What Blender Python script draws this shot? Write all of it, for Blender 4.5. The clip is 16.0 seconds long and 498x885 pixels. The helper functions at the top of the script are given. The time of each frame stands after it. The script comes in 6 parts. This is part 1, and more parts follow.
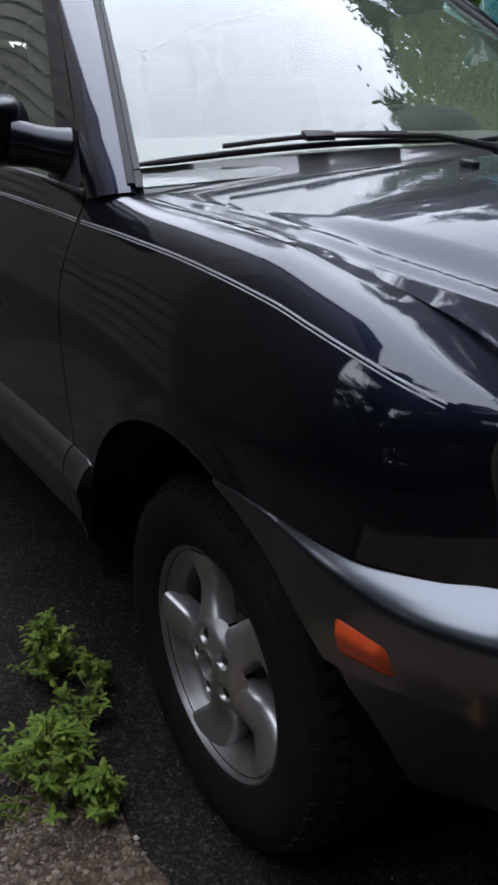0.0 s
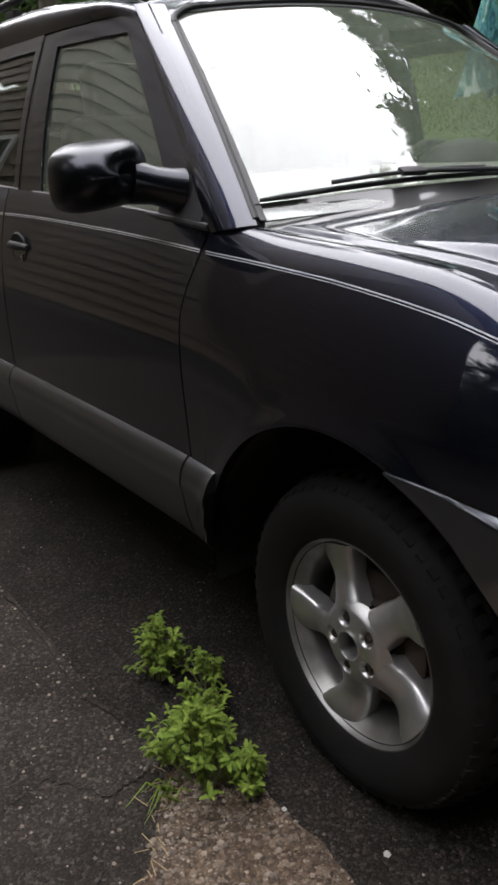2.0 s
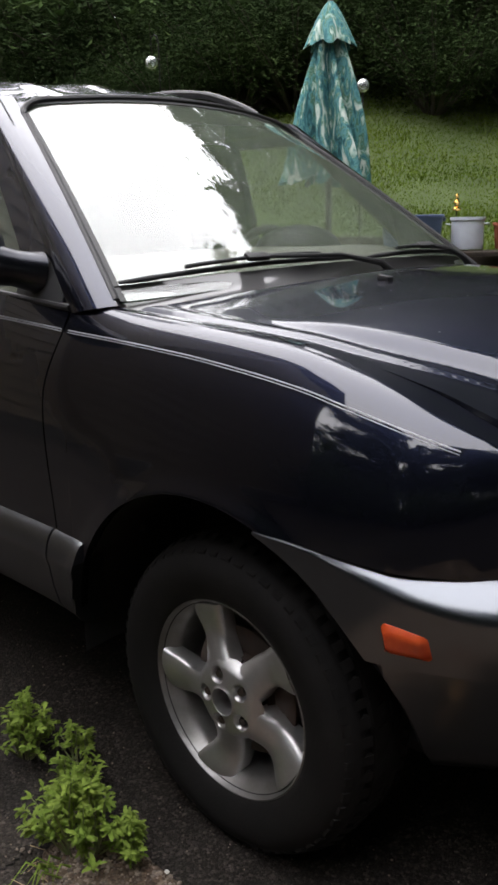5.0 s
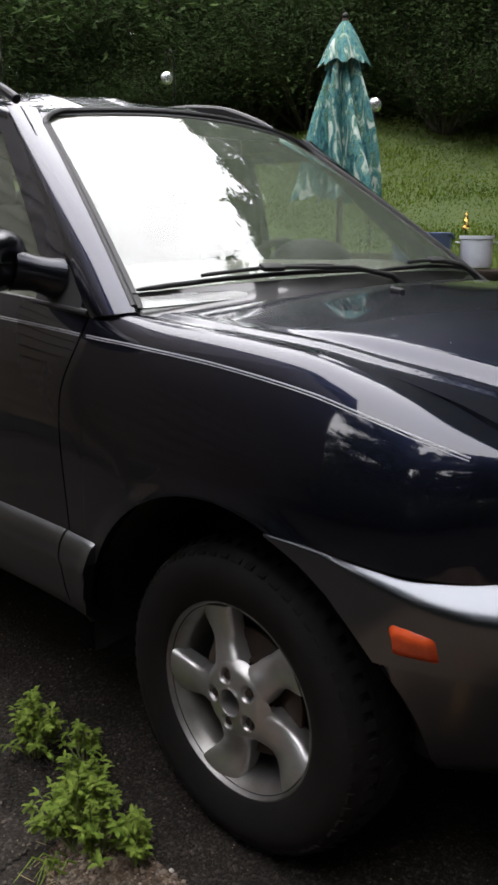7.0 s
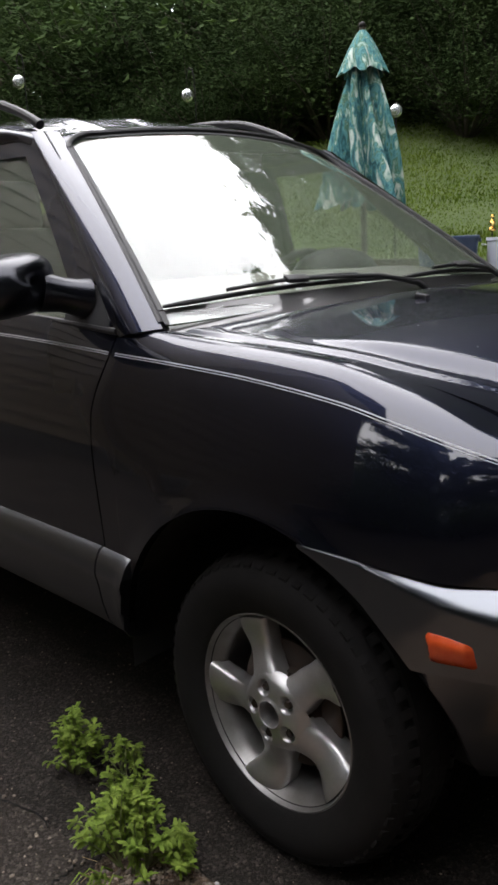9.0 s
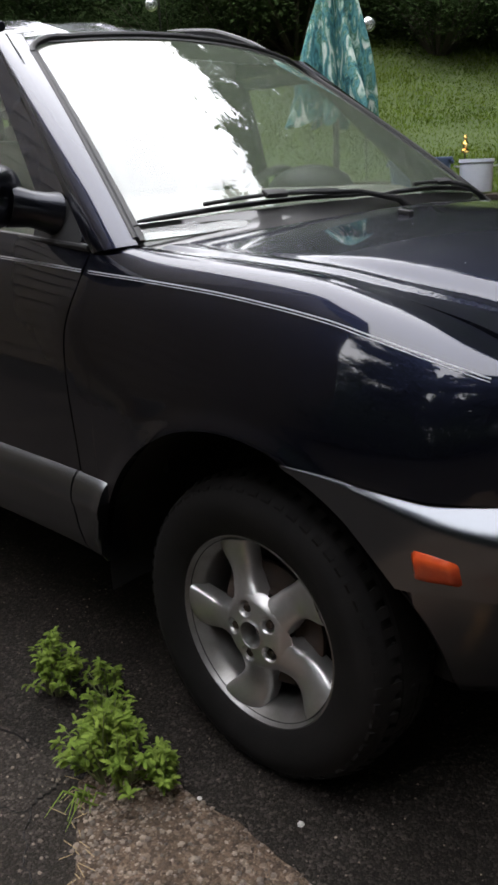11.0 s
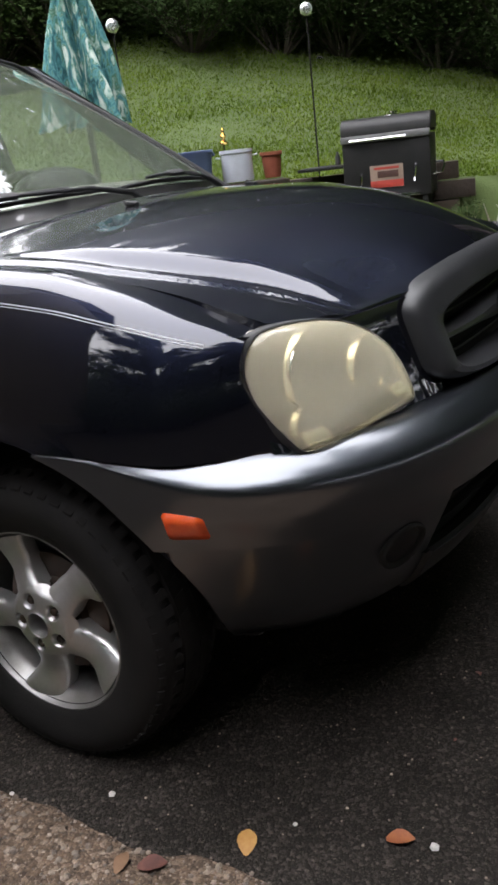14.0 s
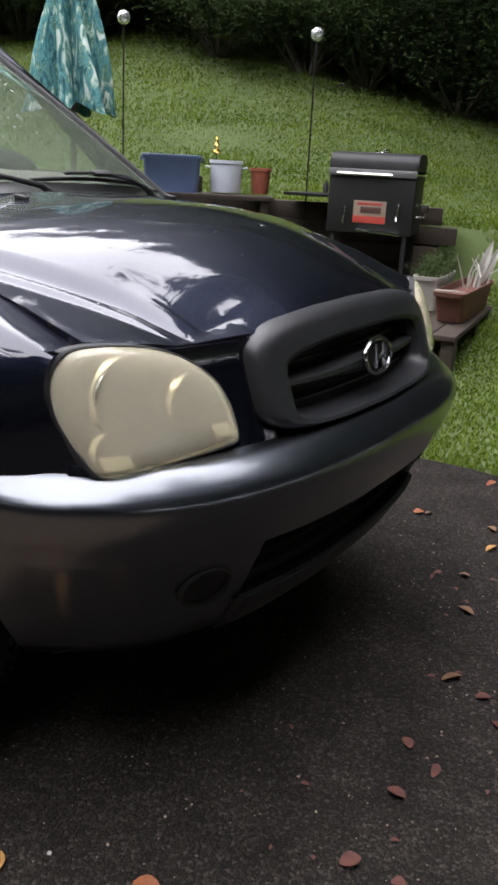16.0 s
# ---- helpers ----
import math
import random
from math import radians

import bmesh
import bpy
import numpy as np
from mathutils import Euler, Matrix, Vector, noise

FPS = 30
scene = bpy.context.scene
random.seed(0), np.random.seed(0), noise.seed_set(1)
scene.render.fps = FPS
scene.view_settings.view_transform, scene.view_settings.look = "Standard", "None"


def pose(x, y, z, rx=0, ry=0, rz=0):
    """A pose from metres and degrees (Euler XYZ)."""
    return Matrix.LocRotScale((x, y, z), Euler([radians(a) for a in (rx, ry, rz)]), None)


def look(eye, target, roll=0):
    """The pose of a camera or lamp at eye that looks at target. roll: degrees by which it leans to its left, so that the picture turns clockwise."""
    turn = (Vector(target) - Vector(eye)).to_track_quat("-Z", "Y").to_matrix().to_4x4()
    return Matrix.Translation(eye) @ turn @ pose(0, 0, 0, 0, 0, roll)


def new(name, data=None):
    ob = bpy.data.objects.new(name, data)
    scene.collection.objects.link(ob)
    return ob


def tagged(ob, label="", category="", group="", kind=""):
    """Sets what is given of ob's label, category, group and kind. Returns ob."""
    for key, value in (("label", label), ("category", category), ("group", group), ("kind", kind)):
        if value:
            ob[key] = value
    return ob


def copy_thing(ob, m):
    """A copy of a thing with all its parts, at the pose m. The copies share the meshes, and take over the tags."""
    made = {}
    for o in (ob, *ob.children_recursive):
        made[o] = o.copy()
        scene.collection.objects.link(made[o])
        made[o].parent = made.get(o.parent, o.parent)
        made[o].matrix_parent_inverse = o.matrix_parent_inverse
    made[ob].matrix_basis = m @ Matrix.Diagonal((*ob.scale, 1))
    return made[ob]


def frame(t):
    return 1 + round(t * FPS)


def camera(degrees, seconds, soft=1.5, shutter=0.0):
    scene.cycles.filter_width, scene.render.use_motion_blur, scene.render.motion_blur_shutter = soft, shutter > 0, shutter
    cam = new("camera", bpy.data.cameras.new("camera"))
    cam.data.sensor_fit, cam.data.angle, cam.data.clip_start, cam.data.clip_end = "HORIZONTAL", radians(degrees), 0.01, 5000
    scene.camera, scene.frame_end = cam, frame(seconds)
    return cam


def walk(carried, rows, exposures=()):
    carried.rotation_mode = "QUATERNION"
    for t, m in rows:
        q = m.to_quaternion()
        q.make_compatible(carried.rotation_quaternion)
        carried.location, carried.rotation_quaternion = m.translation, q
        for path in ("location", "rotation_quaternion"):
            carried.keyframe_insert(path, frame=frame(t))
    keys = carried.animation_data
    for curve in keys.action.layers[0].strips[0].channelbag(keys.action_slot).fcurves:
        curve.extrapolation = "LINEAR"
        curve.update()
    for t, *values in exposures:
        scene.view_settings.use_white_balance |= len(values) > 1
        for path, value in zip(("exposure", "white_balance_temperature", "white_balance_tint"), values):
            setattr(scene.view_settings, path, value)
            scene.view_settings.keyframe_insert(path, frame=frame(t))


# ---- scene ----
cam = camera(32.9, 16.0, 3.0)
PATH = [
    (0, (1.155, -0.584, 1.269), (-0.452, 0.372, 0.56), -1.0),
    (0.5, (1.201, -0.755, 1.305), (-0.389, 0.256, 0.633), -0.6),
    (1, (1.131, -0.966, 1.287), (-0.449, 0.089, 0.661), -3.5),
    (1.5, (1.127, -0.979, 1.302), (-0.432, 0.098, 0.662), -1.1),
    (2, (1.12, -0.971, 1.304), (-0.447, 0.083, 0.645), -2.1),
    (2.5, (1.032, -1.041, 1.309), (-0.475, 0.111, 0.675), -2.7),
    (3, (1.014, -1.083, 1.308), (-0.373, 0.199, 0.651), -0.9),
    (3.5, (1.12, -1.07, 1.303), (-0.247, 0.248, 0.674), -1.6),
    (4, (1.158, -1.072, 1.322), (-0.215, 0.262, 0.742), -2.5),
    (4.5, (1.143, -1.094, 1.326), (-0.237, 0.254, 0.798), -1.6),
    (4.7, (1.15, -1.081, 1.333), (-0.203, 0.296, 0.811), -1.3),
    (7, (1.171, -1.124, 1.322), (-0.192, 0.259, 0.844), 0.1),
    (7.5, (1.188, -1.118, 1.331), (-0.181, 0.266, 0.872), -1.4),
    (8, (1.197, -1.139, 1.337), (-0.209, 0.218, 0.913), -2.6),
    (8.2, (1.19, -1.135, 1.335), (-0.238, 0.202, 0.92), -2.6),
    (10.3, (1.174, -1.121, 1.308), (-0.208, 0.212, 0.749), -2.0),
    (10.5, (1.152, -1.13, 1.304), (-0.228, 0.197, 0.726), -1.6),
    (11, (1.137, -1.127, 1.3), (-0.201, 0.227, 0.685), -2.1),
    (11.5, (1.163, -1.097, 1.293), (-0.082, 0.327, 0.645), -3.5),
    (12, (1.204, -1.079, 1.284), (0.009, 0.374, 0.604), -4.4),
    (12.5, (1.222, -1.079, 1.291), (0.055, 0.399, 0.62), -4.4),
    (13, (1.27, -1.042, 1.275), (0.188, 0.514, 0.637), -3.1),
    (13.5, (1.284, -1.063, 1.271), (0.26, 0.516, 0.595), -2.6),
    (14, (1.321, -1.123, 1.277), (0.309, 0.478, 0.633), -6.8),
    (14.5, (1.353, -1.17, 1.281), (0.434, 0.471, 0.599), -1.6),
    (15, (1.506, -1.064, 1.274), (0.469, 0.501, 0.584), 1.7),
    (15.5, (1.597, -0.985, 1.288), (0.567, 0.583, 0.596), 0.2),
    (16, (1.57, -0.92, 1.297), (0.59, 0.707, 0.672), 3.1),
]
exposures = [(0.0, 0.72, 6100, 12), (0.6, 1.3, 6300, 11), (1.5, 1.32, 6800, 13), (8.2, 1.34, 6900, 14), (10.5, 1.36, 6800, 13), (12.5, 1.6, 6700, 12), (14.5, 1.82, 6800, 14), (16.0, 1.75, 6700, 15)]
walk(cam, [(t, look(eye, target, roll)) for t, eye, target, roll in PATH], exposures)

# ---- world and sun: an overcast evening sky ----
world = bpy.data.worlds.new("overcast_sky")
scene.world = world
world.use_nodes = True
wn = world.node_tree.nodes
wl = world.node_tree.links
sky = wn.new("ShaderNodeTexSky")
sky.sky_type = 'NISHITA'
sky.sun_disc = False
sky.sun_elevation = radians(62)
sky.sun_rotation = radians(-90)
sky.air_density = 1.6
sky.dust_density = 2.0
sky.ozone_density = 1.0
grey_sky = wn.new("ShaderNodeHueSaturation")
grey_sky.inputs["Saturation"].default_value = 0.22
wl.new(sky.outputs["Color"], grey_sky.inputs["Color"])
cloud = wn.new("ShaderNodeMix")
cloud.data_type = 'RGBA'
cloud.inputs[0].default_value = 0.92
cloud.inputs[7].default_value = (12.4, 13.1, 14.4, 1)
wl.new(grey_sky.outputs["Color"], cloud.inputs[6])
bg = wn["Background"]
bg.inputs["Strength"].default_value = 0.15
wl.new(cloud.outputs[2], bg.inputs["Color"])

sun_data = bpy.data.lights.new("sun", 'SUN')
sun_data.energy = 0.7
sun_data.angle = radians(120)
sun_data.color = (1.0, 0.97, 0.92)
sun_ob = new("sun", sun_data)
sun_ob.matrix_world = look((0, 0, 30), (5.0, 3.0, 20.0))


# ---- materials ----
def mat(name, color=(0.5, 0.5, 0.5), rough=0.5, metal=0.0, coat=0.0, coat_rough=0.03, spec=0.5,
        color2=None, scale=40.0, detail=4.0, bump=0.0, bump_scale=None, fine=None, rough2=None,
        transmission=0.0, ior=1.5, emit=None, emit_power=0.0, sheen=0.0, pieces=0.0, translucent=0.0):
    """A principled material with noise at two scales in colour, roughness and relief."""
    m = bpy.data.materials.new(name)
    m.use_nodes = True
    nt = m.node_tree
    n, l = nt.nodes, nt.links
    b = n["Principled BSDF"]
    b.inputs["Base Color"].default_value = (*color, 1)
    b.inputs["Roughness"].default_value = rough
    b.inputs["Metallic"].default_value = metal
    b.inputs["Coat Weight"].default_value = coat
    b.inputs["Coat Roughness"].default_value = coat_rough
    b.inputs["Specular IOR Level"].default_value = spec
    b.inputs["IOR"].default_value = ior
    b.inputs["Transmission Weight"].default_value = transmission
    b.inputs["Sheen Weight"].default_value = sheen
    if emit:
        b.inputs["Emission Color"].default_value = (*emit, 1)
        b.inputs["Emission Strength"].default_value = emit_power
    tc = n.new("ShaderNodeTexCoord")

    def noise_node(s, d=detail):
        t = n.new("ShaderNodeTexNoise")
        t.inputs["Scale"].default_value = s
        t.inputs["Detail"].default_value = d
        l.new(tc.outputs["Object"], t.inputs["Vector"])
        return t

    big = noise_node(scale)
    small = noise_node(fine or scale * 9)
    if color2:
        ramp = n.new("ShaderNodeMapRange")
        ramp.inputs[1].default_value, ramp.inputs[2].default_value = 0.32, 0.68
        l.new(big.outputs["Fac"], ramp.inputs[0])
        mixf = n.new("ShaderNodeMath")
        mixf.operation = 'MULTIPLY_ADD'
        l.new(small.outputs["Fac"], mixf.inputs[0])
        mixf.inputs[1].default_value = 0.5
        half = n.new("ShaderNodeMath")
        half.operation = 'MULTIPLY_ADD'
        l.new(ramp.outputs[0], half.inputs[0])
        half.inputs[1].default_value, half.inputs[2].default_value = 0.75, -0.12
        l.new(half.outputs[0], mixf.inputs[2])
        mx = n.new("ShaderNodeMix")
        mx.data_type = 'RGBA'
        mx.inputs[6].default_value, mx.inputs[7].default_value = (*color, 1), (*color2, 1)
        l.new(mixf.outputs[0], mx.inputs[0])
        out = mx.outputs[2]
        if pieces:
            info = n.new("ShaderNodeObjectInfo")
            geo = n.new("ShaderNodeNewGeometry")
            add = n.new("ShaderNodeMath")
            add.operation = 'ADD'
            l.new(info.outputs["Random"], add.inputs[0])
            l.new(geo.outputs["Random Per Island"], add.inputs[1])
            fr = n.new("ShaderNodeMath")
            fr.operation = 'FRACT'
            l.new(add.outputs[0], fr.inputs[0])
            vr = n.new("ShaderNodeMapRange")
            vr.inputs[3].default_value, vr.inputs[4].default_value = 1 - pieces, 1 + pieces
            l.new(fr.outputs[0], vr.inputs[0])
            hsv = n.new("ShaderNodeHueSaturation")
            l.new(out, hsv.inputs["Color"])
            l.new(vr.outputs[0], hsv.inputs["Value"])
            out = hsv.outputs["Color"]
        l.new(out, b.inputs["Base Color"])
        if translucent:
            tr = n.new("ShaderNodeBsdfTranslucent")
            l.new(out, tr.inputs["Color"])
            ms = n.new("ShaderNodeMixShader")
            ms.inputs[0].default_value = translucent
            l.new(b.outputs[0], ms.inputs[1])
            l.new(tr.outputs[0], ms.inputs[2])
            l.new(ms.outputs[0], n["Material Output"].inputs["Surface"])
    if rough2 is not None:
        rr = n.new("ShaderNodeMapRange")
        rr.inputs[1].default_value, rr.inputs[2].default_value = 0.35, 0.65
        rr.inputs[3].default_value, rr.inputs[4].default_value = rough, rough2
        l.new(big.outputs["Fac"], rr.inputs[0])
        l.new(rr.outputs[0], b.inputs["Roughness"])
    if bump:
        bp = n.new("ShaderNodeBump")
        bp.inputs["Strength"].default_value = bump
        bp.inputs["Distance"].default_value = 0.01
        src = noise_node(bump_scale, 5) if bump_scale else small
        l.new(src.outputs["Fac"], bp.inputs["Height"])
        l.new(bp.outputs[0], b.inputs["Normal"])
        if coat:
            l.new(bp.outputs[0], b.inputs["Coat Normal"])
    return m


PAINT = mat("navy_paint", (0.0058, 0.0076, 0.0178), 0.42, 0.96, coat=1.0, coat_rough=0.04, spec=0.05, color2=(0.0074, 0.0094, 0.0218), scale=6, fine=900,
            bump=0.003, bump_scale=40)
PAINT.node_tree.nodes["Principled BSDF"].inputs["Coat IOR"].default_value = 1.62
# a thin haze of road dust on the paint
pn, pl = PAINT.node_tree.nodes, PAINT.node_tree.links
haze = pn.new("ShaderNodeBsdfDiffuse")
haze.inputs["Color"].default_value = (0.50, 0.47, 0.46, 1)
pmix = pn.new("ShaderNodeMixShader")
pmix.inputs[0].default_value = 0.003
pl.new(pn["Principled BSDF"].outputs[0], pmix.inputs[1])
pl.new(haze.outputs[0], pmix.inputs[2])
pl.new(pmix.outputs[0], pn["Material Output"].inputs["Surface"])
CLAD = mat("grey_cladding", (0.068, 0.077, 0.092), 0.30, 0.95, coat=1.0, coat_rough=0.17, color2=(0.079, 0.088, 0.103), scale=5, fine=500, bump=0.012)
CLAD.node_tree.nodes["Principled BSDF"].inputs["Coat IOR"].default_value = 1.75
MIRRORCAP = mat("mirror_shell", (0.006, 0.007, 0.013), 0.32, 0.9, coat=0.7, coat_rough=0.22, color2=(0.009, 0.010, 0.017), scale=9, bump=0.01)
COWLP = mat("wet_black_plastic", (0.012, 0.012, 0.013), 0.3, coat=1.0, coat_rough=0.05, color2=(0.020, 0.019, 0.019), scale=12, bump=0.008, bump_scale=120)
BLACKP = mat("black_plastic", (0.012, 0.012, 0.013), 0.55, color2=(0.022, 0.022, 0.023), scale=12, bump=0.05, bump_scale=400)
GRILLEP = mat("charcoal_plastic", (0.011, 0.0115, 0.013), 0.42, color2=(0.017, 0.0175, 0.019), scale=8, bump=0.04, bump_scale=500)
RUBBER = mat("tyre_rubber", (0.0065, 0.0062, 0.0062), 0.72, spec=0.18, color2=(0.012, 0.011, 0.0105), scale=14, bump=0.10, bump_scale=120)
DARK = mat("underside_black", (0.006, 0.006, 0.006), 0.9, color2=(0.01, 0.01, 0.01), scale=6)
ALLOY = mat("alloy_silver", (0.56, 0.555, 0.55), 0.36, 0.90, color2=(0.44, 0.435, 0.43), scale=14, rough2=0.46, bump=0.02, bump_scale=300)
BADGE = mat("dull_chrome", (0.42, 0.42, 0.43), 0.2, 1.0, color2=(0.32, 0.32, 0.33), scale=30)
RIMLIP = mat("dull_rim", (0.30, 0.295, 0.29), 0.42, 0.9, color2=(0.20, 0.195, 0.19), scale=14, rough2=0.5)
CHROME = mat("chrome", (0.75, 0.75, 0.76), 0.10, 1.0, color2=(0.65, 0.65, 0.66), scale=20)
STEEL = mat("brake_steel", (0.05, 0.045, 0.042), 0.5, 0.6, color2=(0.07, 0.045, 0.032), scale=30)
# the rim barrel's grey, darker than the spokes' alloy
BARRELGREY = mat("barrel_grey", (0.30, 0.295, 0.285), 0.42, 0.8, color2=(0.20, 0.19, 0.18), scale=20)
STRIPE = mat("silver_pinstripe", (0.42, 0.42, 0.44), 0.35, color2=(0.34, 0.34, 0.36), scale=60)
GLASS = mat("tinted_glass", (0.93, 0.97, 0.94), 0.0, transmission=1.0, ior=1.68)
# a thin film of dust on the glass, green-tinted to imitate reflected greenery
gn, gl_ = GLASS.node_tree.nodes, GLASS.node_tree.links
film = gn.new("ShaderNodeBsdfDiffuse")
film.inputs["Color"].default_value = (0.50, 0.58, 0.46, 1)
gmix = gn.new("ShaderNodeMixShader")
gmix.inputs[0].default_value = 0.05
gl_.new(gn["Principled BSDF"].outputs[0], gmix.inputs[1])
gl_.new(film.outputs[0], gmix.inputs[2])
gl_.new(gmix.outputs[0], gn["Material Output"].inputs["Surface"])
DARKGLASS = mat("privacy_glass", (0.22, 0.24, 0.23), 0.0, transmission=1.0, ior=1.5)
LENS = mat("yellowed_lens", (1.0, 0.95, 0.76), 0.15, coat=0.3, coat_rough=0.06, color2=(0.95, 0.88, 0.68), scale=9, fine=30,
           transmission=0.80, ior=1.35)
REFLECTOR = mat("lamp_reflector", (0.97, 0.95, 0.86), 0.26, 1.0, color2=(0.90, 0.87, 0.75), scale=16, rough2=0.24)
LAMPBODY = mat("lamp_housing", (0.95, 0.91, 0.77), 0.25, 0.25, color2=(0.66, 0.61, 0.47), scale=11, fine=34, rough2=0.4)
AMBER = mat("amber_lens", (0.75, 0.075, 0.018), 0.25, coat=0.3, color2=(0.85, 0.12, 0.025), scale=60, fine=300, transmission=0.25)
REDLENS = mat("red_lens", (0.5, 0.02, 0.02), 0.15, coat=1.0, color2=(0.4, 0.015, 0.015), scale=50)
CLOTH = mat("grey_seat_cloth", (0.085, 0.085, 0.08), 0.9, color2=(0.12, 0.117, 0.11), scale=30, sheen=0.2, bump=0.1, bump_scale=600)
DASH = mat("dash_plastic", (0.24, 0.24, 0.21), 0.7, color2=(0.29, 0.285, 0.25), scale=18, bump=0.08, bump_scale=500)


def stony(name, dark, light, scale, share, rough=0.85, bump=0.6, tint=None, big=2.0):
    """Bound stone grains: cells of their own shade, a share of them pale, with relief and broad stains."""
    m = bpy.data.materials.new(name)
    m.use_nodes = True
    n, l = m.node_tree.nodes, m.node_tree.links
    b = n["Principled BSDF"]
    b.inputs["Roughness"].default_value = rough
    b.inputs["Specular IOR Level"].default_value = 0.1
    tc = n.new("ShaderNodeTexCoord")
    height, cols = None, None
    for k, (sc, sh) in enumerate(((scale, share), (scale * 2.7, share * 0.8))):
        v = n.new("ShaderNodeTexVoronoi")
        v.inputs["Scale"].default_value = sc
        l.new(tc.outputs["Object"], v.inputs["Vector"])
        sep = n.new("ShaderNodeSeparateColor")
        l.new(v.outputs["Color"], sep.inputs[0])
        r = n.new("ShaderNodeValToRGB")
        e = r.color_ramp.elements
        e[0].position, e[0].color = 0.0, (*dark, 1)
        e[1].position, e[1].color = 1.0, (*light, 1)
        a = e.new(max(0.02, 1 - sh * 2.2))
        a.color = (*[d * 1.35 for d in dark], 1)
        c = e.new(1 - sh * 0.5)
        c.color = (*[(d + q) * 0.5 for d, q in zip(dark, tint or light)], 1)
        l.new(sep.outputs[k], r.inputs[0])
        inv = n.new("ShaderNodeMath")
        inv.operation = 'SUBTRACT'
        inv.inputs[0].default_value = 1.0
        l.new(v.outputs["Distance"], inv.inputs[1])
        if cols is None:
            cols, height = r.outputs[0], inv.outputs[0]
        else:
            mx = n.new("ShaderNodeMix")
            mx.data_type = 'RGBA'
            mx.inputs[0].default_value = 0.45
            l.new(cols, mx.inputs[6])
            l.new(r.outputs[0], mx.inputs[7])
            cols = mx.outputs[2]
            ad = n.new("ShaderNodeMath")
            ad.operation = 'MULTIPLY_ADD'
            l.new(inv.outputs[0], ad.inputs[0])
            ad.inputs[1].default_value = 0.4
            l.new(height, ad.inputs[2])
            height = ad.outputs[0]
    st = n.new("ShaderNodeTexNoise")
    st.inputs["Scale"].default_value, st.inputs["Detail"].default_value = big, 6
    l.new(tc.outputs["Object"], st.inputs["Vector"])
    mr = n.new("ShaderNodeMapRange")
    mr.inputs[1].default_value, mr.inputs[2].default_value, mr.inputs[3].default_value, mr.inputs[4].default_value = 0.3, 0.7, 0.7, 1.3
    l.new(st.outputs["Fac"], mr.inputs[0])
    hs = n.new("ShaderNodeHueSaturation")
    l.new(cols, hs.inputs["Color"])
    l.new(mr.outputs[0], hs.inputs["Value"])
    l.new(hs.outputs[0], b.inputs["Base Color"])
    bp = n.new("ShaderNodeBump")
    bp.inputs["Strength"].default_value, bp.inputs["Distance"].default_value = bump, 0.004
    l.new(height, bp.inputs["Height"])
    l.new(bp.outputs[0], b.inputs["Normal"])
    return m


# ---- mesh helpers ----
def table(xs, ys):
    """A smooth curve through a few points."""
    xs, ys = np.array(xs, float), np.array(ys, float)
    d = np.diff(ys) / np.diff(xs)
    m = np.r_[d[0], np.where(d[:-1] * d[1:] > 0, 2 * d[:-1] * d[1:] / (d[:-1] + d[1:] + 1e-12), 0), d[-1]]

    def at(x):
        x = np.clip(x, xs[0], xs[-1])
        i = np.clip(np.searchsorted(xs, x) - 1, 0, len(d) - 1)
        h = xs[i + 1] - xs[i]
        t = (x - xs[i]) / h
        return ((2 * t ** 3 - 3 * t ** 2 + 1) * ys[i] + (t ** 3 - 2 * t ** 2 + t) * h * m[i]
                + (-2 * t ** 3 + 3 * t ** 2) * ys[i + 1] + (t ** 3 - t ** 2) * h * m[i + 1])
    return at


def ease(t):
    t = np.clip(t, 0, 1)
    return t * t * (3 - 2 * t)


def thing(name, label, category, group="", kind="", at=(0, 0, 0)):
    ob = new(name)
    ob.empty_display_size = 0.1
    ob.location = at
    return tagged(ob, label, category, group, kind)


def part(name, geo, material, parent=None, label="", sharp=35, kind=""):
    """Links geo, a bmesh or (vertices, faces), as one mesh object under a thing or a part."""
    me = bpy.data.meshes.new(name)
    if isinstance(geo, bmesh.types.BMesh):
        geo.to_mesh(me)
        geo.free()
    else:
        me.from_pydata([tuple(map(float, v)) for v in geo[0]], [], [tuple(map(int, f)) for f in geo[1]])
    me.materials.append(material)
    me.polygons.foreach_set("use_smooth", [True] * len(me.polygons))
    if sharp < 180:
        me.set_sharp_from_angle(angle=radians(sharp))
    me.update()
    ob = new(name, me)
    if parent:
        ob.parent = parent
        top = parent
        off = Vector((0, 0, 0))
        while top:
            off += top.location + top.matrix_parent_inverse.translation
            top = top.parent
        ob.matrix_parent_inverse = Matrix.Translation(-off)
    return tagged(ob, label, kind=kind)


def join(*geos):
    vs, fs = [], []
    for v, f in geos:
        k = len(vs)
        vs += [tuple(p) for p in v]
        fs += [tuple(i + k for i in q) for q in f]
    return vs, fs


def moved(geo, m):
    return [tuple(m @ Vector(v)) for v in geo[0]], geo[1]


def mirrored(geo):
    """The same on the car's other side."""
    return [(v[0], 2 * CY - v[1], v[2]) for v in geo[0]], [tuple(reversed(f)) for f in geo[1]]


def grid(P, close_u=False, close_v=False):
    P = np.asarray(P, float)
    nu, nv = P.shape[:2]
    fs = []
    for i in range(nu if close_u else nu - 1):
        for j in range(nv if close_v else nv - 1):
            i2, j2 = (i + 1) % nu, (j + 1) % nv
            fs.append((i * nv + j, i2 * nv + j, i2 * nv + j2, i * nv + j2))
    return [tuple(p) for p in P.reshape(-1, 3)], fs


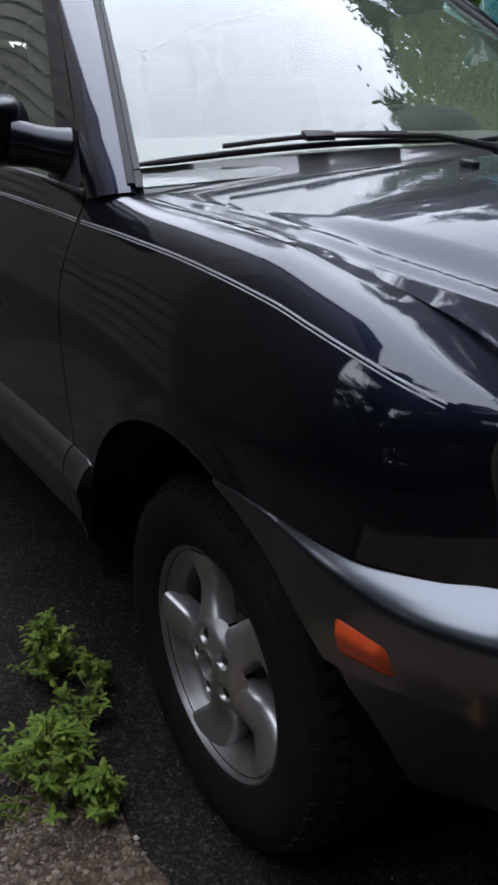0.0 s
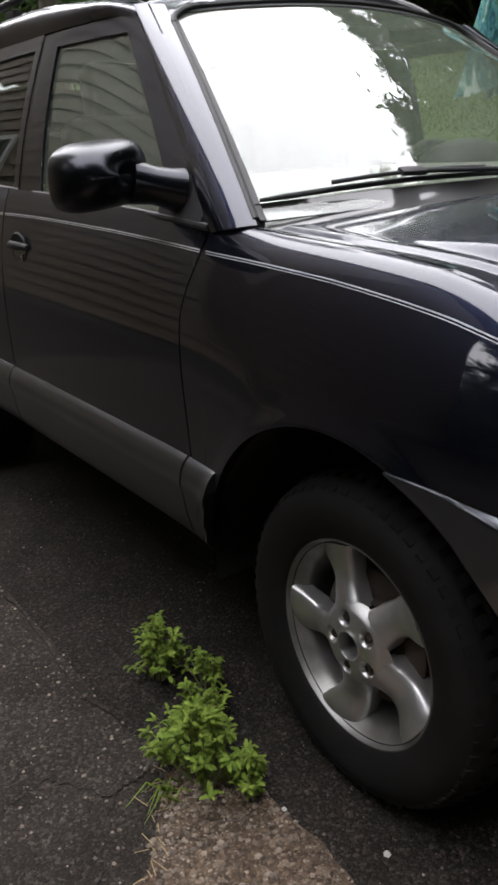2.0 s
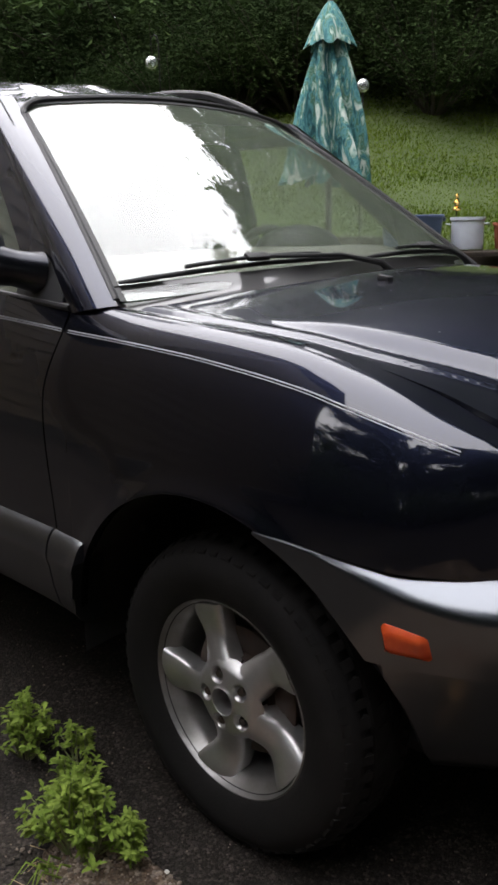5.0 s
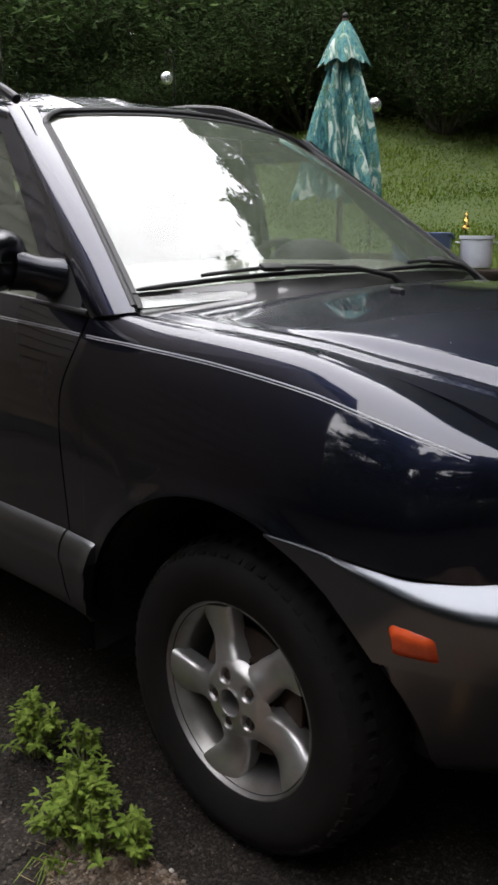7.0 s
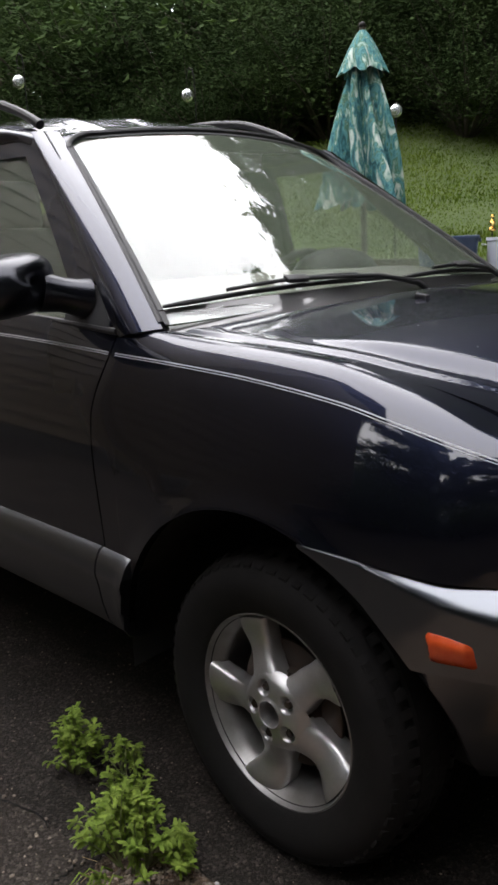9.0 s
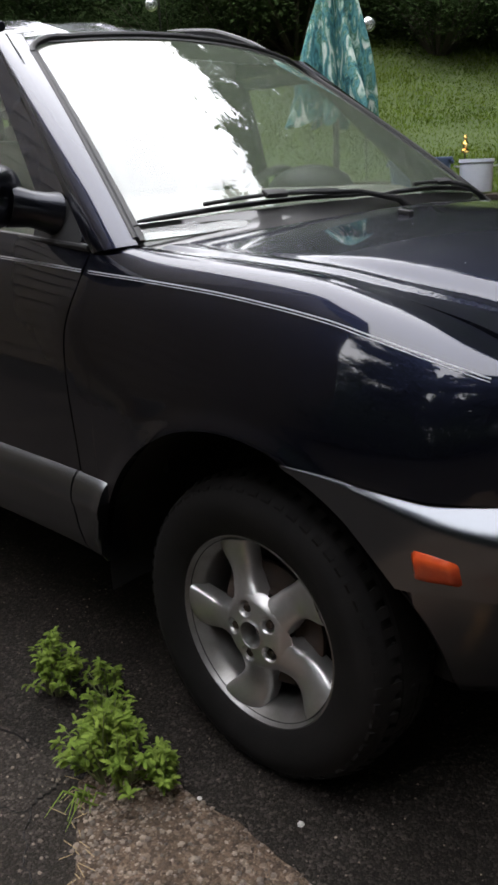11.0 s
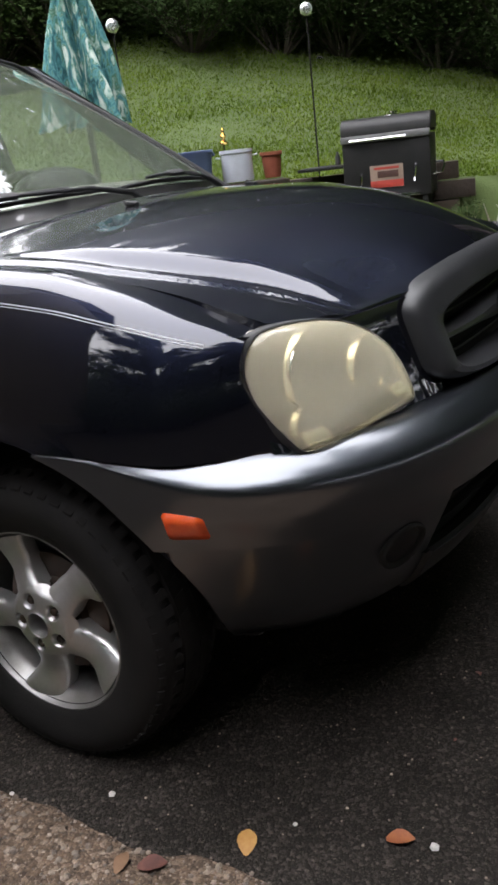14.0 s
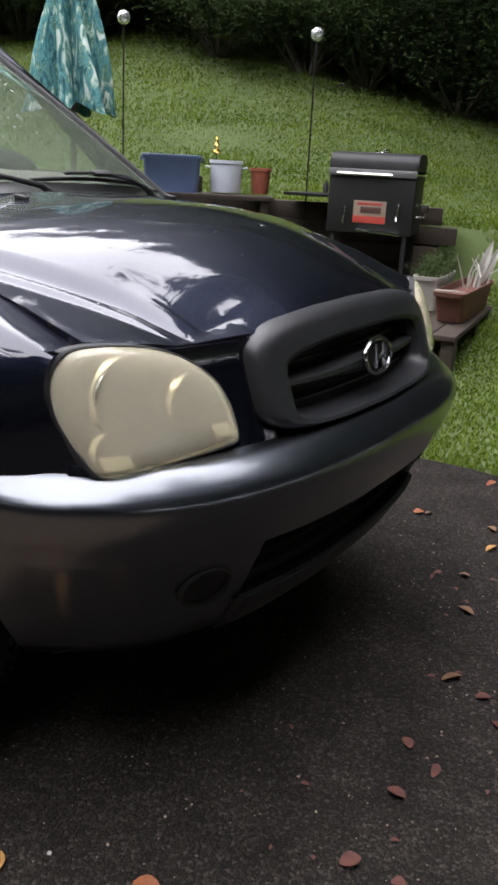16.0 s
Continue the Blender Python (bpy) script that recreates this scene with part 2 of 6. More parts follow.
def sheet(P, depth, inward):
    """A panel: the grid P, with its rim turned in by depth along inward (a vector), the rim's corner eased."""
    vs, fs = grid(P)
    P = np.asarray(P, float)
    nu, nv = P.shape[:2]
    rim = [i * nv for i in range(nu)] + [(nu - 1) * nv + j for j in range(1, nv)] + [i * nv + nv - 1 for i in range(nu - 2, -1, -1)] + [j for j in range(nv - 2, 0, -1)]
    inw = np.asarray(inward, float)
    k = len(vs)
    mid = P.reshape(-1, 3)
    for r in rim:
        vs.append(tuple(mid[r] + inw * depth * 0.12))
    k2 = len(vs)
    for r in rim:
        vs.append(tuple(mid[r] + inw * depth))
    n = len(rim)
    for a in range(n):
        b = (a + 1) % n
        fs.append((rim[a], rim[b], k + b, k + a))
        fs.append((k + a, k + b, k2 + b, k2 + a))
    return vs, fs


def outward(vs, fs):
    """The same closed solid with its faces turned outwards."""
    V = np.asarray(vs, float)
    V = V - V.mean(0)
    vol = sum(float(np.dot(V[f[0]], np.cross(V[f[i]], V[f[i + 1]]))) for f in fs for i in range(1, len(f) - 1))
    return vs, ([tuple(reversed(f)) for f in fs] if vol < 0 else fs)


def slab(P, thick, inward):
    """A closed solid between the grid P and the same moved by thick along inward."""
    P = np.asarray(P, float)
    Q = P + np.asarray(inward, float) * thick
    nu, nv = P.shape[:2]
    a, fa = grid(P)
    b, fb = grid(Q)
    k = len(a)
    fs = list(fa) + [tuple(reversed([i + k for i in f])) for f in fb]
    rim = [i * nv for i in range(nu)] + [(nu - 1) * nv + j for j in range(1, nv)] + [i * nv + nv - 1 for i in range(nu - 2, -1, -1)] + [j for j in range(nv - 2, 0, -1)]
    for x in range(len(rim)):
        p, q = rim[x], rim[(x + 1) % len(rim)]
        fs.append((q, p, p + k, q + k))
    return outward(a + b, fs)


def box(sx, sy, sz, at=(0, 0, 0), bevel=0.005, turn=(0, 0, 0), segs=2):
    bm = bmesh.new()
    bmesh.ops.create_cube(bm, size=1)
    bmesh.ops.scale(bm, vec=(sx, sy, sz), verts=bm.verts)
    if bevel:
        bmesh.ops.bevel(bm, geom=bm.edges[:], offset=min(bevel, 0.45 * min(sx, sy, sz)), segments=segs, profile=0.6, affect='EDGES')
    bmesh.ops.transform(bm, matrix=pose(*at, *turn), verts=bm.verts)
    out = ([tuple(v.co) for v in bm.verts], [tuple(v.index for v in f.verts) for f in bm.faces])
    bm.free()
    return out


def lathe(profile, n=48, axis="z", at=(0, 0, 0)):
    """Turns (radius, height) pairs round an axis."""
    ang = np.linspace(0, 2 * math.pi, n, endpoint=False)
    P = []
    for a in ang:
        row = []
        for r, h in profile:
            u, v = r * math.cos(a), r * math.sin(a)
            row.append((u + at[0], v + at[1], h + at[2]) if axis == "z" else (u + at[0], h + at[1], v + at[2]) if axis == "y" else (h + at[0], u + at[1], v + at[2]))
        P.append(row)
    return grid(P, close_u=True)


def tube(points, radius, n=8, cap=True):
    """A round bar along points; radius may be a number or one for each point."""
    pts = [Vector(p) for p in points]
    rad = [radius] * len(pts) if isinstance(radius, (int, float)) else radius
    P = []
    side = None
    for i, p in enumerate(pts):
        d = (pts[min(i + 1, len(pts) - 1)] - pts[max(i - 1, 0)]).normalized()
        ref = side if side else (Vector((0, 0, 1)) if abs(d.z) < 0.9 else Vector((1, 0, 0)))
        u = (ref - d * ref.dot(d)).normalized()
        side = u
        w = d.cross(u)
        P.append([p + (u * math.cos(a) + w * math.sin(a)) * rad[i] for a in np.linspace(0, 2 * math.pi, n, endpoint=False)])
    vs, fs = grid([[tuple(q) for q in row] for row in P], close_v=True)
    if cap:
        fs.append(tuple(range(n)))
        fs.append(tuple(reversed(range((len(pts) - 1) * n, len(pts) * n))))
    return vs, fs


def ball(r, at=(0, 0, 0), squash=(1, 1, 1), nu=16, nv=10):
    P = [[(at[0] + squash[0] * r * math.cos(a) * math.sin(b), at[1] + squash[1] * r * math.sin(a) * math.sin(b), at[2] + squash[2] * r * math.cos(b))
          for b in np.linspace(0.02, math.pi - 0.02, nv)] for a in np.linspace(0, 2 * math.pi, nu, endpoint=False)]
    return grid(P, close_u=True)


# ---- the car: front axle at x = 0, its nose towards +x, its right side near y = 0 ----
CY = 0.885            # the centre line
HUBZ, ARCH = 0.345, 0.466
WHEELBASE = 2.62


def Y(s):
    """From the distance right of the centre line to the world's y."""
    return CY - s


side_most = table([-3.55, -3.3, -2.6, -1.6, -0.6, 0.0, 0.25, 0.42, 0.52, 0.58, 0.64], [0.80, 0.865, 0.918, 0.915, 0.913, 0.918, 0.916, 0.900, 0.855, 0.812, 0.775])
top_s = table([-3.5, -2.6, -1.6, -0.9, -0.5, -0.3, 0.0, 0.3, 0.45, 0.578, 0.66], [0.76, 0.835, 0.852, 0.850, 0.832, 0.806, 0.796, 0.788, 0.78, 0.771, 0.74])
top_z = table([-3.5, -2.6, -1.6, -0.9, -0.5, -0.3, 0.0, 0.13, 0.26, 0.38, 0.49, 0.57, 0.66], [1.24, 1.235, 1.205, 1.175, 1.152, 1.138, 1.120, 1.108, 1.080, 1.048, 1.011, 0.985, 0.95])
Z_MOST = 0.80


def side_pt(x, k):
    """A point of the flank at x: k from 0 (at the widest height) to 1 (its upper edge)."""
    th = k * math.pi / 2
    w = float(ease((-x - 0.15) / 0.6))
    zt, st, sm = float(top_z(x)), float(top_s(x)), float(side_most(x))
    z = Z_MOST + (zt - Z_MOST) * math.sin(th)
    rnd = math.cos(th) ** 0.92
    door = 1 - math.sin(th) ** 2.6
    return (x, st + (sm - st) * ((1 - w) * rnd + w * door), z)


def side_s(x, z):
    """The flank's distance from the centre line at x and height z."""
    if z <= Z_MOST:
        sm = float(side_most(x))
        s = sm - 0.035 * ((Z_MOST - z) / 0.45) ** 2
    else:
        k = math.asin(min(1, (z - Z_MOST) / (float(top_z(x)) - Z_MOST))) / (math.pi / 2)
        s = side_pt(x, k)[1]
    for ax in (0.0, -WHEELBASE):
        r = math.hypot(x - ax, z - HUBZ)
        s += 0.010 * math.exp(-((r - ARCH) / 0.028) ** 2) + 0.008 * math.exp(-((r - ARCH - 0.02) / 0.11) ** 2)
    return s


def arch_z(x):
    for ax in (0.0, -WHEELBASE):
        if abs(x - ax) < ARCH:
            return HUBZ + math.sqrt(ARCH ** 2 - (x - ax) ** 2)
    return -1


def dense(a, b, n, *edges):
    """Steps from a to b, closer together near the given places."""
    xs = set(np.linspace(a, b, n))
    for e in edges:
        for d in (0.0005, 0.003, 0.007, 0.014, 0.024, 0.04, 0.06):
            for q in (e - d, e + d):
                if a < q < b:
                    xs.add(q)
    return sorted(xs)


# the hood
shut_s = table([-3.5, -0.5, -0.3, 0.0, 0.13, 0.2, 0.25, 0.3, 0.36, 0.44, 0.52, 0.58, 0.66], [0.76, 0.832, 0.806, 0.796, 0.794, 0.779, 0.766, 0.754, 0.744, 0.733, 0.736, 0.738, 0.72])
crease_s = table([-0.40, -0.1, 0.08, 0.2, 0.3, 0.39, 0.48, 0.55, 0.63, 0.78], [0.748, 0.738, 0.728, 0.702, 0.66, 0.613, 0.566, 0.546, 0.530, 0.51])
crown_z = table([-0.40, -0.02, 0.2, 0.387, 0.55, 0.68, 0.80], [1.216, 1.198, 1.190, 1.168, 1.128, 1.074, 0.985])
nose_x = table([0.0, 0.20, 0.415, 0.495, 0.62, 0.70, 0.778, 0.82], [0.832, 0.824, 0.786, 0.759, 0.720, 0.690, 0.643, 0.58])


def nose_at(s, z):
    return float(nose_x(abs(s))) - 0.35 * (z - 0.80)


edge_z = table([0.0, 0.25, 0.42, 0.55, 0.66, 0.77], [1.006, 0.998, 0.978, 0.975, 0.978, 0.984])


def hood_raw(x, s):
    """The hood's section: a domed middle down to a sharp crease, a narrow flat, a small step, and the valley to the shut line."""
    s = abs(s)
    sc, ss = float(crease_s(x)), float(shut_s(x)) - 0.006
    zs = float(top_z(x)) + 0.001
    zc = zs + 0.011
    if s <= sc:
        k = float(ease((x + 0.10) / 0.42))
        st, h = sc - 0.002 - 0.038 * k, 0.026 * k
        if s > st:
            return zc + h * (sc - s) / (sc - st)
        return zc + h + (float(crown_z(x)) - zc - h) * (1 - (s / st) ** 2.0)
    t = min(1.0, (s - sc) / (ss - sc))
    return zs + 0.003 * (1 - t) + 0.001 * (1 - t) + 0.007 * float(ease((sc + 0.040 - s) / 0.014))


def hood_z(x, s):
    z = sum(w * hood_raw(x, max(0, abs(s) + d)) for w, d in ((0.2, -0.005), (0.6, 0), (0.2, 0.005)))
    ze = float(edge_z(abs(s)))
    xe = nose_at(s, ze)
    k = max(0.0, (x - (xe - 0.36)) / 0.36)
    return z + (ze - sum(w * hood_raw(xe, max(0, abs(s) + d)) for w, d in ((0.2, -0.005), (0.6, 0), (0.2, 0.005)))) * k ** 2.2


def rear_edge(s):
    return -0.115 - 0.215 * (abs(s) / 0.78) ** 2.2


# the windscreen: base and head curves, s across, v from base to head
def screen_pt(s01, v):
    sb, st = 0.797 * s01, 0.572 * s01
    base = np.array([-0.235 - 0.165 * abs(s01) ** 2.2, sb, 1.185 - 0.030 * s01 ** 2])
    head = np.array([-1.02 - 0.092 * abs(s01) ** 2.3, st, 1.700 - 0.036 * s01 ** 2])
    p = base + (head - base) * v
    bow = 0.010 * 4 * v * (1 - v)
    p[0] += bow * 0.55
    p[2] += bow * 0.83
    return p


def scr(s01, v, off=0.0):
    p = screen_pt(s01, v)
    return (p[0] + 0.5 * off, Y(p[1]), p[2] + 0.86 * off)


# the greenhouse
roof_edge_s = table([-3.45, -3.2, -2.2, -1.3, -1.08], [0.63, 0.665, 0.71, 0.672, 0.60])
roof_edge_z = table([-3.45, -3.2, -2.6, -1.8, -1.3, -1.08], [1.64, 1.69, 1.737, 1.746, 1.712, 1.664])
roof_mid_z = table([-3.5, -3.2, -2.4, -1.7, -1.3, -1.0], [1.67, 1.735, 1.785, 1.796, 1.766, 1.70])

car = thing("suv", "dark navy sport utility car with grey cladding parked on the asphalt", "car")


def car_part(name, geo, material, label="", both=False, parent=None, sharp=35):
    a = part(name, geo, material, parent or car, label, sharp)
    if both:
        return a, part(name, mirrored(geo), material, parent or car, label, sharp)
    return a


# fenders
def fender_rear(z):
    return -0.50 - 0.055 * float(ease((1.13 - z) / 0.20)) + 0.02 * float(ease((0.9 - z) / 0.3))


def fender_lo(x):
    if x < -ARCH + 0.004:
        return 0.606
    line = 0.784 - 0.014 * float(ease((x - 0.19) / 0.25))
    return max(arch_z(x), line) if x > 0 else arch_z(x)


LAMP_EDGE = table([0.77, 0.79, 0.83, 0.88, 0.93, 0.97, 1.0], [0.648, 0.640, 0.604, 0.578, 0.566, 0.569, 0.575])


def lamp_rear(z):
    """The headlight's rear edge, at which the fender ends."""
    return float(LAMP_EDGE(z))


P = []
for i, x in enumerate(dense(-0.50, 0.60, 58, -ARCH, 0.156)):
    zl, zt = fender_lo(x), float(top_z(x))
    row = []
    for j in range(30):
        z = zl + (0.86 - zl) * j / 9 if j < 10 else 0.86 + (zt - 0.86) * math.sin((j - 9) / 20 * math.pi / 2)
        a = -0.50
        b = 0.60
        wr, wf = float(ease((-0.467 - x) / 0.033)), float(ease((x - 0.25) / 0.35))
        xx = x + wr * (fender_rear(z) - a) + wf * (lamp_rear(z) - 0.003 - b)
        z = min(z, float(top_z(xx)) - 0.00001)
        row.append((xx, Y(side_s(xx, z)), z))
    # the flat strip beside the hood
    xx, y_, z = row[-1]
    s0, s1 = CY - y_, float(shut_s(xx)) - 0.0005
    for f in (0.15, 0.4, 0.7, 1.0):
        row.append((xx, Y(s0 + (s1 - s0) * f), z + 0.0015 * min(1, 3 * f)))
    P.append(row)
car_part("front_fender", sheet(P, 0.02, (0, 1, 0)), PAINT, both=True)

# doors and quarters
def door_lo(x):
    return 0.606


def flank(x0, x1, lo, n=26, nv=24, front=None, rear=None):
    rows = []
    for x in dense(x0, x1, n, *[a + d for a in (0, -WHEELBASE) for d in (-ARCH, ARCH)]):
        row = []
        zl, zt = lo(x), float(top_z(x)) - 0.004
        for j in range(nv):
            z = zl + (0.86 - zl) * j / 7 if j < 8 else 0.86 + (zt - 0.86) * math.sin((j - 7) / (nv - 8) * math.pi / 2)
            xx = x
            if front:
                xx += float(ease((x - x0) / (x1 - x0))) * (front(z) - x1)
            if rear:
                xx += float(ease((x1 - x) / (x1 - x0))) * (rear(z) - x0)
            row.append((xx, Y(side_s(xx, z)), z))
        rows.append(row)
    return sheet(rows, 0.02, (0, 1, 0))


front_doors = {}
for flip in (False, True):
    side = mirrored if flip else (lambda g: g)
    front_door = front_doors[flip] = part("front_door", side(flank(-1.74, -0.505, door_lo, front=lambda z: fender_rear(z) - 0.006)), PAINT, car)
    rear_door = part("rear_door", side(flank(-2.30, -1.747, lambda x: max(0.606, arch_z(x) + 0.004), nv=24)), PAINT, car)
    part("rear_quarter", side(flank(-3.36, -2.307, lambda x: max(0.70 if x < -3.1 else 0.606, arch_z(x) + 0.001), n=40)), PAINT, car)
    for door, hx in ((front_door, -1.575), (rear_door, -2.24)):
        hz = 1.028
        hs = side_s(hx, hz)
        cup = lathe([(0.001, 0.004), (0.03, 0.002), (0.042, -0.003), (0.047, -0.007), (0.052, -0.002)], 28, "y", (0, 0, 0))
        cup = [(hx + v[0] * 1.35, Y(hs) + v[1], hz + v[2] * 0.95) for v in cup[0]], cup[1]
        handle = part("handle_cup", side(cup), BLACKP, door, "black recessed handle cup")
        grip = tube([(hx - 0.072, Y(hs) - 0.002, hz + 0.004), (hx - 0.04, Y(hs) - 0.016, hz + 0.008), (hx + 0.03, Y(hs) - 0.018, hz + 0.008), (hx + 0.072, Y(hs) - 0.002, hz + 0.004)], [0.010, 0.013, 0.013, 0.010], 10)
        part("handle", side(grip), BLACKP, door, "black door handle")
        lock = lathe([(0.001, -0.012), (0.009, -0.012), (0.011, -0.006), (0.011, 0.002)], 14, "y", (hx + 0.035, Y(hs), hz - 0.028))
        part("key_lock", side(lock), CHROME, door, "small chrome key lock")

# inner body that closes the gaps, and the floor
def shell_row(x, zs, inset):
    return [(x, Y(side_s(x, min(z, float(top_z(x)) - 0.002)) - inset), z) for z in zs]


inner = [shell_row(x, np.linspace(max(0.40 if x < 0.2 else 0.66, arch_z(x) + 0.03), float(top_z(x)) - 0.03, 12), 0.026) for x in dense(-3.3, 0.52, 70, -ARCH, ARCH, -WHEELBASE - ARCH, -WHEELBASE + ARCH)]
car_part("inner_body", grid(inner), DARK, both=True)
car_part("underbody", join(box(3.6, 1.36, 0.16, (-1.35, CY, 0.36), 0.03), box(1.2, 1.1, 0.45, (0.05, CY, 0.60), 0.05), box(0.5, 1.1, 0.16, (0.40, CY, 0.50), 0.05)), DARK)

# wheel wells
well = []
for a in np.linspace(0.34, math.pi + 0.1, 26):
    well.append([(math.cos(a) * r, Y(s), HUBZ + math.sin(a) * r) for s, r in ((0.895 - 0.12 * float(ease((0.85 - a) / 0.6)), ARCH + 0.006), (0.80, ARCH + 0.02), (0.62, ARCH + 0.02), (0.52, ARCH - 0.04), (0.51, 0.05))])
for dx in (0, -WHEELBASE):
    car_part("wheel_well", moved(grid(well), Matrix.Translation((dx, 0, 0))), DARK, both=True)

# grey side cladding with its lit upper step
def cladding(x0, x1, n, front_cut=None):
    rows = []
    for x in dense(x0, x1, n, *[a + d for a in (0, -WHEELBASE) for d in (-ARCH, ARCH)]):
        row = []
        for z, o in ((0.607, 0.002), (0.601, 0.010), (0.590, 0.019), (0.573, 0.027), (0.55, 0.033), (0.535, 0.034), (0.52, 0.030), (0.46, 0.026), (0.41, 0.018), (0.385, 0.004), (0.375, -0.03)):
            zz = max(z, arch_z(x) + 0.0 * o)
            row.append((x, Y(side_s(x, min(zz, 0.8)) + o), zz))
        rows.append(row)
    return sheet(rows, 0.03, (0, 1, 0))


CL_FRONT = cladding(-0.545, -0.413, 14)
car_part("fender_cladding", CL_FRONT, CLAD, "grey plastic cladding", both=True)
car_part("door_cladding", cladding(-1.742, -0.553, 24), CLAD, "grey plastic cladding", both=True)
car_part("rear_door_cladding", cladding(-2.16, -1.749, 14), CLAD, "grey plastic cladding", both=True)

# pinstripes: two fine lines along the shoulder
stripe_y = table([-2.3, -1.6, -1.0, -0.45, -0.1, 0.08, 0.2, 0.3, 0.42, 0.52, 0.565], [1.12, 1.128, 1.117, 1.092, 1.076, 1.061, 1.046, 1.026, 0.998, 0.970, 0.957])


def ribbon(x0, x1, dz, half, n):
    rows = []
    for x in np.linspace(x0, x1, n):
        row = []
        for d in (-half, half):
            z = float(stripe_y(x)) + dz + d
            row.append((x, Y(side_s(x, z) + 0.0012), z))
        rows.append(row)
    return slab(rows, 0.001, (0, 1, 0))


for a, b, n in ((-0.488, 0.505, 60), (-1.735, -0.515, 34), (-2.295, -1.752, 20)):
    car_part("pinstripe", ribbon(a, b, 0.0, 0.0010, n), STRIPE, "fine silver pinstripe", both=True)
    car_part("pinstripe", ribbon(a, b, -0.0048, 0.0006, n), STRIPE, "fine silver pinstripe", both=True)

# hood
P = []
for u in np.r_[np.linspace(-1, 1, 193)]:
    row = []
    s0 = u * 0.79
    for v in np.linspace(0, 1, 64):
        xr = rear_edge(s0)
        xe = nose_at(s0 * 0.985, float(edge_z(abs(s0))))
        x = xr + (xe - xr) * v
        s = u * (float(shut_s(x)) - 0.006)
        row.append((x, Y(s), hood_z(x, s)))
    P.append(row)
hood = car_part("hood", sheet(P, 0.02, (0, 0, -1)), PAINT)
for s in (0.293, -0.30):
    base = (-0.02, Y(s), hood_z(-0.02, s))
    part("washer_nozzle", join(box(0.034, 0.022, 0.012, (base[0], base[1], base[2] + 0.005), 0.005, (0, 8, 0)), ball(0.006, (base[0] - 0.014, base[1], base[2] + 0.010))), BLACKP, hood, "black washer nozzle")

specks = []
rs_ = random.Random(12)
for i in range(34):
    x, q = rs_.uniform(-0.05, 0.68), rs_.uniform(-0.55, 0.62)
    if x < nose_at(q, 1.0) - 0.1:
        specks.append(ball(rs_.uniform(0.0008, 0.0024), (x, Y(q), hood_z(x, q)), (rs_.uniform(0.7, 1.8), 1, 0.4), 6, 5))
part("dust_specks", join(*specks), mat("pale_dust", (0.5, 0.5, 0.48), 0.9, color2=(0.4, 0.4, 0.38), scale=200), hood, "pale specks of dust on the paint", 60, "stuff")

# nose panel between the lamps and round the grille
P = []
for s in np.linspace(0.39, 0.80, 26):
    ze = float(edge_z(min(abs(s), 0.77))) - 0.004
    P.append([(nose_at(s, z) - 0.016 + 0.010 * float(ease((z - ze + 0.03) / 0.03)), Y(s), z) for z in np.linspace(0.74, ze, 12)])
car_part("nose_panel", sheet(P, 0.02, (-1, 0, 0)), PAINT, both=True)
P = []
for s in np.linspace(-0.39, 0.39, 30):
    ze = float(edge_z(abs(s))) - 0.004
    P.append([(nose_at(s, z) - 0.016 + 0.010 * float(ease((z - ze + 0.03) / 0.03)), Y(s), z) for z in np.linspace(0.955, ze, 5)])
car_part("nose_strip", sheet(P, 0.02, (-1, 0, 0)), PAINT)


# headlights
def lamp_outline(n):
    """The lens's rim in (distance from centre, height): a rounded, slanted shape."""
    pts = [(0.785, 0.965), (0.762, 0.984), (0.70, 0.987), (0.62, 0.974), (0.56, 0.947), (0.518, 0.910), (0.499, 0.872), (0.493, 0.836), (0.494, 0.804), (0.510, 0.790), (0.60, 0.782), (0.68, 0.774), (0.745, 0.769), (0.771, 0.772), (0.783, 0.790), (0.796, 0.835), (0.803, 0.885), (0.798, 0.932)]
    k = len(pts)
    out = []
    for i in range(n):
        f = i / n * k
        a = int(f)
        t = f - a
        p0, p1, p2, p3 = (np.array(pts[(a + d) % k]) for d in (-1, 0, 1, 2))
        out.append(0.5 * ((2 * p1) + (p2 - p0) * t + (2 * p0 - 5 * p1 + 4 * p2 - p3) * t ** 2 + (3 * p1 - p0 - 3 * p2 + p3) * t ** 3))
    return out


def lamp_disc(scale_rows, off):
    c = np.array([0.635, 0.885])
    rows = []
    for q in lamp_outline(60):
        row = []
        for k, o in zip(scale_rows, off):
            p = c + (q - c) * k
            row.append((nose_at(p[0], p[1]) + o, Y(p[0]), p[1]))
        rows.append(row)
    return grid(rows, close_u=True)


ks = [1.0, 0.985, 0.95, 0.88, 0.75, 0.55, 0.3, 0.01]
LENS_OFF = [-0.014, -0.002, 0.006, 0.012, 0.018, 0.022, 0.024, 0.024]
back_face = lamp_disc([0.985 * k for k in ks], [o - 0.004 for o in LENS_OFF])
front_face = lamp_disc(ks, LENS_OFF)
rim_n, row_n = 60, len(ks)
skirt = [(i * row_n, (i + 1) % rim_n * row_n, (i + 1) % rim_n * row_n + rim_n * row_n, i * row_n + rim_n * row_n) for i in range(rim_n)]
lens_geo = join(front_face, (back_face[0], [tuple(reversed(f)) for f in back_face[1]]))
lens_geo = outward(lens_geo[0], lens_geo[1] + skirt)
bowl_geo = lamp_disc([1.0, 0.97, 0.9, 0.7, 0.45, 0.2, 0.01], [-0.015, -0.045, -0.075, -0.10, -0.115, -0.12, -0.12])
seal_geo = lamp_disc([1.030, 1.028, 1.008, 1.0], [-0.02, -0.004, -0.002, -0.016])
